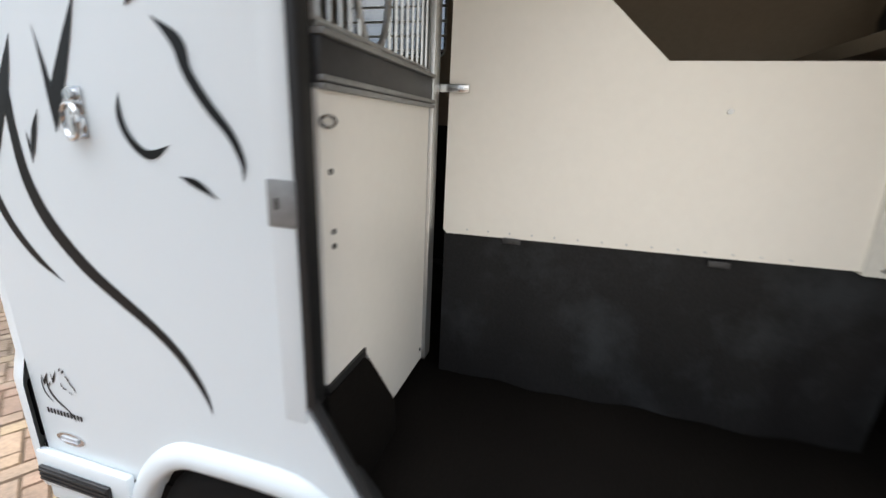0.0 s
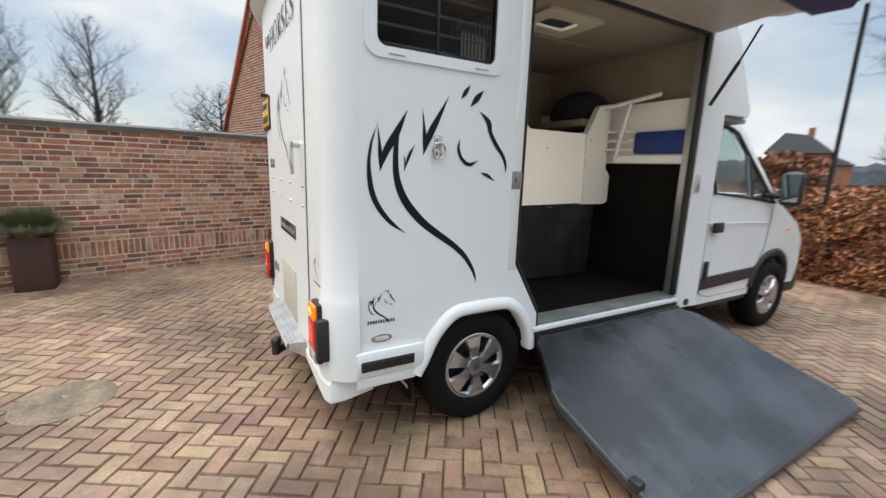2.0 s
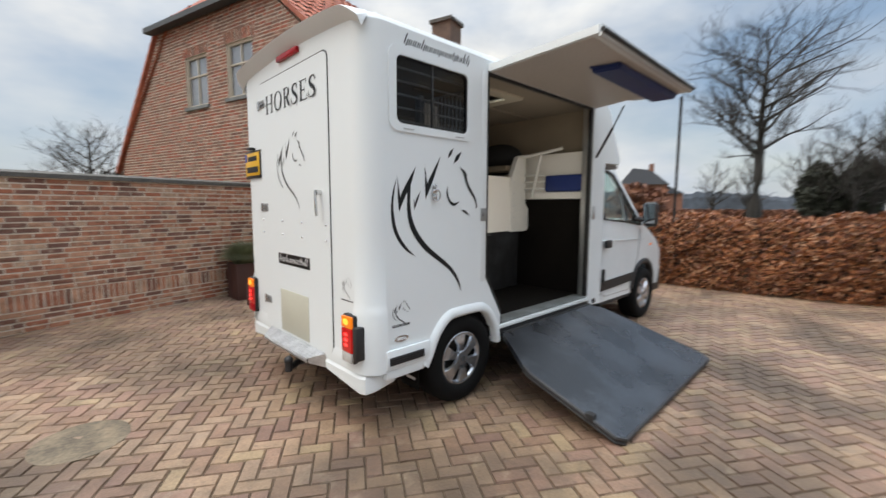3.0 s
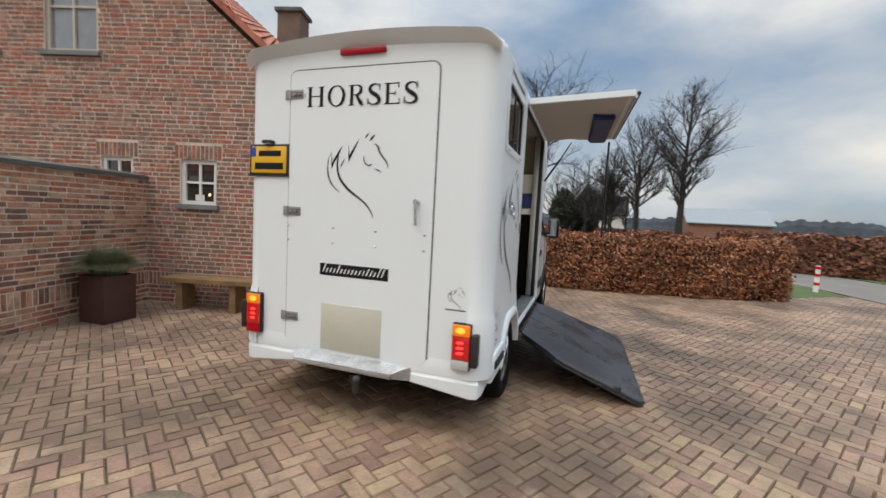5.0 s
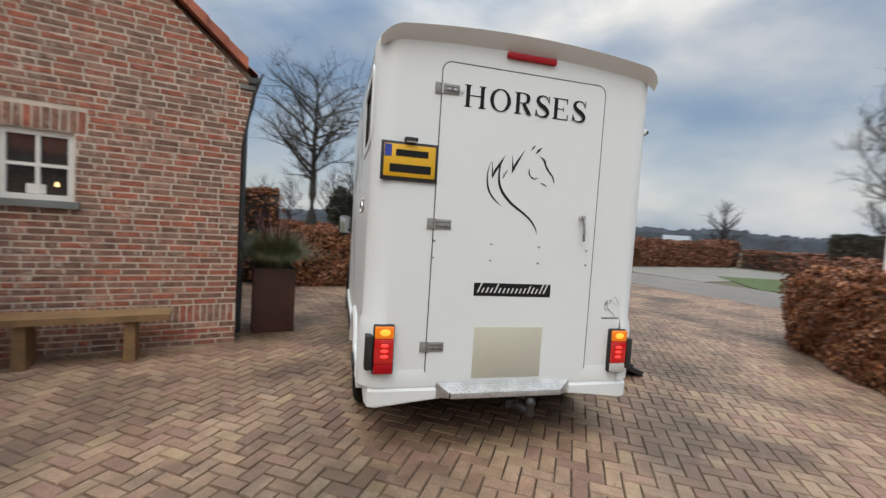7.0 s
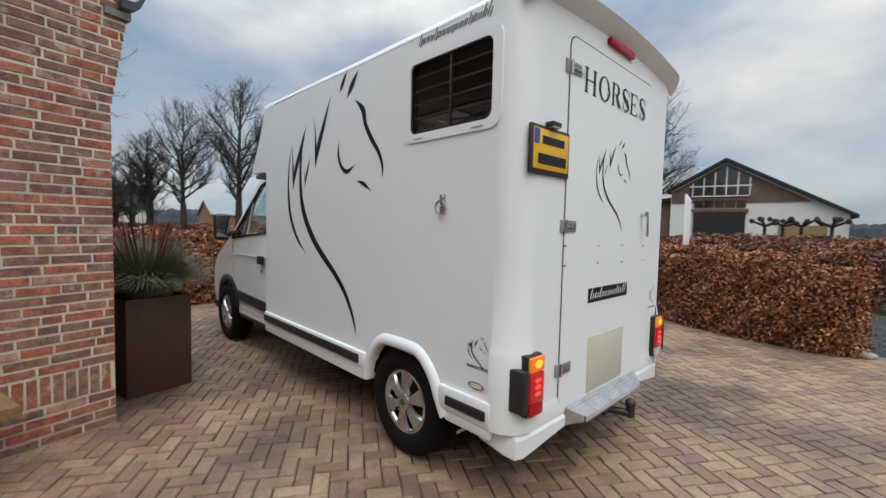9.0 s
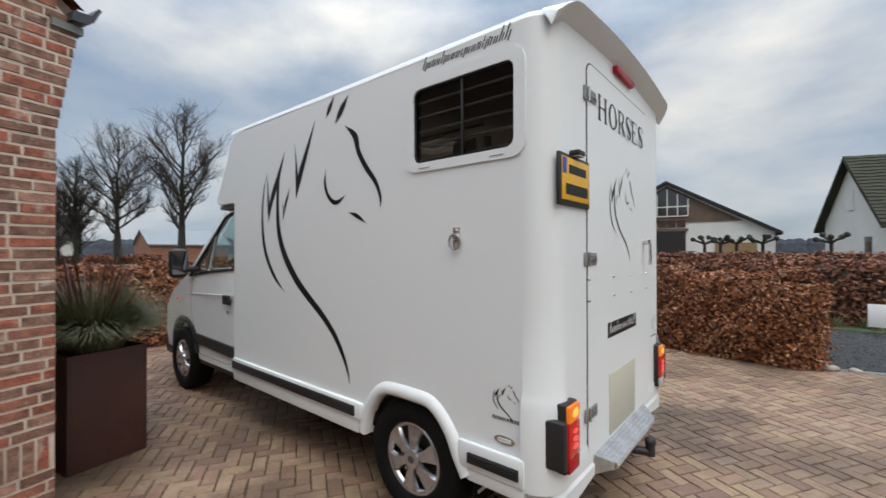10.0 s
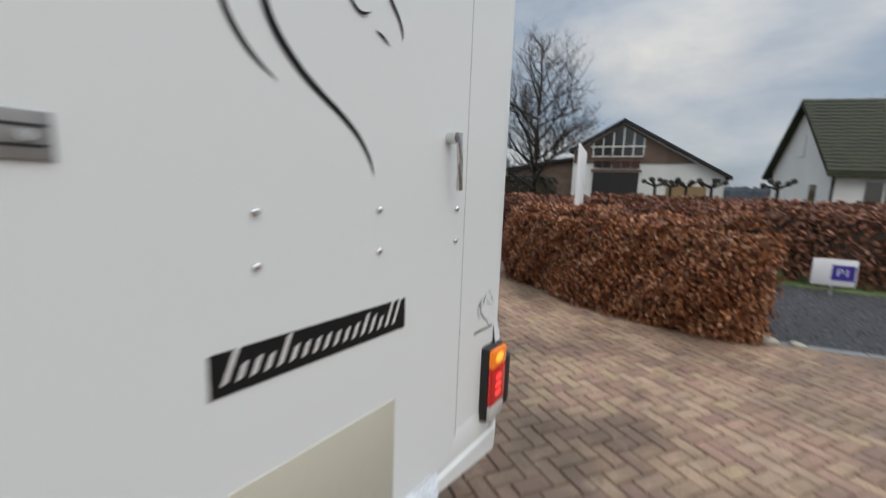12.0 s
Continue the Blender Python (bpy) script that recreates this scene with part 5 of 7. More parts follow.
for k in range(41):
    s = math.sin(math.pi * (k / 40 - 0.5))
    y = MID + s * 0.982
    e = max(0.0, (abs(s) - 0.86) / 0.14) ** 2.2
    lip, foot, reach = 2.732 - 0.07 * s * s - 0.055 * e, 2.652 - 0.05 * s * s - 0.05 * e, 0.078 - 0.055 * e
    over = 2.744 - 0.083 * s * s - 0.025 * max(0.0, (abs(s) - 0.918) / 0.082) ** 2
    rows.append([bm.verts.new(p) for p in ((REAR + 0.004, y, foot), (REAR - reach, y, lip - 0.010), (REAR - reach - 0.006, y, lip - 0.002), (REAR - reach + 0.012, y, lip + 0.005), (REAR + 0.05, y, max(over, lip) + 0.003))])
for a, c in zip(rows, rows[1:]):
    for k in range(4):
        bm.faces.new((a[k], a[k + 1], c[k + 1], c[k]))
bm.faces.new(rows[0])
bm.faces.new(rows[-1][::-1])
part("rear_visor", bm, M_WHITE, truck, crease=50)

# over-cab fairing
bm = bmesh.new()
rows = []
for k in range(17):
    s = -1 + 2 * k / 16
    y, inn = MID + s * 0.995, 0.10 * max(0.0, (abs(s) - 0.8) / 0.2) ** 2
    rows.append([bm.verts.new(p) for p in ((1.955, y, 2.60 + 0.145 * (1 - s ** 8)), (2.07 - inn * 0.4, y, 2.595 + 0.14 * (1 - s ** 8) - inn * 0.3), (2.24 - inn, y, 2.36), (2.44 - inn, y, 2.06), (2.43 - inn, y, 2.0), (1.955, y, 1.99))])
for a, c in zip(rows, rows[1:]):
    for k in range(5):
        bm.faces.new((a[k], a[k + 1], c[k + 1], c[k]))
bm.faces.new(rows[0])
bm.faces.new(rows[-1][::-1])
part("over_cab_fairing", bm, M_WHITE, truck)
part("fairing_underside", bx(1.99, 2.42, 1.24, 3.12, 1.955, 1.998, 0.01), M_SEAM, truck, "grey underside of the fairing")
part("front_wall", bx(1.90, 1.95, 1.225, 3.135, 0.45, 2.62), M_LINING, truck)

# flared wheel arch lips and lower skirts, both sides
for y0, sg in ((NEAR, -1), (FAR, 1)):
    lip = [(-0.70, 0.40), (-0.655, 0.475), (-0.60, 0.585), (-0.53, 0.668), (-0.46, 0.715), (-0.38, 0.728), (-0.14, 0.728), (-0.05, 0.702), (0.02, 0.64), (0.085, 0.535), (0.118, 0.40)]
    bm = bmesh.new()
    rows = []
    pts = spline(lip, 3)
    for i, p in enumerate(pts):
        d = pts[min(i + 1, len(pts) - 1)] - pts[max(i - 1, 0)]
        nn = np.array((-d[1], d[0])) / np.hypot(*d)
        rows.append([bm.verts.new((p[0] + nn[0] * o, y0 + sg * w, p[1] + nn[1] * o)) for o, w in ((0.036, 0.0), (0.026, 0.016), (0.008, 0.028), (-0.02, 0.030), (-0.035, 0.02), (-0.035, -0.05))])
    for a, c in zip(rows, rows[1:]):
        for k in range(5):
            bm.faces.new((a[k], a[k + 1], c[k + 1], c[k]))
    part("wheel_arch_lip", bm, M_WHITE, truck, crease=60)
    bm = bx(-1.035, -0.655, y0 + sg * 0.0, y0 + sg * 0.028, 0.45, 0.585, 0.012)
    skirt = part("rear_skirt", bm, M_WHITE, truck)
    bm = bx(-1.03, -0.70, y0 - sg * 0.03, y0 + sg * 0.016, 0.385, 0.452, 0.01)
    part("lower_skirt", bm, M_WHITE, truck)
    bm = bx(-1.012, -0.722, y0 + sg * 0.028, y0 + sg * 0.04, 0.487, 0.54, 0.004)
    for k in range(3):
        bx(-1.005, -0.729, y0 + sg * 0.04, y0 + sg * 0.044, 0.495 + 0.015 * k, 0.503 + 0.015 * k, 0.0, bm)
    part("black_strip", bm, M_BLACK, skirt, "black ribbed rub strip")
# closed side: long sill and strip
bm = bx(0.12, 1.955, FAR - 0.02, FAR + 0.024, 0.465, 0.575, 0.012)
sill_l = part("side_sill", bm, M_WHITE, truck)
part("black_strip", bx(0.18, 1.93, FAR + 0.02, FAR + 0.036, 0.488, 0.553, 0.005), M_BLACK, sill_l, "long black rub strip")
part("lower_skirt", bx(0.16, 1.955, FAR - 0.03, FAR + 0.012, 0.375, 0.468, 0.012), M_WHITE, truck)
# loading sill
part("loading_sill", bx(0.13, 1.67, NEAR - 0.012, NEAR + 0.10, 0.495, 0.525, 0.006), M_WHITE, truck)
part("ramp_hinge_rail", bx(0.13, 1.67, NEAR - 0.010, NEAR + 0.10, 0.42, 0.494, 0.006), M_GASKET, truck, "black rubber hinge strip")
part("sill_trim", bx(0.10, 1.66, NEAR + 0.015, NEAR + 0.16, 0.525, 0.545, 0.004), M_TRIM, truck, "scuffed grey metal sill trim")
# opening frame: dark seals and post
bm = bx(-0.051, -0.028, NEAR - 0.002, NEAR + 0.045, 0.965, 2.53, 0.004)
part("door_seal", bm, M_GASKET, truck)
part("door_seal", tube([(-0.040, NEAR + 0.012, 0.985), (-0.033, NEAR + 0.012, 0.965), (0.155, NEAR + 0.012, 0.645), (0.160, NEAR + 0.012, 0.53)], 0.014), M_GASKET, truck)
part("door_seal", bx(-0.06, 1.66, NEAR + 0.01, NEAR + 0.04, 2.512, 2.536, 0.004), M_GASKET, truck)
part("door_seal", bx(1.632, 1.668, NEAR + 0.008, NEAR + 0.05, 0.55, 2.52, 0.004), M_GASKET, truck)
part("front_post", bx(1.665, 1.945, NEAR + 0.04, NEAR + 0.12, 0.44, 2.6, 0.004), M_ALU, truck)
part("door_jamb", bx(-0.108, -0.0515, NEAR - 0.003, NEAR + 0.002, 0.925, 2.53, 0.001), M_WHITE, truck)
part("side_latch", bx(-0.114, -0.045, NEAR - 0.006, NEAR + 0.01, 1.40, 1.50, 0.004), M_LATCH, truck, "dull latch plate")
part("latch_slot", bx(-0.094, -0.086, NEAR - 0.0072, NEAR, 1.438, 1.462), M_GASKET, truck)
part("post_strap", bx(1.69, 1.75, NEAR - 0.008, NEAR + 0.004, 1.38, 1.52, 0.003), M_ALU, truck)
part("marker_lamp", rod((1.80, NEAR + 0.001, 0.475), (1.80, NEAR - 0.012, 0.475), 0.028), M_BLACK, truck)

# side windows with bars behind tinted panes
for y0, sg, back in ((NEAR, 1, 0.0), (FAR, -1, -0.052)):
    fr = part("window_frame", plate(rounded(-0.985, -0.215, 1.985, 2.505, 0.075), lambda u, v: (u + back, y0 - sg * 0.008, v), lambda u, v: (u + back, y0 + sg * 0.004, v), holes=[rounded(-0.925, -0.275, 2.035, 2.45, 0.045)]), M_WHITE, truck, "raised white window frame")
    part("window_seal", plate(rounded(-0.935, -0.265, 2.025, 2.46, 0.05), lambda u, v: (u + back, y0 + sg * 0.002, v), lambda u, v: (u + back, y0 + sg * 0.03, v), holes=[rounded(-0.918, -0.282, 2.042, 2.443, 0.04)]), M_GASKET, fr)
    pane = part("pane", bx(back - 0.93, back - 0.27, y0 + sg * 0.012, y0 + sg * 0.018, 2.03, 2.455), M_TINT, fr, "dark tinted sliding pane")
    part("mullion", bx(back - 0.618, back - 0.602, y0 + sg * 0.006, y0 + sg * 0.022, 2.04, 2.445, 0.003), M_GASKET, fr)
    for k in range(5):
        z = 2.06 + 0.082 * k
        part("window_bar", rod((back - 0.96, y0 + sg * 0.040, z), (back - 0.24, y0 + sg * 0.040, z), 0.007, n=8), M_WPAINT, fr)
    for u in (-0.83, -0.36):
        part("drain_slot", bx(back + u - 0.04, back + u + 0.04, y0 - sg * 0.011, y0 - sg * 0.007, 2.002, 2.007), M_SEAM, fr)

# tie rings
for y0, sg, xc in ((NEAR, -1, -0.6), (FAR, 1, -0.633)):
    bm = bx(xc - 0.022, xc + 0.022, y0, y0 + sg * 0.006, 1.605, 1.665, 0.004)
    bx(xc - 0.022, xc + 0.022, y0, y0 + sg * 0.006, 1.555, 1.60, 0.004, bm)
    ring = part("tie_ring", bm, M_CHROME, truck, "chromed tie ring")
    part("ring_loop", tube([(xc + 0.032 * math.cos(a), y0 + sg * (0.014 + 0.012 * math.cos(a / 2) ** 2), 1.59 + 0.038 * math.sin(a)) for a in (2 * math.pi * k / 20 for k in range(21))], 0.006), M_CHROME, ring)
    part("ring_stud", rod((xc, y0, 1.648), (xc, y0 + sg * 0.018, 1.648), 0.012), M_CHROME, ring)


# ---- decals ----
def strokes():
    """The horse's head as tapered strokes: (u, v, half width) in metres, u to the right."""
    S = []
    S.append([(-0.923, 1.69, 0.0), (-0.949, 1.612, 0.006), (-0.962, 1.522, 0.009), (-0.956, 1.43, 0.013), (-0.937, 1.356, 0.014), (-0.898, 1.289, 0.013), (-0.842, 1.229, 0.010), (-0.768, 1.177, 0.0)])
    S.append([(-0.806, 1.69, 0.0), (-0.823, 1.623, 0.011), (-0.828, 1.551, 0.014), (-0.822, 1.459, 0.017), (-0.795, 1.376, 0.020), (-0.748, 1.305, 0.021), (-0.676, 1.231, 0.020), (-0.593, 1.17, 0.018), (-0.497, 1.106, 0.016), (-0.418, 1.039, 0.014), (-0.365, 0.968, 0.011), (-0.338, 0.912, 0.006), (-0.33, 0.873, 0.0)])
    S.append([(-0.922, 1.705, 0.0), (-0.911, 1.62, 0.006), (-0.907, 1.56, 0.010), (-0.907, 1.48, 0.0)])
    S.append([(-0.907, 1.48, 0.0), (-0.879, 1.57, 0.017), (-0.824, 1.664, 0.017), (-0.768, 1.772, 0.0)])
    S.append([(-0.691, 1.791, 0.0), (-0.680, 1.71, 0.006), (-0.676, 1.65, 0.010), (-0.681, 1.563, 0.0)])
    S.append([(-0.681, 1.563, 0.0), (-0.653, 1.65, 0.018), (-0.605, 1.742, 0.014), (-0.544, 1.857, 0.0)])
    S.append([(-0.728, 1.613, 0.0), (-0.757, 1.558, 0.008), (-0.782, 1.486, 0.0)])
    S.append([(-0.783, 1.562, 0.0), (-0.780, 1.53, 0.004), (-0.782, 1.486, 0.0)])
    S.append([(-0.417, 1.927, 0.0), (-0.449, 1.884, 0.012), (-0.473, 1.85, 0.0)])
    S.append([(-0.335, 1.908, 0.0), (-0.379, 1.861, 0.016), (-0.416, 1.818, 0.0)])
    S.append([(-0.356, 1.801, 0.0), (-0.298, 1.752, 0.015), (-0.281, 1.698, 0.012), (-0.24, 1.637, 0.012), (-0.191, 1.581, 0.010), (-0.167, 1.529, 0.007), (-0.168, 1.49, 0.0)])
    S.append([(-0.472, 1.657, 0.0), (-0.478, 1.608, 0.008), (-0.462, 1.563, 0.009), (-0.428, 1.533, 0.010), (-0.395, 1.53, 0.009), (-0.352, 1.551, 0.0)])
    S.append([(-0.335, 1.487, 0.0), (-0.289, 1.473, 0.009), (-0.237, 1.444, 0.0)])
    return S


def horse_decal(place, size, thin=1.0, parent=truck, material=M_DECAL, label="black horse head decal"):
    """place maps (u, v) about the decal's middle to a point; the strokes keep their order of depth."""
    bm = bmesh.new()
    for i, s in enumerate(strokes()):
        pts = spline(s, 6)
        left, right = [], []
        for k, p in enumerate(pts):
            d = pts[min(k + 1, len(pts) - 1)] - pts[max(k - 1, 0)]
            nn = np.array((-d[1], d[0])) / max(1e-6, np.hypot(d[0], d[1]))
            w = max(0.0006, p[2]) * thin
            u, v = (p[0] + 0.57), (p[1] - 1.40)
            left.append(bm.verts.new(place((u + nn[0] * w) * size, (v + nn[1] * w) * size, 0.0012 + 0.00015 * i)))
            right.append(bm.verts.new(place((u - nn[0] * w) * size, (v - nn[1] * w) * size, 0.0012 + 0.00015 * i)))
        for k in range(len(pts) - 1):
            bm.faces.new((left[k], left[k + 1], right[k + 1], right[k]))
    return part("horse_decal", bm, material, parent, label)


horse_decal(lambda u, v, h: (-0.57 + u, NEAR - h, 1.40 + v), 1.0)
horse_decal(lambda u, v, h: (0.705 - u, FAR + h, 1.637 + v), 1.855, 0.85, label="large black horse head decal")
horse_decal(lambda u, v, h: (REAR - 0.0075 - h, 2.19 - u * 1.06, 1.772 + v), 0.57, 0.75)
for place in (lambda u, v, h: (-0.895 + u, NEAR - h, 0.805 + v), lambda u, v, h: (-0.925 - u, FAR + h, 0.82 + v)):
    horse_decal(place, 0.175, 1.25, label="small black horse logo")
horse_decal(lambda u, v, h: (REAR - h, 1.405 - u, 0.98 + v), 0.15, 0.95, label="small dark grey horse logo", material=M_GREY_DECAL)
part("logo_bar", bx(REAR - 0.0015, REAR, 1.34, 1.48, 0.895, 0.903), M_GREY_DECAL, truck)
for y0, sg, xc in ((NEAR, -1, -0.895), (FAR, 1, -0.92)):
    bm = plate([(xc + 0.058 * math.cos(a), 0.642 + 0.021 * math.sin(a)) for a in (2 * math.pi * k / 28 for k in range(28))], lambda u, v: (u, y0 + sg * 0.004, v), lambda u, v: (u, y0, v))
    badge = part("oval_badge", bm, M_CHROME, truck, "small oval silver badge")
    part("badge_shape", bx(xc - 0.036, xc + 0.036, y0 + sg * 0.004, y0 + sg * 0.0055, 0.634, 0.650, 0.004), M_JAMB, badge)


def script_bar(place, length, height, material, parent, label, heights, name="lettering_bar", lean=0.42, heavy=0.17, single=False):
    """Writing that is a trade name: a row of plain leaning bars, two for each letter."""
    bm = bmesh.new()
    pitch = length / len(heights)
    for k, h in enumerate(heights):
        for q, (f, low) in enumerate(((0.18, 0.0),) if single else ((0.18, 0.0), (0.62, 0.0 if k % 4 else -0.16))):
            u = -length / 2 + pitch * (k + f)
            top = height * (h if q == 0 else min(h, 0.55))
            w, z0 = pitch * heavy, height * low - 0.3 * height
            z1 = z0 + top - height * low
            bm.faces.new([bm.verts.new(place(a, b)) for a, b in ((u, z0), (u + w, z0), (u + w + lean * (z1 - z0), z1), (u + lean * (z1 - z0), z1))])
    return part(name, bm, material, parent, label)


NAME = (1.0, 0.5, 0.55, 0.5, 0.95, 0.5, 0.5, 0.5, 0.52, 0.5, 0.5, 0.55, 0.8, 0.65, 0.5, 1.05, 1.05)
script_bar(lambda u, v: (-0.57 + u, NEAR - 0.0015, 2.545 + v), 0.60, 0.066, M_DECAL, truck, "thin dark line of script", NAME, heavy=0.26)
script_bar(lambda u, v: (-0.668 - u, FAR + 0.0015, 2.572 + v), 0.565, 0.066, M_DECAL, truck, "thin dark line of script", NAME, heavy=0.26)
for place in (lambda u, v: (-0.897 + u, NEAR - 0.0015, 0.728 + v), lambda u, v: (-0.925 - u, FAR + 0.0015, 0.738 + v)):
    script_bar(place, 0.15, 0.018, M_DECAL, truck, "small line of capitals under the logo", (1.0,) * 11, lean=0.0, heavy=0.62, single=True)

# ---- rear door and fittings ----
DX = REAR - 0.007
bm = plate(rounded(1.592, 2.7695, 0.4745, 2.5305, 0.062), lambda u, v: (REAR - 0.0035, u, v), lambda u, v: (REAR + 0.01, u, v))
part("door_seam", bm, M_DOORGAP, truck)
bm = plate(rounded(1.600, 2.764, 0.483, 2.522, 0.055), lambda u, v: (DX, u, v), lambda u, v: (REAR + 0.012, u, v))
rear_door = part("rear_door", bm, M_WHITE, truck, "white rear groom door, closed")
for z in (2.355, 1.50, 0.70):
    bm = bx(DX - 0.002, DX + 0.006, 2.765, 2.81, z - 0.035, z + 0.035, 0.003)
    hinge = part("hinge", bm, M_LATCH, truck, "worn steel strap hinge")
    part("hinge_knuckle", rod((DX - 0.008, 2.762, z - 0.035), (DX - 0.008, 2.762, z + 0.035), 0.007, n=10), M_CHROME, hinge)
    part("hinge_leaf", bx(DX - 0.006, DX, 2.652, 2.758, z - 0.032, z + 0.032, 0.003), M_LATCH, hinge)
    for zz in (z - 0.013, z + 0.013):
        part("hinge_slot", bx(DX - 0.0068, DX - 0.0055, 2.658, 2.752, zz - 0.0022, zz + 0.0022), M_BLACK, hinge)
    for yy in (2.68, 2.72):
        part("hinge_screw", rod((DX - 0.005, yy, z), (DX - 0.013, yy, z), 0.008, n=10), M_CHROME, hinge)
bm = rod((DX, 1.715, 1.605), (DX - 0.035, 1.715, 1.605), 0.018)
handle = part("rear_door_handle", bm, M_CHROME, truck, "polished lever handle")
part("lever", tube([(DX - 0.04, 1.715, 1.62), (DX - 0.043, 1.713, 1.57), (DX - 0.044, 1.708, 1.5), (DX - 0.042, 1.705, 1.445)], 0.010), M_CHROME, handle)
for yy, zz in ((2.757, 1.394), (2.757, 1.285), (2.367, 1.392), (2.367, 1.284), (2.021, 1.388), (2.021, 1.279), (1.652, 1.383), (1.652, 1.277)):
    b = bmesh.new()
    bmesh.ops.create_uvsphere(b, u_segments=10, v_segments=6, radius=0.0095, matrix=Matrix.Translation((DX, yy, zz)))
    part("rivet", b, M_CHROME, rear_door)
part("black_sticker", bx(DX - 0.0015, DX, 1.909, 2.468, 1.042, 1.130), M_DECAL, rear_door, "black name sticker with white script line")
script_bar(lambda u, v: (DX - 0.003, 2.197 - u, 1.085 + v), 0.51, 0.066, M_SIGN, rear_door, "white script line", NAME, heavy=0.36, single=True)
part("beige_panel", bx(DX - 0.004, DX, 1.948, 2.446, 0.486, 0.833, 0.002), M_BEIGE, rear_door, "beige blank panel")


def serif_capital(bm, letter, y0, y1, z0, z1, x):
    """One capital with thick and thin strokes and small serifs, from y0 (its left) to y1."""
    w, h, t, thin, sf = y0 - y1, z1 - z0, 0.026, 0.0075, 0.011
    count = [0]

    def face(pts):
        count[0] += 1
        bm.faces.new([bm.verts.new((x - 0.0001 * count[0], y0 - u, z0 + v)) for u, v in pts])

    def block(u0, u1, v0, v1):
        face([(u0, v0), (u1, v0), (u1, v1), (u0, v1)])

    def band(pts):
        """A stroke through (u, v, half width)."""
        q = spline(pts, 6)
        sides = []
        for k, p in enumerate(q):
            d = q[min(k + 1, len(q) - 1)] - q[max(k - 1, 0)]
            n = np.array((-d[1], d[0])) / max(1e-6, np.hypot(d[0], d[1]))
            sides.append(((p[0] + n[0] * p[2], p[1] + n[1] * p[2]), (p[0] - n[0] * p[2], p[1] - n[1] * p[2])))
        for (a, c), (b, d) in zip(sides, sides[1:]):
            face([a, b, d, c])

    def stem(u):
        block(u, u + t, 0, h)
        for v in (0, h - thin):
            block(u - sf, u + t + sf, v, v + thin)

    if letter == "H":
        stem(sf)
        stem(w - sf - t)
        block(sf + t, w - sf - t, h * 0.5, h * 0.5 + thin)
    elif letter == "O":
        n = 36
        for k in range(n):
            a, b = 2 * math.pi * k / n, 2 * math.pi * (k + 1) / n
            ring = lambda g, du, dv: (w / 2 + (w / 2 - du) * math.cos(g), h / 2 + (h / 2 + 0.003 - dv) * math.sin(g))
            face([ring(a, 0, 0), ring(b, 0, 0), ring(b, t, thin), ring(a, t, thin)])
    elif letter == "R":
        stem(sf)
        band([(sf + t, h - thin / 2, thin / 2), (w * 0.55, h - thin / 2, thin / 2), (w * 0.74, h * 0.88, 0.010), (w * 0.78, h * 0.74, 0.0125), (w * 0.72, h * 0.60, 0.010), (w * 0.52, h * 0.52, thin / 2), (sf + t, h * 0.52, thin / 2)])
        band([(w * 0.50, h * 0.52, 0.010), (w * 0.68, h * 0.26, 0.013), (w * 0.86, thin, 0.013)])
        block(w * 0.78, w, 0, thin)
    elif letter == "E":
        stem(sf)
        for v, u1 in ((0, w), (h * 0.5 - thin / 2, w * 0.72), (h - thin, w * 0.95)):
            block(sf + t, u1, v, v + thin)
        block(w - 0.008, w, 0, h * 0.27)
        block(w * 0.95 - 0.008, w * 0.95, h * 0.76, h)
        block(w * 0.72 - 0.007, w * 0.72, h * 0.39, h * 0.61)
    elif letter == "S":
        band([(w * 0.86, h * 0.76, 0.002), (w * 0.74, h * 0.93, 0.004), (w * 0.5, h * 0.985, 0.0045), (w * 0.24, h * 0.90, 0.009), (w * 0.17, h * 0.73, 0.0125), (w * 0.34, h * 0.57, 0.014), (w * 0.64, h * 0.43, 0.0145), (w * 0.83, h * 0.25, 0.0125), (w * 0.74, h * 0.08, 0.009), (w * 0.46, h * 0.012, 0.0045), (w * 0.2, h * 0.07, 0.004), (w * 0.07, h * 0.26, 0.002)])
        block(w * 0.84, w * 0.90, h * 0.68, h * 0.99)
        block(w * 0.03, w * 0.10, h * 0.01, h * 0.32)


for letter, y0, y1 in (("H", 2.617, 2.472), ("O", 2.444, 2.298), ("R", 2.272, 2.148), ("S", 2.125, 2.012), ("E", 1.994, 1.878), ("S", 1.850, 1.738)):
    bm = bmesh.new()
    serif_capital(bm, letter, y0, y1, 2.259, 2.401, DX - 0.0015)
    part("letter", bm, M_DECAL, rear_door, "dark serif capital letter")
script_bar(lambda u, v: (DX - 0.0075, 2.685 - u, 2.345 + v), 0.11, 0.05, M_GREY_DECAL, rear_door, "small grey script", (1.0, 0.5, 0.5, 0.6, 0.5))
# number plate with plain bars
holder = part("plate_holder", bx(REAR - 0.016, REAR + 0.002, 2.765, 3.125, 1.755, 1.995, 0.004), M_BLACK, truck, "black number plate holder")
plate_ob = part("number_plate", bx(REAR - 0.021, REAR - 0.015, 2.783, 3.107, 1.778, 1.978, 0.004), M_PLATE, truck, "square yellow number plate")
part("plate_band", bx(REAR - 0.023, REAR - 0.02, 3.062, 3.104, 1.90, 1.972), M_PBLUE, plate_ob)
part("plate_bar", bx(REAR - 0.023, REAR - 0.02, 2.83, 3.035, 1.905, 1.945), M_DECAL, plate_ob)
part("plate_bar", bx(REAR - 0.023, REAR - 0.02, 2.81, 3.07, 1.805, 1.855), M_DECAL, plate_ob)
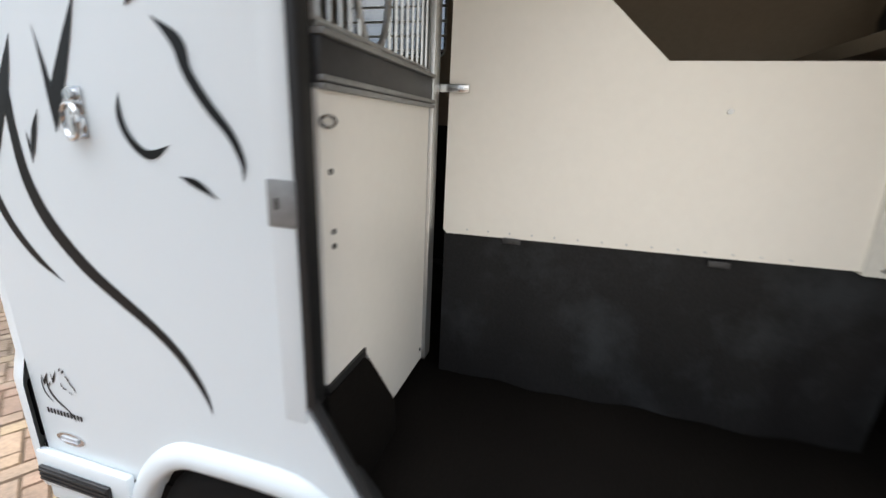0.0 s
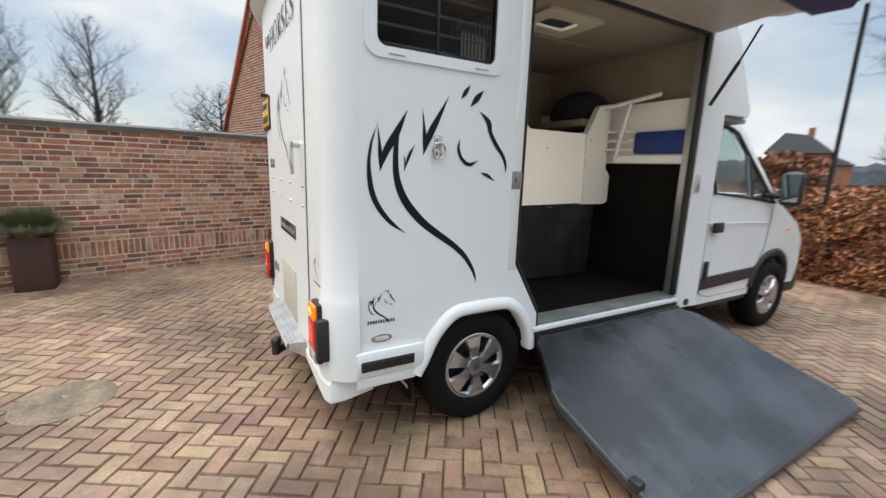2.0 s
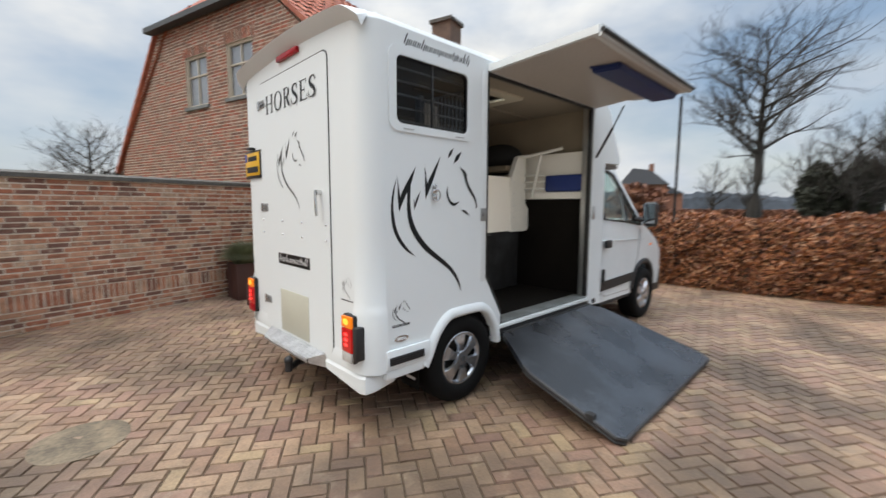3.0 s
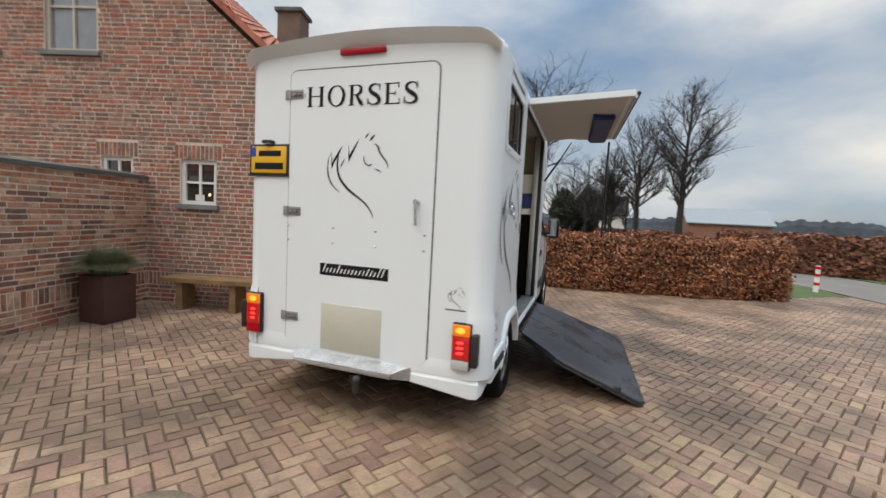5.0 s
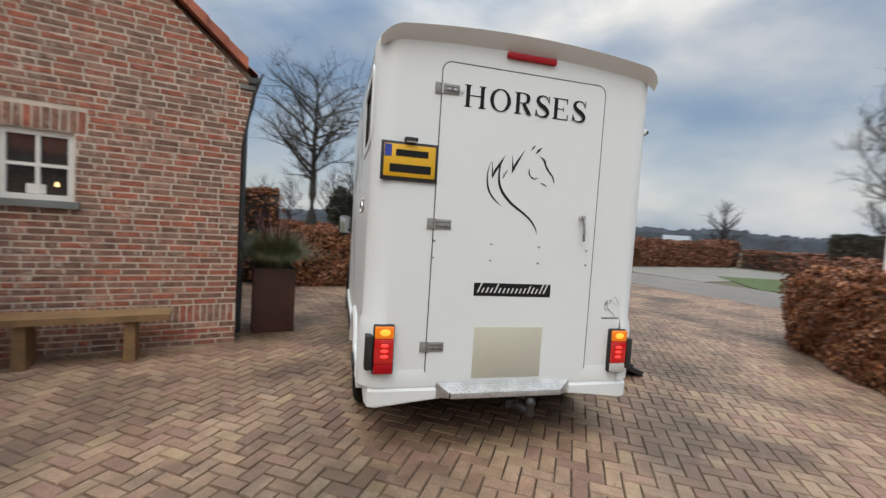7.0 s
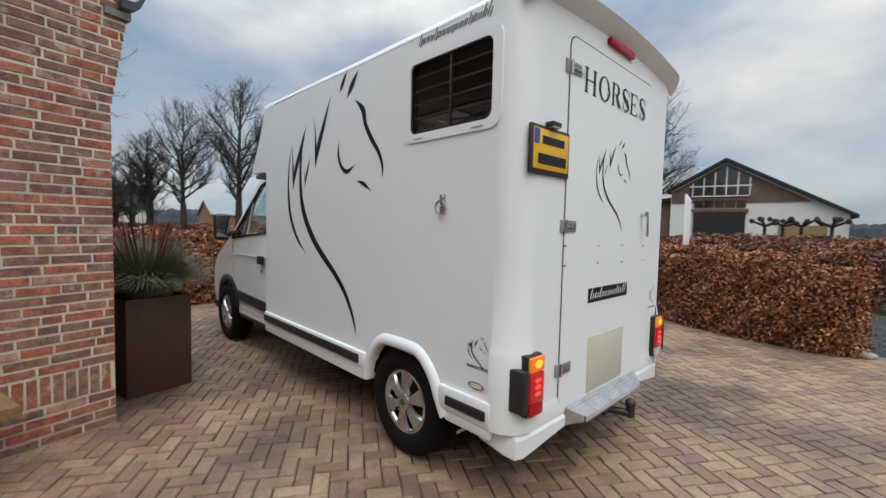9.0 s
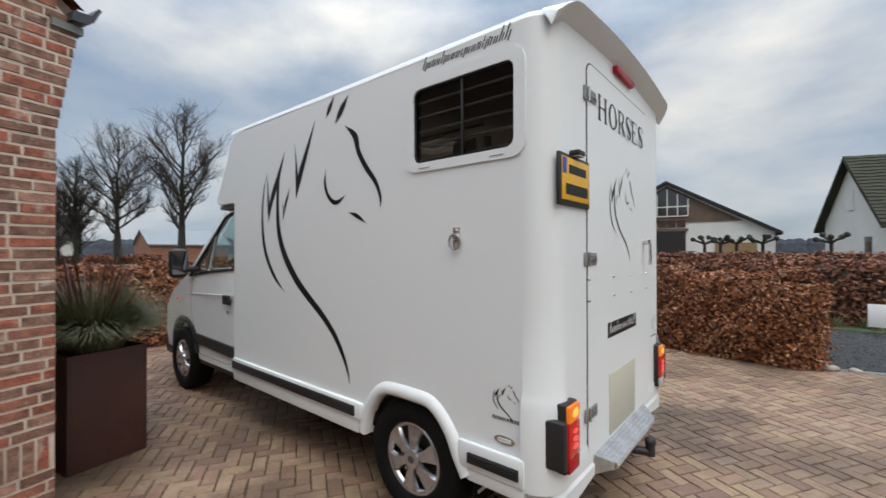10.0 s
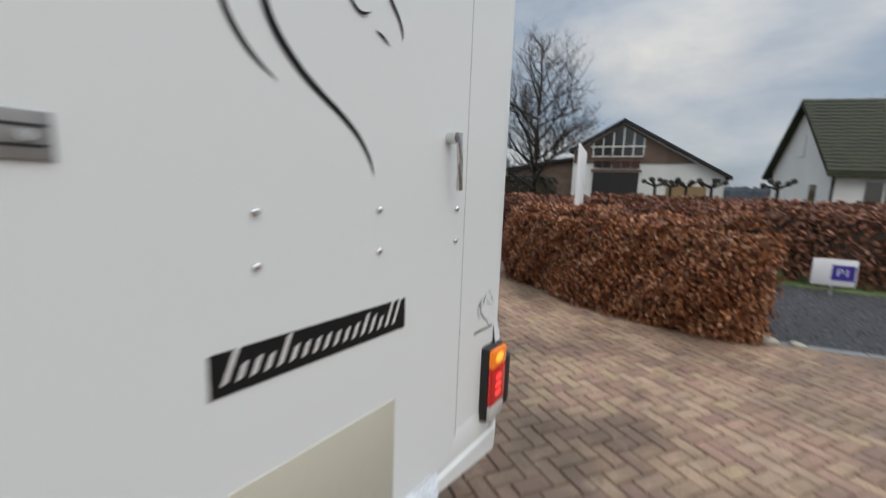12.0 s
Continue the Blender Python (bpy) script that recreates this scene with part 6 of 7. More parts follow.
lampbox = part("plate_lamp", bx(REAR - 0.05, REAR, 2.905, 2.985, 1.998, 2.022, 0.005), M_BLACK, truck)
part("lamp_lens", bx(REAR - 0.046, REAR - 0.01, 2.915, 2.975, 1.992, 1.999), M_CLEAR, lampbox)
# third brake lamp
brake = part("brake_lamp", bx(REAR - 0.028, REAR + 0.004, 1.995, 2.345, 2.605, 2.645, 0.008), M_DARKRED, truck, "long red high brake lamp")
# tail lamps
for yc, sg, dz in ((3.045, 1, 0.008), (1.348, -1, -0.018)):
    half = 0.066
    body = part("tail_lamp", bx(REAR - 0.035, REAR + 0.05, yc - half, yc + half, 0.525 + dz, 0.84 + dz, 0.01), M_GASKET, truck, "lit rear lamp cluster")
    part("amber_lens", bx(REAR - 0.052, REAR - 0.03, yc - half + 0.006, yc + half - 0.006, 0.757 + dz, 0.834 + dz, 0.008), M_AMBER, body, "amber indicator lens")
    b = bmesh.new()
    bmesh.ops.create_uvsphere(b, u_segments=12, v_segments=8, radius=1.0, matrix=Matrix.Translation((REAR - 0.0515, yc - sg * 0.004, 0.797 + dz)) @ Matrix.Diagonal((0.004, 0.034, 0.022, 1)))
    part("amber_glow", b, M_AMBERLIT, body)
    part("red_lens", bx(REAR - 0.052, REAR - 0.03, yc - half + 0.006, yc + half - 0.006, 0.598 + dz, 0.755 + dz, 0.008), M_RED, body, "red lens, lit")
    part("reflector_lens", bx(REAR - 0.050, REAR - 0.03, yc - half + 0.006, yc + half - 0.006, 0.531 + dz, 0.596 + dz, 0.008), M_DARKRED if sg > 0 else M_CLEAR, body)
    for zz in (0.645, 0.68, 0.715):
        b = bmesh.new()
        bmesh.ops.create_uvsphere(b, u_segments=10, v_segments=6, radius=0.013, matrix=Matrix.Translation((REAR - 0.0515, yc - sg * 0.004, zz + dz)) @ Matrix.Diagonal((0.3, 2.0, 0.8, 1)))
        part("bulb_glow", b, M_REDLIT, body)
    bm = bx(REAR - 0.048, REAR + 0.050, yc + sg * 0.067, yc + sg * 0.115, 0.555 + dz, 0.775 + dz, 0.012)
    part("lamp_guard", bm, M_BLACK, truck, "black rubber corner guard")
# lower rear body, bumper ends, step, tow ball
bm = bmesh.new()
rows = []
for dx, z in ((0.002, 0.56), (-0.004, 0.53), (-0.006, 0.47), (-0.004, 0.435), (0.03, 0.42)):
    row = []
    for k in range(31):
        s = -1 + 2 * k / 30
        e = max(0.0, (abs(s) - 0.86) / 0.14)
        row.append(bm.verts.new((REAR + dx + 0.14 * (1 - math.sqrt(max(0.0, 1 - e * e))), MID + s * (1.0 + 0.008 - dx * 0.3), z)))
    rows.append(row)
for a, c in zip(rows, rows[1:]):
    for k in range(30):
        bm.faces.new((a[k], a[k + 1], c[k + 1], c[k]))
part("rear_bumper_roll", bm, M_WHITE, truck, "rounded white lower rear edge", crease=50)
for sg in (1, -1):
    bm = bmesh.new()
    rows = []
    for x, y, zb in ((REAR + 0.002, 0.47, 0.352), (REAR + 0.002, 0.60, 0.338), (REAR + 0.002, 0.80, 0.315), (REAR + 0.004, 0.90, 0.303), (REAR + 0.022, 0.945, 0.303), (REAR + 0.08, 0.962, 0.313), (REAR + 0.24, 0.966, 0.345)):
        rows.append([bm.verts.new(p) for p in ((x, MID + sg * y, 0.435), (x - 0.012, MID + sg * (y + 0.006), 0.41), (x - 0.010, MID + sg * (y + 0.004), zb + 0.01), (x, MID + sg * (y - 0.004), zb), (x + 0.05, MID + sg * (y - 0.05), zb + 0.004))])
    for a, c in zip(rows, rows[1:]):
        for k in range(4):
            bm.faces.new((a[k], a[k + 1], c[k + 1], c[k]))
    bm.faces.new(rows[0])
    part("bumper_end", bm, M_WHITE, truck, crease=25)
# the step is a folded sheet, narrower at its front
tread = lambda u, v: (u, v, 0.420 + 0.045 * (u - (REAR - 0.094)) / 0.094)
bm = plate([(REAR + 0.004, 1.700), (REAR + 0.004, 2.690), (REAR - 0.088, 2.614), (REAR - 0.094, 2.604), (REAR - 0.094, 1.824), (REAR - 0.088, 1.814)], tread, lambda u, v: Vector(tread(u, v)) - Vector((0, 0, 0.004)))
step = part("rear_step", bm, M_STEP, truck, "checkered aluminium entry step")
part("step_edge", bx(REAR - 0.0985, REAR - 0.0945, 1.820, 2.608, 0.384, 0.4215, 0.0015), M_STEP, step, "folded front lip")
for ya, yb in ((1.700, 1.814), (2.690, 2.614)):
    bm = bmesh.new()
    bmesh.ops.convex_hull(bm, input=[bm.verts.new(p) for d in (0.0, 0.003) for p in ((REAR + 0.002, ya + d, 0.462), (REAR - 0.090, yb + d, 0.419), (REAR - 0.090, yb + d, 0.386), (REAR + 0.002, ya + d, 0.358))])
    part("step_end", bm, M_STEP, step)
bm = bmesh.new()
tilt = math.atan2(0.045, 0.094)
for i in range(5):
    for k in range(56):
        x, y = REAR - 0.084 + i * 0.0195, 1.73 + k * 0.0166
        if 1.712 + 1.1 * (REAR - x) < y < 2.678 - 0.8 * (REAR - x):
            m = Matrix.Translation((x, y, tread(x, y)[2])) @ Matrix.Rotation(-tilt, 4, "Y") @ Matrix.Rotation(radians(45 if (i + k) % 2 else -45), 4, "Z")
            bx(-0.0085, 0.0085, -0.0026, 0.0026, -0.001, 0.0028, 0, bm, m)
for k in range(46):
    m = Matrix.Translation((REAR - 0.0985, 1.830 + k * 0.0170, 0.406 if k % 2 else 0.398)) @ Matrix.Rotation(radians(45 if k % 2 else -45), 4, "X")
    bx(-0.0035, 0.0005, -0.0100, 0.0100, -0.0028, 0.0028, 0, bm, m)
part("step_studs", bm, M_STEP, step, "raised tread pattern")
bm = bx(REAR - 0.02, REAR + 0.5, 2.10, 2.19, 0.27, 0.33, 0.01)
rod((REAR - 0.13, 2.06, 0.285), (REAR + 0.02, 2.145, 0.30), 0.025, bm=bm)
rod((REAR - 0.13, 2.06, 0.265), (REAR - 0.13, 2.06, 0.335), 0.028, bm=bm)
bmesh.ops.create_uvsphere(bm, u_segments=14, v_segments=8, radius=0.034, matrix=Matrix.Translation((REAR - 0.13, 2.06, 0.35)))
part("tow_bar", bm, M_BLACK, truck, "black tow ball")

# ---- interior ----
part("floor", bx(-1.11, 1.90, 1.215, 3.145, 0.44, 0.532), M_FLOOR, truck, "black rubber stall floor")
part("headlining", plate([(-1.11, 1.225), (1.90, 1.225), (1.90, 3.135), (-1.11, 3.135)], lambda u, v: (u, v, 2.585), lambda u, v: (u, v, 2.61), holes=[rounded(0.47, 0.93, 1.62, 1.96, 0.03)]), M_CEIL, truck, "beige headlining")
hatch = part("roof_hatch", plate(rounded(0.43, 0.97, 1.57, 2.01, 0.03), lambda u, v: (u, v, 2.584), lambda u, v: (u, v, 2.565), holes=[rounded(0.56, 0.84, 1.70, 1.88, 0.03)]), M_CPAINT, truck, "white roof hatch frame")
dome = part("hatch_dome", plate(rounded(0.42, 0.98, 1.55, 2.03, 0.05), lambda u, v: (u, v, 2.79), lambda u, v: (u, v, 2.80)), M_CABGLASS, hatch, "clear hatch dome")
dome.visible_shadow = False
part("ceiling_rail", bx(-0.05, 1.85, 2.06, 2.08, 2.565, 2.585, 0.003), M_CEIL, truck)
part("inner_lining", prism_y([(-1.11, 1.62), (1.90, 1.62), (1.90, 2.585), (-1.11, 2.585)], 3.09, 3.10, holes=[rounded(-1.0, -0.30, 2.01, 2.475, 0.05)]), M_LINING, truck, "brown upper lining")
part("inner_lining", bx(-1.11, 1.90, 3.08, 3.095, 0.532, 1.62), M_RUBBER, truck)
# middle partition with hanging rubber
bm = prism_y([(0.02, 1.215), (0.035, 1.20), (1.43, 1.225), (1.41, 1.85), (0.748, 1.848), (0.27, 2.28), (0.25, 2.46), (0.02, 2.48)], 2.055, 2.09)
wall_mid = part("partition", bm, M_CREAM, truck, "cream stall partition")
bm = prism_y([(1.42, 1.215), (1.70, 1.215), (1.755, 1.24), (1.755, 1.48), (1.69, 1.55), (1.69, 2.09), (1.54, 2.10), (1.40, 1.83)], 2.04, 2.10)
head_plate = part("partition_end", bm, M_WPAINT, truck, "white partition end plate")
for k in range(5):
    part("screw", rod((1.47 - 0.003 * k, 2.042, 1.24 + 0.14 * k), (1.47 - 0.003 * k, 2.034, 1.24 + 0.14 * k), 0.009, n=8), M_ALU, head_plate)
bm = bmesh.new()
rows = []
for k in range(41):
    x = 0.02 + 1.6 * k / 40
    w = 0.012 * math.sin(x * 9) + 0.008 * math.sin(x * 23 + 1)
    rows.append([bm.verts.new((x, 2.075 + w * s, 0.545 + 0.006 * math.sin(x * 14) * (1 - s) + (1.235 - 0.545) * (1 - s))) for s in (0, 0.25, 0.5, 0.75, 1.0)])
for a, c in zip(rows, rows[1:]):
    for k in range(4):
        bm.faces.new((a[k], a[k + 1], c[k + 1], c[k]))
part("rubber_curtain", bm, M_RUBBER, wall_mid, "hanging black rubber sheet")
for x in (0.30, 1.02):
    part("curtain_clip", bx(x - 0.035, x + 0.035, 2.046, 2.056, 1.185, 1.207, 0.003), M_DARKMETAL, wall_mid)
for k in range(14):
    part("rivet", rod((0.12 + 0.085 * k, 2.056, 1.222 + 0.0012 * k), (0.12 + 0.085 * k, 2.0525, 1.222 + 0.0012 * k), 0.0045, n=6), M_ALU, wall_mid)
part("partition_bolt", rod((0.95, 2.055, 1.70), (0.95, 2.047, 1.70), 0.009, n=8), M_ALU, wall_mid)
part("partition_catch", bx(-0.03, 0.10, 2.03, 2.05, 1.735, 1.765, 0.004), M_CHROME, truck, "steel catch on the partition")
# white rack at the head of the stall
bm = tube([(1.55, 2.07, 2.09), (1.62, 1.95, 2.10), (1.68, 1.55, 2.16)], 0.018)
tube([(1.66, 1.93, 1.62), (1.64, 1.80, 2.12)], 0.016, bm=bm)
for z in (1.72, 1.80, 1.88):
    tube([(1.67, 2.06, z), (1.69, 1.78, z)], 0.014, bm=bm)
part("white_rack", bm, M_WPAINT, truck, "white tubular head guard")
# front bulkhead
part("bulkhead_rubber", bx(1.78, 1.80, 1.225, 3.08, 0.532, 1.60), M_FLOOR, truck, "black rubber bulkhead lining")
part("bulkhead_rail", bx(1.74, 1.81, 1.225, 3.08, 1.60, 1.675, 0.01), M_CREAM, truck)
part("chest_pad", bx(1.715, 1.77, 1.24, 1.79, 1.685, 1.87, 0.02, seg=3), M_BLUE, truck, "navy blue chest pad")
part("bulkhead_panel", bx(1.78, 1.80, 1.225, 3.08, 1.675, 2.12), M_CREAM, truck)
part("storage_shelf", bx(1.45, 1.90, 2.15, 3.08, 1.93, 2.0, 0.02), M_LINING, truck, "padded shelf")
bm = bmesh.new()
bmesh.ops.create_uvsphere(bm, u_segments=18, v_segments=10, radius=1.0, matrix=Matrix.Translation((1.72, 2.48, 2.10)) @ Matrix.Diagonal((0.16, 0.36, 0.20, 1)))
part("saddle_cover", bm, M_SEAT, truck, "dark covered saddle on the shelf")
# rear divider beside the opening, with grille
divider = part("rear_divider", prism_x([(1.235, 1.0), (1.235, 1.68), (1.955, 1.68), (1.955, 0.67), (1.655, 0.675), (1.445, 0.97), (1.42, 1.0)], -0.045, -0.025), M_CREAM, truck, "cream rear divider")
rail_ob = part("divider_rail", bx(-0.055, -0.015, 1.235, 1.96, 1.685, 1.775, 0.006), M_DARKMETAL, truck, "dark cross rail")
for z in (1.682, 1.698, 1.782):
    part("rail_edge", bx(-0.062, -0.006, 1.235, 1.965, z - 0.006, z + 0.006, 0.002), M_LATCH, rail_ob)
part("pull_ring", tube([(-0.018, 1.262 + 0.03 * math.cos(a), 1.615 + 0.012 * math.sin(a)) for a in (2 * math.pi * q / 12 for q in range(13))], 0.004, 6), M_CHROME, divider)
for y, z in ((1.275, 1.51), (1.28, 1.375), (1.28, 1.34), (1.93, 0.72)):
    part("divider_screw", rod((-0.026, y, z), (-0.021, y, z), 0.007, n=8), M_DARKMETAL, divider)
part("divider_foot", bx(-0.05, -0.018, 1.235, 1.43, 0.975, 1.0, 0.004), M_GASKET, divider, "dark rubber foot strip")
grille = part("divider_grille", tube([(-0.035, 1.24, 1.80), (-0.035, 1.95, 1.80), (-0.035, 1.95, 2.44), (-0.035, 1.24, 2.44), (-0.035, 1.24, 1.80)], 0.011, 6), M_ALU, truck, "barred steel grille")
for k in range(16):
    y = 1.262 + 0.0445 * k
    low = 1.80
    if abs(y - 1.515) < 0.092:
        low = 1.96 + 0.17 * math.sqrt(1 - ((y - 1.515) / 0.095) ** 2)
        part("grille_bar", rod((-0.035, y, 1.80), (-0.035, y, 1.96 - 0.17 * math.sqrt(1 - ((y - 1.515) / 0.095) ** 2)), 0.0055, n=6), M_ALU, grille)
    part("grille_bar", rod((-0.035, y, low), (-0.035, y, 2.44), 0.0055, n=6), M_ALU, grille)
part("grille_ring", tube([(-0.035, 1.515 + 0.095 * math.cos(a), 1.96 + 0.17 * math.sin(a)) for a in (2 * math.pi * q / 28 for q in range(29))], 0.010, 6), M_ALU, grille, "oval steel ring in the grille")
part("divider_post", bx(-0.06, -0.01, 1.960, 2.03, 0.66, 2.5, 0.006), M_ALU, truck)
part("arch_cover", prism_x([(1.225, 0.535), (1.665, 0.535), (1.645, 0.675), (1.445, 0.955), (1.42, 0.975), (1.225, 0.975)], -0.90, -0.018), M_FLOOR, truck, "black wheel arch cover")

# ---- raised side door ----
top = lambda u, v: (u, v, 2.555 + 0.05 * (1.18 - v) / 0.88 + 0.018 * max(0.0, u) * (1.18 - v))
shape = [(-0.06, 1.165), (-0.03, 0.32), (0.0, 0.30), (1.93, 0.355), (1.95, 0.40), (1.86, 0.62), (1.76, 0.80), (1.67, 0.86), (1.67, 1.165)]
bm = plate(shape, lambda u, v: Vector(top(u, v)) + Vector((0, 0, 0.02)), lambda u, v: Vector(top(u, v)) - Vector((0, 0, 0.03)))
flap = part("side_door", bm, M_WHITE, truck, "top-hinged white side door, raised")
part("door_lining", plate([(-0.03, 1.15), (0.0, 0.37), (1.85, 0.42), (1.64, 0.86), (1.64, 1.15)], lambda u, v: Vector(top(u, v)) - Vector((0, 0, 0.034)), lambda u, v: Vector(top(u, v)) - Vector((0, 0, 0.029))), M_FLAP, flap, "pale grey inner lining")
bm = tube([Vector(top(-0.02, 0.30)) + Vector((0, -0.004, -0.012)), Vector(top(1.94, 0.355)) + Vector((0, -0.004, -0.012))], 0.017)
part("edge_seal", bm, M_GASKET, flap)
part("edge_trim", tube([Vector(top(-0.02, 0.315)) + Vector((0, 0, -0.035)), Vector(top(1.92, 0.37)) + Vector((0, 0, -0.035))], 0.013), M_ALU, flap)
bm = plate([(0.55, 0.43), (1.86, 0.47), (1.76, 0.66), (0.48, 0.62)], lambda u, v: Vector(top(u, v)) - Vector((0, 0, 0.036)), lambda u, v: Vector(top(u, v)) - Vector((0, 0, 0.085)))
bmesh.ops.bevel(bm, geom=bm.edges[:], offset=0.012, segments=2, affect="EDGES")
part("door_pad", bm, M_BLUE, flap, "navy blue pad under the side door")
part("gas_strut", rod((1.70, 1.16, 2.03), (1.66, 0.98, 2.30), 0.013, n=10), M_BLACK, truck, "black gas strut")
part("strut_rod", rod((1.66, 0.98, 2.30), (1.63, 0.86, 2.50), 0.007, n=10), M_GASKET, truck)
part("pull_strap", tube([(1.86, 0.42, 2.545), (1.857, 0.421, 2.2), (1.85, 0.42, 1.75), (1.845, 0.42, 1.36)], 0.013, 8), M_BLACK, flap, "black hanging pull strap")

# ---- ramp ----
slope = lambda u, v: (u, v, 0.055 + 0.42 * (v - 0.08) / 1.05)
shape = [(0.12, 1.12), (1.60, 1.12), (1.72, 1.02), (2.03, 0.15), (2.0, 0.09), (0.03, 0.06), (-0.02, 0.10), (-0.07, 0.72), (-0.05, 0.80)]
bm = plate(shape, lambda u, v: slope(u, v), lambda u, v: Vector(slope(u, v)) - Vector((0, 0, 0.05)))
ramp = part("ramp", bm, M_RAMP, truck, "lowered ramp with blue-grey rubber surface")
rim = [Vector(slope(u, v)) + Vector((0, -0.004, -0.014)) for u, v in shape[2:]]
part("ramp_edge", tube(rim, 0.016, 8), M_DARKMETAL, ramp, "metal ramp edge")
bm = tube([Vector(slope(u, v)) + Vector((0, -0.002, -0.042)) for u, v in shape[5:]], 0.012, 8)
part("ramp_underrail", bm, M_DARKMETAL, ramp)
part("ramp_catch", bx(-0.05, 0.0, 0.24, 0.30, 0.10, 0.155, 0.006), M_BLACK, ramp)
part("ramp_hinge", rod((0.14, 1.13, 0.468), (1.62, 1.13, 0.468), 0.014), M_GASKET, ramp)


# ---- wheels ----
def wheel(x, y, sg, name_label):
    """A wheel with its outer face towards sg along y."""
    bm = bmesh.new()
    prof = [(0.205, 0.0), (0.215, 0.018), (0.25, 0.030), (0.30, 0.028), (0.33, 0.012), (0.345, -0.02), (0.348, -0.06), (0.348, -0.15), (0.34, -0.19), (0.30, -0.215), (0.21, -0.21)]
    N = 48
    rows = [[bm.verts.new((x + r * math.cos(2 * math.pi * k / N), y + sg * d, 0.345 + r * math.sin(2 * math.pi * k / N))) for k in range(N)] for r, d in prof]
    for a, c in zip(rows, rows[1:]):
        for k in range(N):
            bm.faces.new((a[k], a[(k + 1) % N], c[(k + 1) % N], c[k]))
    tyre = part("wheel", bm, M_TYRE, truck, name_label, crease=60)
    part("brake_disc", rod((x, y - sg * 0.12, 0.345), (x, y - sg * 0.05, 0.345), 0.20, n=32), M_GASKET, tyre)
    bm = bmesh.new()
    prof = [(0.174, -0.012), (0.182, 0.006), (0.196, 0.014), (0.205, 0.012), (0.211, 0.0), (0.211, -0.03)]
    rows = [[bm.verts.new((x + r * math.cos(2 * math.pi * k / N), y + sg * d, 0.345 + r * math.sin(2 * math.pi * k / N))) for k in range(N)] for r, d in prof]
    for a, c in zip(rows, rows[1:]):
        for k in range(N):
            bm.faces.new((a[k], a[(k + 1) % N], c[(k + 1) % N], c[k]))
    rim_ob = part("rim", bm, M_SILVER, tyre, "silver wheel cover", crease=60)
    for s in range(6):
        a0 = 2 * math.pi * s / 6 + math.pi / 2 + 0.12
        bm = bmesh.new()
        rows = []
        for r, w, d in ((0.040, 0.024, 0.010), (0.070, 0.030, 0.017), (0.095, 0.033, 0.021), (0.12, 0.040, 0.021), (0.145, 0.050, 0.018), (0.165, 0.059, 0.014), (0.184, 0.068, 0.010)):
            ca, sa = math.cos(a0), math.sin(a0)
            rows.append([bm.verts.new((x + ca * r - sa * q, y + sg * dd, 0.345 + sa * r + ca * q)) for q, dd in ((-w, d - 0.022), (-w * 0.8, d), (w * 0.8, d), (w, d - 0.022))])
        for a, c in zip(rows, rows[1:]):
            for k in range(3):
                bm.faces.new((a[k], a[k + 1], c[k + 1], c[k]))
        part("spoke", bm, M_SILVER, tyre)
    part("hub_cap", rod((x, y - sg * 0.02, 0.345), (x, y + sg * 0.022, 0.345), 0.068, 0.055, 24), M_SILVER, tyre)
    part("hub_badge", rod((x, y + sg * 0.02, 0.345), (x, y + sg * 0.026, 0.345), 0.024, 0.022, 16), M_GREY_DECAL, tyre)
    for s in range(5):
        a0 = 2 * math.pi * s / 5 + 0.3
        part("wheel_nut", rod((x + 0.08 * math.cos(a0), y, 0.345 + 0.08 * math.sin(a0)), (x + 0.08 * math.cos(a0), y + sg * 0.016, 0.345 + 0.08 * math.sin(a0)), 0.011, n=6), M_CHROME, tyre)


for x in (-0.285, 3.30):
    wheel(x, 1.215, -1, "wheel with black tyre and silver spoked cover")
    wheel(x, 3.145, 1, "wheel with black tyre and silver spoked cover")
for y0, sg in ((1.23, 1), (3.13, -1)):
    bm = bx(-0.70, -0.688, y0 + sg * 0.01, y0 + sg * 0.20, 0.20, 0.44, 0.004)
    flp = part("mud_flap", bm, M_TYRE, truck, "black mud flap")
    part("flap_bar", bx(-0.702, -0.70, y0 + sg * 0.04, y0 + sg * 0.14, 0.265, 0.285), M_SIGN, flp)
part("inner_arch", bx(-0.66, 0.11, 1.36, 3.0, 0.40, 0.44), M_BLACK, truck)
for a, c in ((1.225, 1.37), (2.99, 3.135)):
    part("arch_liner", plate([(-0.66, 0.40), *[(-0.285 + 0.40 * math.cos(radians(t)), 0.345 + 0.40 * math.sin(radians(t))) for t in range(165, 10, -12)], (0.12, 0.40), (0.07, 0.40), *[(-0.285 + 0.385 * math.cos(radians(t)), 0.345 + 0.385 * math.sin(radians(t))) for t in range(10, 166, 12)], (-0.645, 0.40)], lambda u, v: (u, a, v), lambda u, v: (u, c, v)), M_BLACK, truck)
bm = bx(-1.0, 3.6, 1.62, 1.72, 0.27, 0.40, 0.01)
bx(-1.0, 3.6, 2.64, 2.74, 0.27, 0.40, 0.01, bm)
bx(-0.36, -0.21, 1.36, 3.0, 0.29, 0.40, 0.02, bm)
bx(3.22, 3.38, 1.36, 3.0, 0.29, 0.40, 0.02, bm)
bx(0.5, 1.2, 1.8, 2.5, 0.24, 0.42, 0.03, bm)
part("chassis", bm, M_DARKMETAL, truck, "dark steel chassis")

# ---- cab ----
CY = 2.18


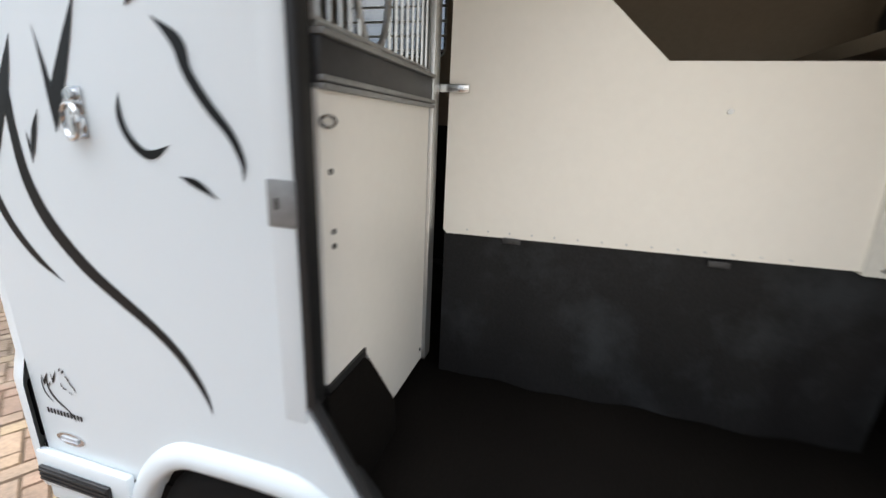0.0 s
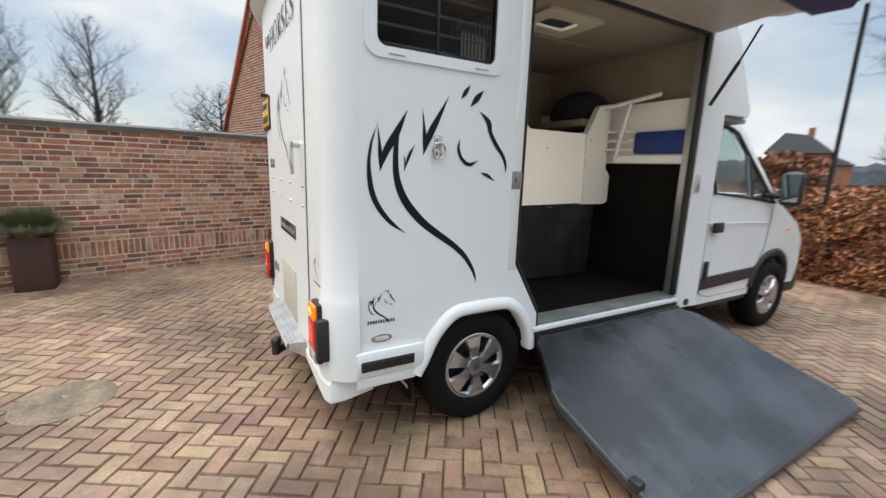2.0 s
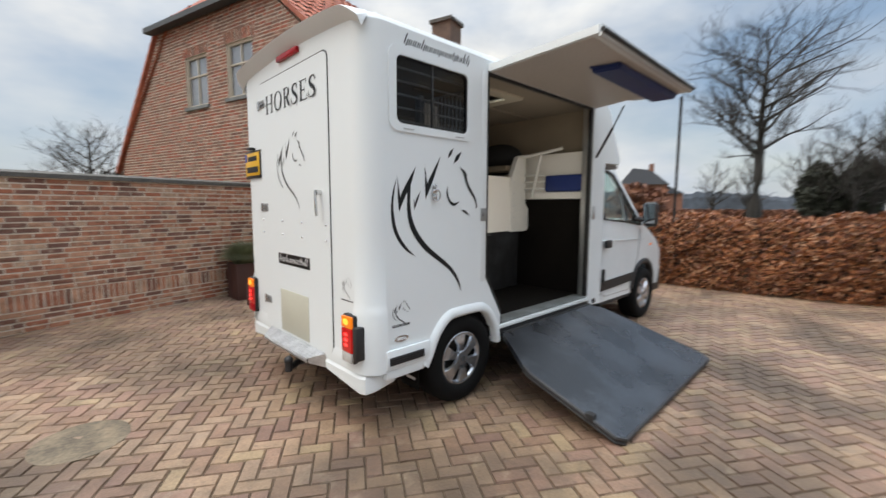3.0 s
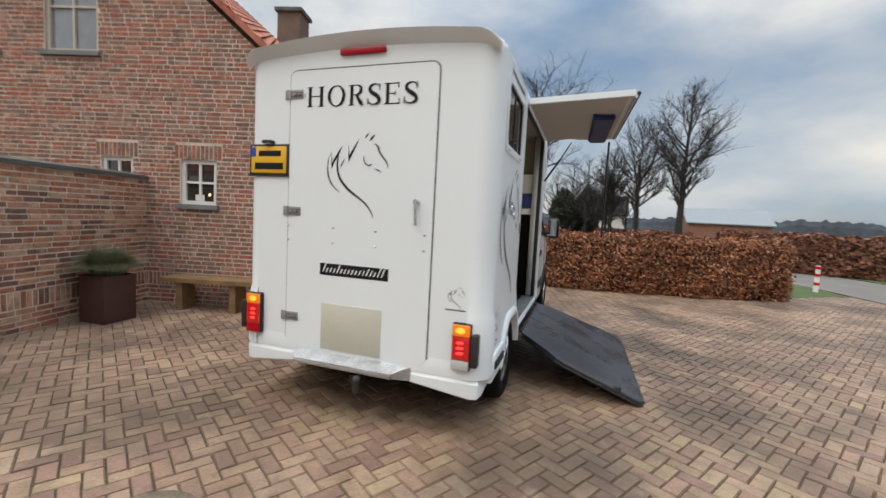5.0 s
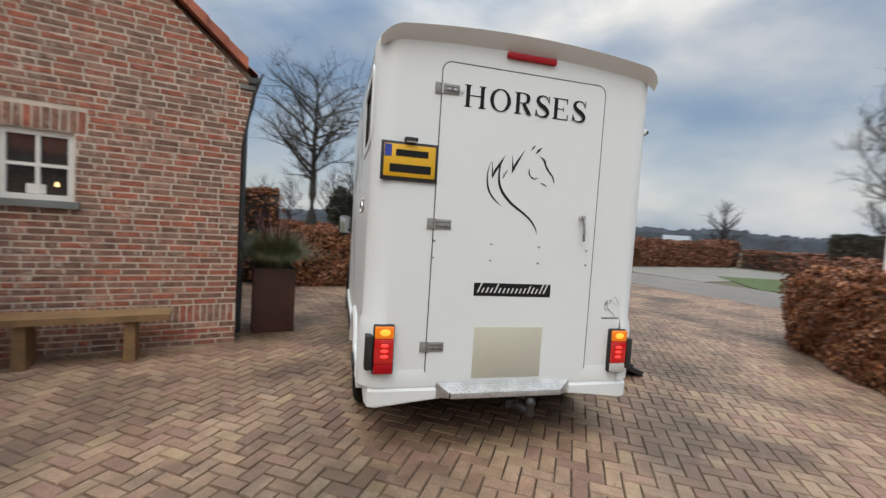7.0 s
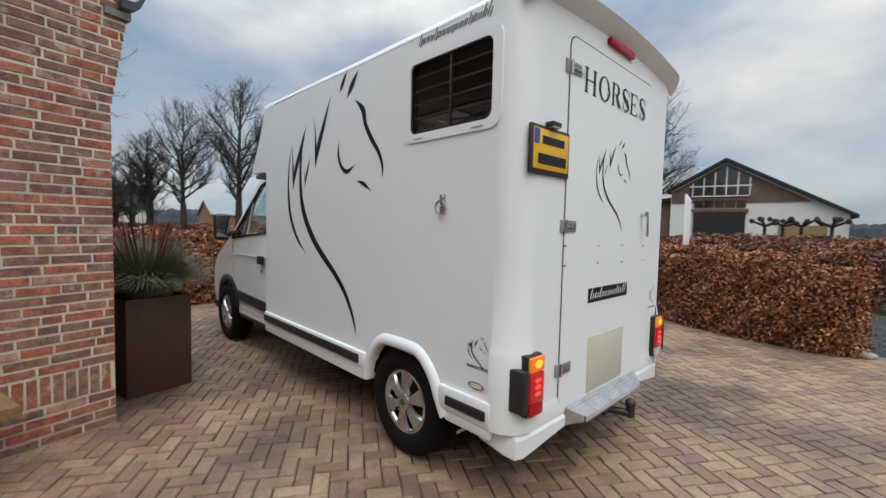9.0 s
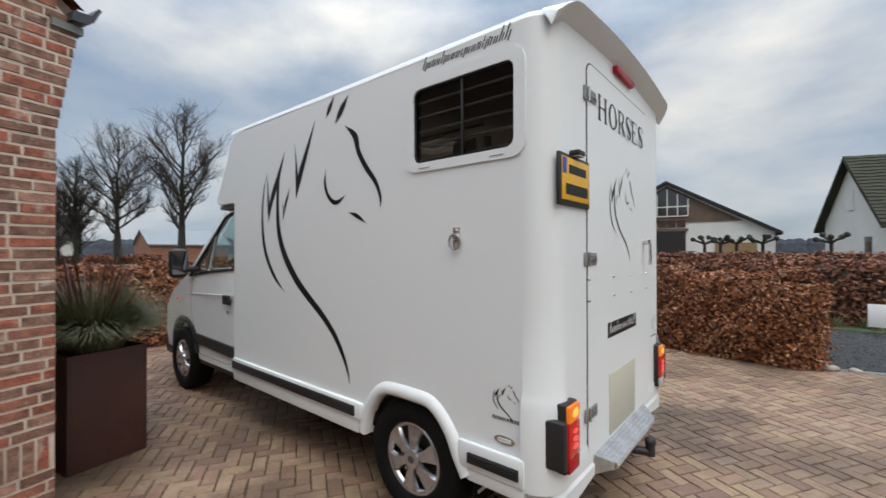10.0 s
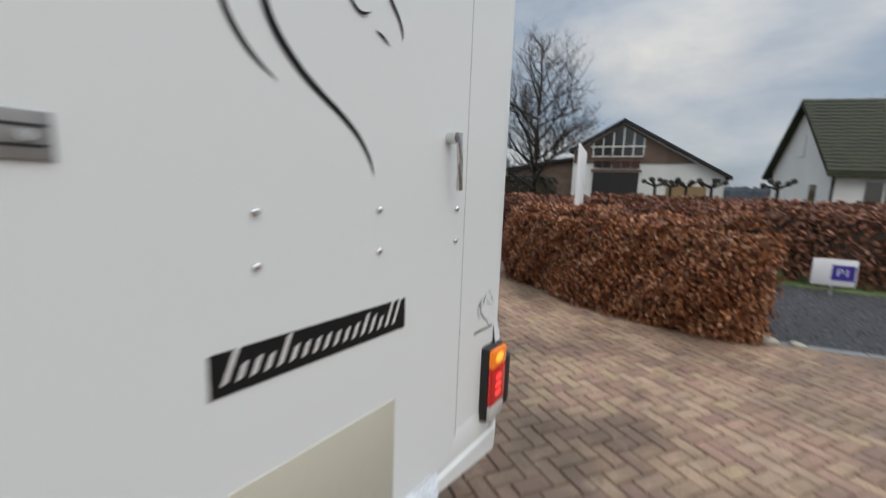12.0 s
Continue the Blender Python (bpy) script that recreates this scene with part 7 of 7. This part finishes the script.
def cab_shell():
    """Lofted across the width: side profile with shoulders drawn in above the belt."""
    prof = [(1.97, 0.42, 0.955), (1.97, 1.15, 0.96), (1.98, 1.40, 0.93), (2.02, 1.93, 0.83), (2.10, 2.005, 0.78), (2.40, 2.02, 0.76), (2.62, 1.97, 0.76), (3.26, 1.32, 0.86), (3.42, 1.22, 0.90), (3.80, 1.08, 0.90), (4.02, 0.92, 0.86), (4.10, 0.70, 0.84), (4.10, 0.40, 0.82), (3.95, 0.32, 0.82)]
    bm = bmesh.new()
    rows = []
    for x, z, w in prof:
        rows.append([bm.verts.new((x, CY + s * w, z - (0.02 * s * s if z > 1.9 else 0))) for s in (-1, -0.9, -0.5, 0, 0.5, 0.9, 1)])
    for i, (a, c) in enumerate(zip(rows, rows[1:])):
        for k in range(6):
            if i != 6:  # the windscreen is glass
                bm.faces.new((a[k], a[k + 1], c[k + 1], c[k]))
    return bm, prof


bm, prof = cab_shell()
cab = part("cab", bm, M_CAB, truck, "white van cab", crease=40)
part("windscreen", plate([(1.30, -0.78), (1.30, 0.78), (0.0, 0.68), (0.0, -0.68)], lambda u, v: (2.64 + (3.24 - 2.64) * u / 1.30 + 0.012, CY + v, 1.955 - (1.955 - 1.335) * u / 1.30 + 0.012), lambda u, v: (2.64 + (3.24 - 2.64) * u / 1.30 + 0.004, CY + v, 1.955 - (1.955 - 1.335) * u / 1.30 + 0.004)), M_CABGLASS, cab, "windscreen")
for sg in (-1, 1):
    def skin(x, z, out=0.0):
        """A point on the cab's side: upright below the belt, drawn in above it."""
        w = 0.968 - 0.02 * max(0.0, (0.9 - z)) - (0.012 + 0.20 * (z - 1.28)) * (1 if z > 1.28 else 0) - 0.06 * max(0.0, x - 3.3)
        return Vector((x, CY + sg * (w + out), z))
    bm = plate([(1.965, 0.40), (2.90, 0.40), (2.93, 0.58), (3.05, 0.71), (3.22, 0.775), (3.42, 0.77), (3.58, 0.70), (3.67, 0.58), (3.69, 0.42), (3.95, 0.40), (4.03, 0.60), (3.98, 0.88), (3.78, 1.05), (3.42, 1.20), (3.22, 1.30), (2.62, 1.945), (2.45, 2.0), (1.965, 2.0)], lambda u, v: skin(u, v), lambda u, v: skin(u, v, -0.035),
               holes=[[(2.17, 1.375), (2.62, 1.345), (2.70, 1.335), (2.70, 1.72), (2.525, 1.885), (2.42, 1.92), (2.08, 1.93)], [(2.735, 1.325), (3.10, 1.285), (2.735, 1.69)]])
    side = part("cab_side", bm, M_CAB, truck, "white cab side", crease=60)
    part("window_glass", plate([(2.06, 1.355), (2.63, 1.325), (2.72, 1.32), (2.72, 1.75), (2.53, 1.905), (2.42, 1.94), (2.05, 1.945)], lambda u, v: skin(u, v, -0.012), lambda u, v: skin(u, v, -0.018)), M_CABGLASS, side, "side window")
    part("quarter_glass", plate([(2.725, 1.31), (3.13, 1.27), (2.725, 1.71)], lambda u, v: skin(u, v, -0.012), lambda u, v: skin(u, v, -0.018)), M_CABGLASS, side)
    edge = [(2.10, 1.94), (2.42, 1.93), (2.535, 1.895), (3.12, 1.275), (2.72, 1.325), (2.62, 1.335), (2.13, 1.37), (2.07, 1.93)]
    part("window_seal", tube([skin(u, v, 0.002) for u, v in edge + edge[:1]], 0.014, 6), M_GASKET, side)
    part("quarter_bar", tube([skin(2.718, 1.33, 0.001), skin(2.718, 1.71, 0.001)], 0.015, 6), M_GASKET, side)
    # door seams
    part("door_seam", tube([skin(2.035, 1.90, -0.001), skin(2.05, 1.30, -0.001), skin(2.05, 0.50, -0.001), skin(2.20, 0.455, -0.001), skin(2.86, 0.455, -0.001), skin(2.97, 0.64, -0.001), skin(3.08, 0.86, -0.001), skin(3.12, 1.24, -0.001)], 0.004, 5), M_SEAM, side)
    part("door_crease", tube([skin(2.06, 1.12, -0.004), skin(2.8, 1.10, -0.004), skin(3.5, 1.06, -0.004)], 0.006, 5), M_CAB, side)
    hd = part("door_handle", bx(2.10, 2.235, CY + sg * 0.965, CY + sg * 1.0, 1.035, 1.125, 0.012), M_BLACK, side, "black door handle")
    part("lock_cap", bx(2.07, 2.115, CY + sg * 0.96, CY + sg * 0.985, 0.60, 0.79, 0.01), M_BLACK, side) if sg < 0 else part("door_lock", rod((2.17, CY + sg * 0.965, 0.96), (2.17, CY + sg * 0.974, 0.96), 0.012, n=10), M_BLACK, side)
    bm = plate([(1.99, 0.535), (2.95, 0.565), (3.0, 0.665), (2.9, 0.665), (1.99, 0.64)], lambda u, v: skin(u, v, 0.016), lambda u, v: skin(u, v, -0.005))
    part("side_moulding", bm, M_BLACK, side, "wide black side moulding")
    arch = [(2.925, 0.46), (2.955, 0.58), (3.05, 0.70), (3.20, 0.765), (3.40, 0.765), (3.56, 0.70), (3.66, 0.58), (3.685, 0.44)]
    bm = bmesh.new()
    rows = []
    for p in spline(arch, 4):
        d = np.array((p[0] - 3.30, p[1] - 0.40))
        d = d / np.hypot(*d)
        rows.append([bm.verts.new(skin(p[0] + d[0] * o, p[1] + d[1] * o, w)) for o, w in ((0.05, 0.002), (0.035, 0.02), (0.0, 0.026), (-0.02, 0.01), (-0.02, -0.06))])
    for a, c in zip(rows, rows[1:]):
        for k in range(4):
            bm.faces.new((a[k], a[k + 1], c[k + 1], c[k]))
    part("arch_flare", bm, M_BLACK, side, "black wheel arch flare", crease=60)
    part("indicator", bx(3.50, 3.56, CY + sg * 0.955, CY + sg * 0.962, 0.985, 1.015, 0.004), M_AMBER, side)
    part("cab_step", bx(2.05, 2.88, CY + sg * 0.80, CY + sg * 0.955, 0.355, 0.41, 0.012), M_BLACK, cab)
    # mirror
    bm = bx(3.08, 3.20, CY + sg * 0.99, CY + sg * 1.17, 1.255, 1.575, 0.055, seg=4)
    mir = part("wing_mirror", bm, M_BLACK, truck, "large black wing mirror")
    part("mirror_face", bx(3.072, 3.08, CY + sg * 1.005, CY + sg * 1.155, 1.30, 1.55), M_MIRROR, mir)
    part("mirror_arm", tube([skin(3.0, 1.36, -0.03), (3.12, CY + sg * 1.04, 1.34)], 0.03, 8), M_BLACK, mir)
    part("wheel_well", plate([(2.90, 0.36), (3.0, 0.66), (3.2, 0.76), (3.42, 0.76), (3.6, 0.66), (3.70, 0.36)], lambda u, v: (u, CY + sg * 0.60, v), lambda u, v: (u, CY + sg * 0.63, v)), M_BLACK, cab)
    # seats seen through the glass
    seat = part("cab_seat", bx(2.15, 2.34, CY + sg * 0.25, CY + sg * 0.72, 0.95, 1.55, 0.05, seg=3), M_SEAT, truck, "dark cab seat")
    part("headrest", bx(2.16, 2.27, CY + sg * 0.36, CY + sg * 0.60, 1.57, 1.75, 0.04, seg=3), M_SEAT, seat)
part("dashboard", bx(2.95, 3.25, CY - 0.78, CY + 0.78, 1.05, 1.29, 0.05), M_SEAT, cab)
part("steering_wheel", tube([(2.80 + 0.10 * math.sin(a), CY + 0.42 + 0.19 * math.cos(a), 1.28 + 0.17 * math.sin(a)) for a in (2 * math.pi * k / 20 for k in range(21))], 0.014), M_BLACK, cab)
part("front_bumper", bx(3.72, 4.16, CY - 0.90, CY + 0.90, 0.26, 0.56, 0.06, seg=3), M_BLACK, cab)


# ---- herringbone pavers ----
def herringbone():
    """Centres and turns of 0.2 x 0.1 m pavers inside the paved yard."""
    out = []
    turn0 = -31.8
    ct, st = math.cos(radians(turn0)), math.sin(radians(turn0))
    L, W = 0.2, 0.1
    for i in range(-170, 171):
        for j in range(-110, 111):
            # one pair of pavers for each step of the zigzag lattice
            ox, oy = i * W + j * L - 0.037, i * W - j * L - 0.019
            for cx, cy, turn in ((ox + L / 2, oy + W / 2, 0), (ox + L + W / 2, oy, 90)):
                x, y = cx * ct - cy * st, cx * st + cy * ct
                if -8.5 < x < 9.5 and -7.5 < y < 7.2 and inside(PAVED, x, y):
                    out.append((x, y, turn0 + turn))
    return out


pave = herringbone()
rg = random.Random(77)
vs, fs, single = [], [], []
for x, y, turn in pave:
    if -2.5 < x < -0.6 and -0.5 < y < 2.9 and len(single) < 300 and not (x > -1.15 and y > 1.2):
        single.append((x, y, turn))
        continue
    a = radians(turn + rg.uniform(-1.0, 1.0))
    ca, sa = math.cos(a), math.sin(a)
    h, tx, ty = rg.uniform(-0.003, 0.002), rg.uniform(-0.012, 0.012), rg.uniform(-0.02, 0.02)
    i = len(vs)
    for u, v, z in ((-0.0970, -0.0470, -0.014), (0.0970, -0.0470, -0.014), (0.0970, 0.0470, -0.014), (-0.0970, 0.0470, -0.014), (-0.0912, -0.0412, 0.0), (0.0912, -0.0412, 0.0), (0.0912, 0.0412, 0.0), (-0.0912, 0.0412, 0.0)):
        u, v = u + rg.uniform(-0.0028, 0.0028), v + rg.uniform(-0.0028, 0.0028)
        vs.append((x + u * ca - v * sa, y + u * sa + v * ca, z + h + u * tx + v * ty if z > -0.01 else z))
    fs += [(i + 4, i + 5, i + 6, i + 7), (i, i + 1, i + 5, i + 4), (i + 1, i + 2, i + 6, i + 5), (i + 2, i + 3, i + 7, i + 6), (i + 3, i, i + 4, i + 7)]
field = raw("paver_field", vs, fs, M_PAVER, pavement, "brown clay pavers in herringbone")
field["kind"] = "stuff"
kinds = []
for k in range(6):
    q = lambda: rg.uniform(-0.002, 0.002)
    me = bpy.data.meshes.new("paver")
    me.from_pydata([(u + q(), v + q(), z) for u, v, z in ((-0.0970, -0.0470, -0.014), (0.0970, -0.0470, -0.014), (0.0970, 0.0470, -0.014), (-0.0970, 0.0470, -0.014), (-0.0912, -0.0412, 0.0), (0.0912, -0.0412, 0.001), (0.0912, 0.0412, 0.0), (-0.0912, 0.0412, -0.001))], [], [(4, 5, 6, 7), (0, 1, 5, 4), (1, 2, 6, 5), (2, 3, 7, 6), (3, 0, 4, 7)])
    me.materials.append(M_PAVER)
    kinds.append(me)
for x, y, turn in single:
    ob = new("paver", kinds[rg.randrange(6)])
    ob.parent = pavement
    ob.matrix_basis = Matrix.Translation((x, y, rg.uniform(-0.003, 0.002))) @ Matrix.Rotation(radians(turn + rg.uniform(-1, 1)), 4, "Z")
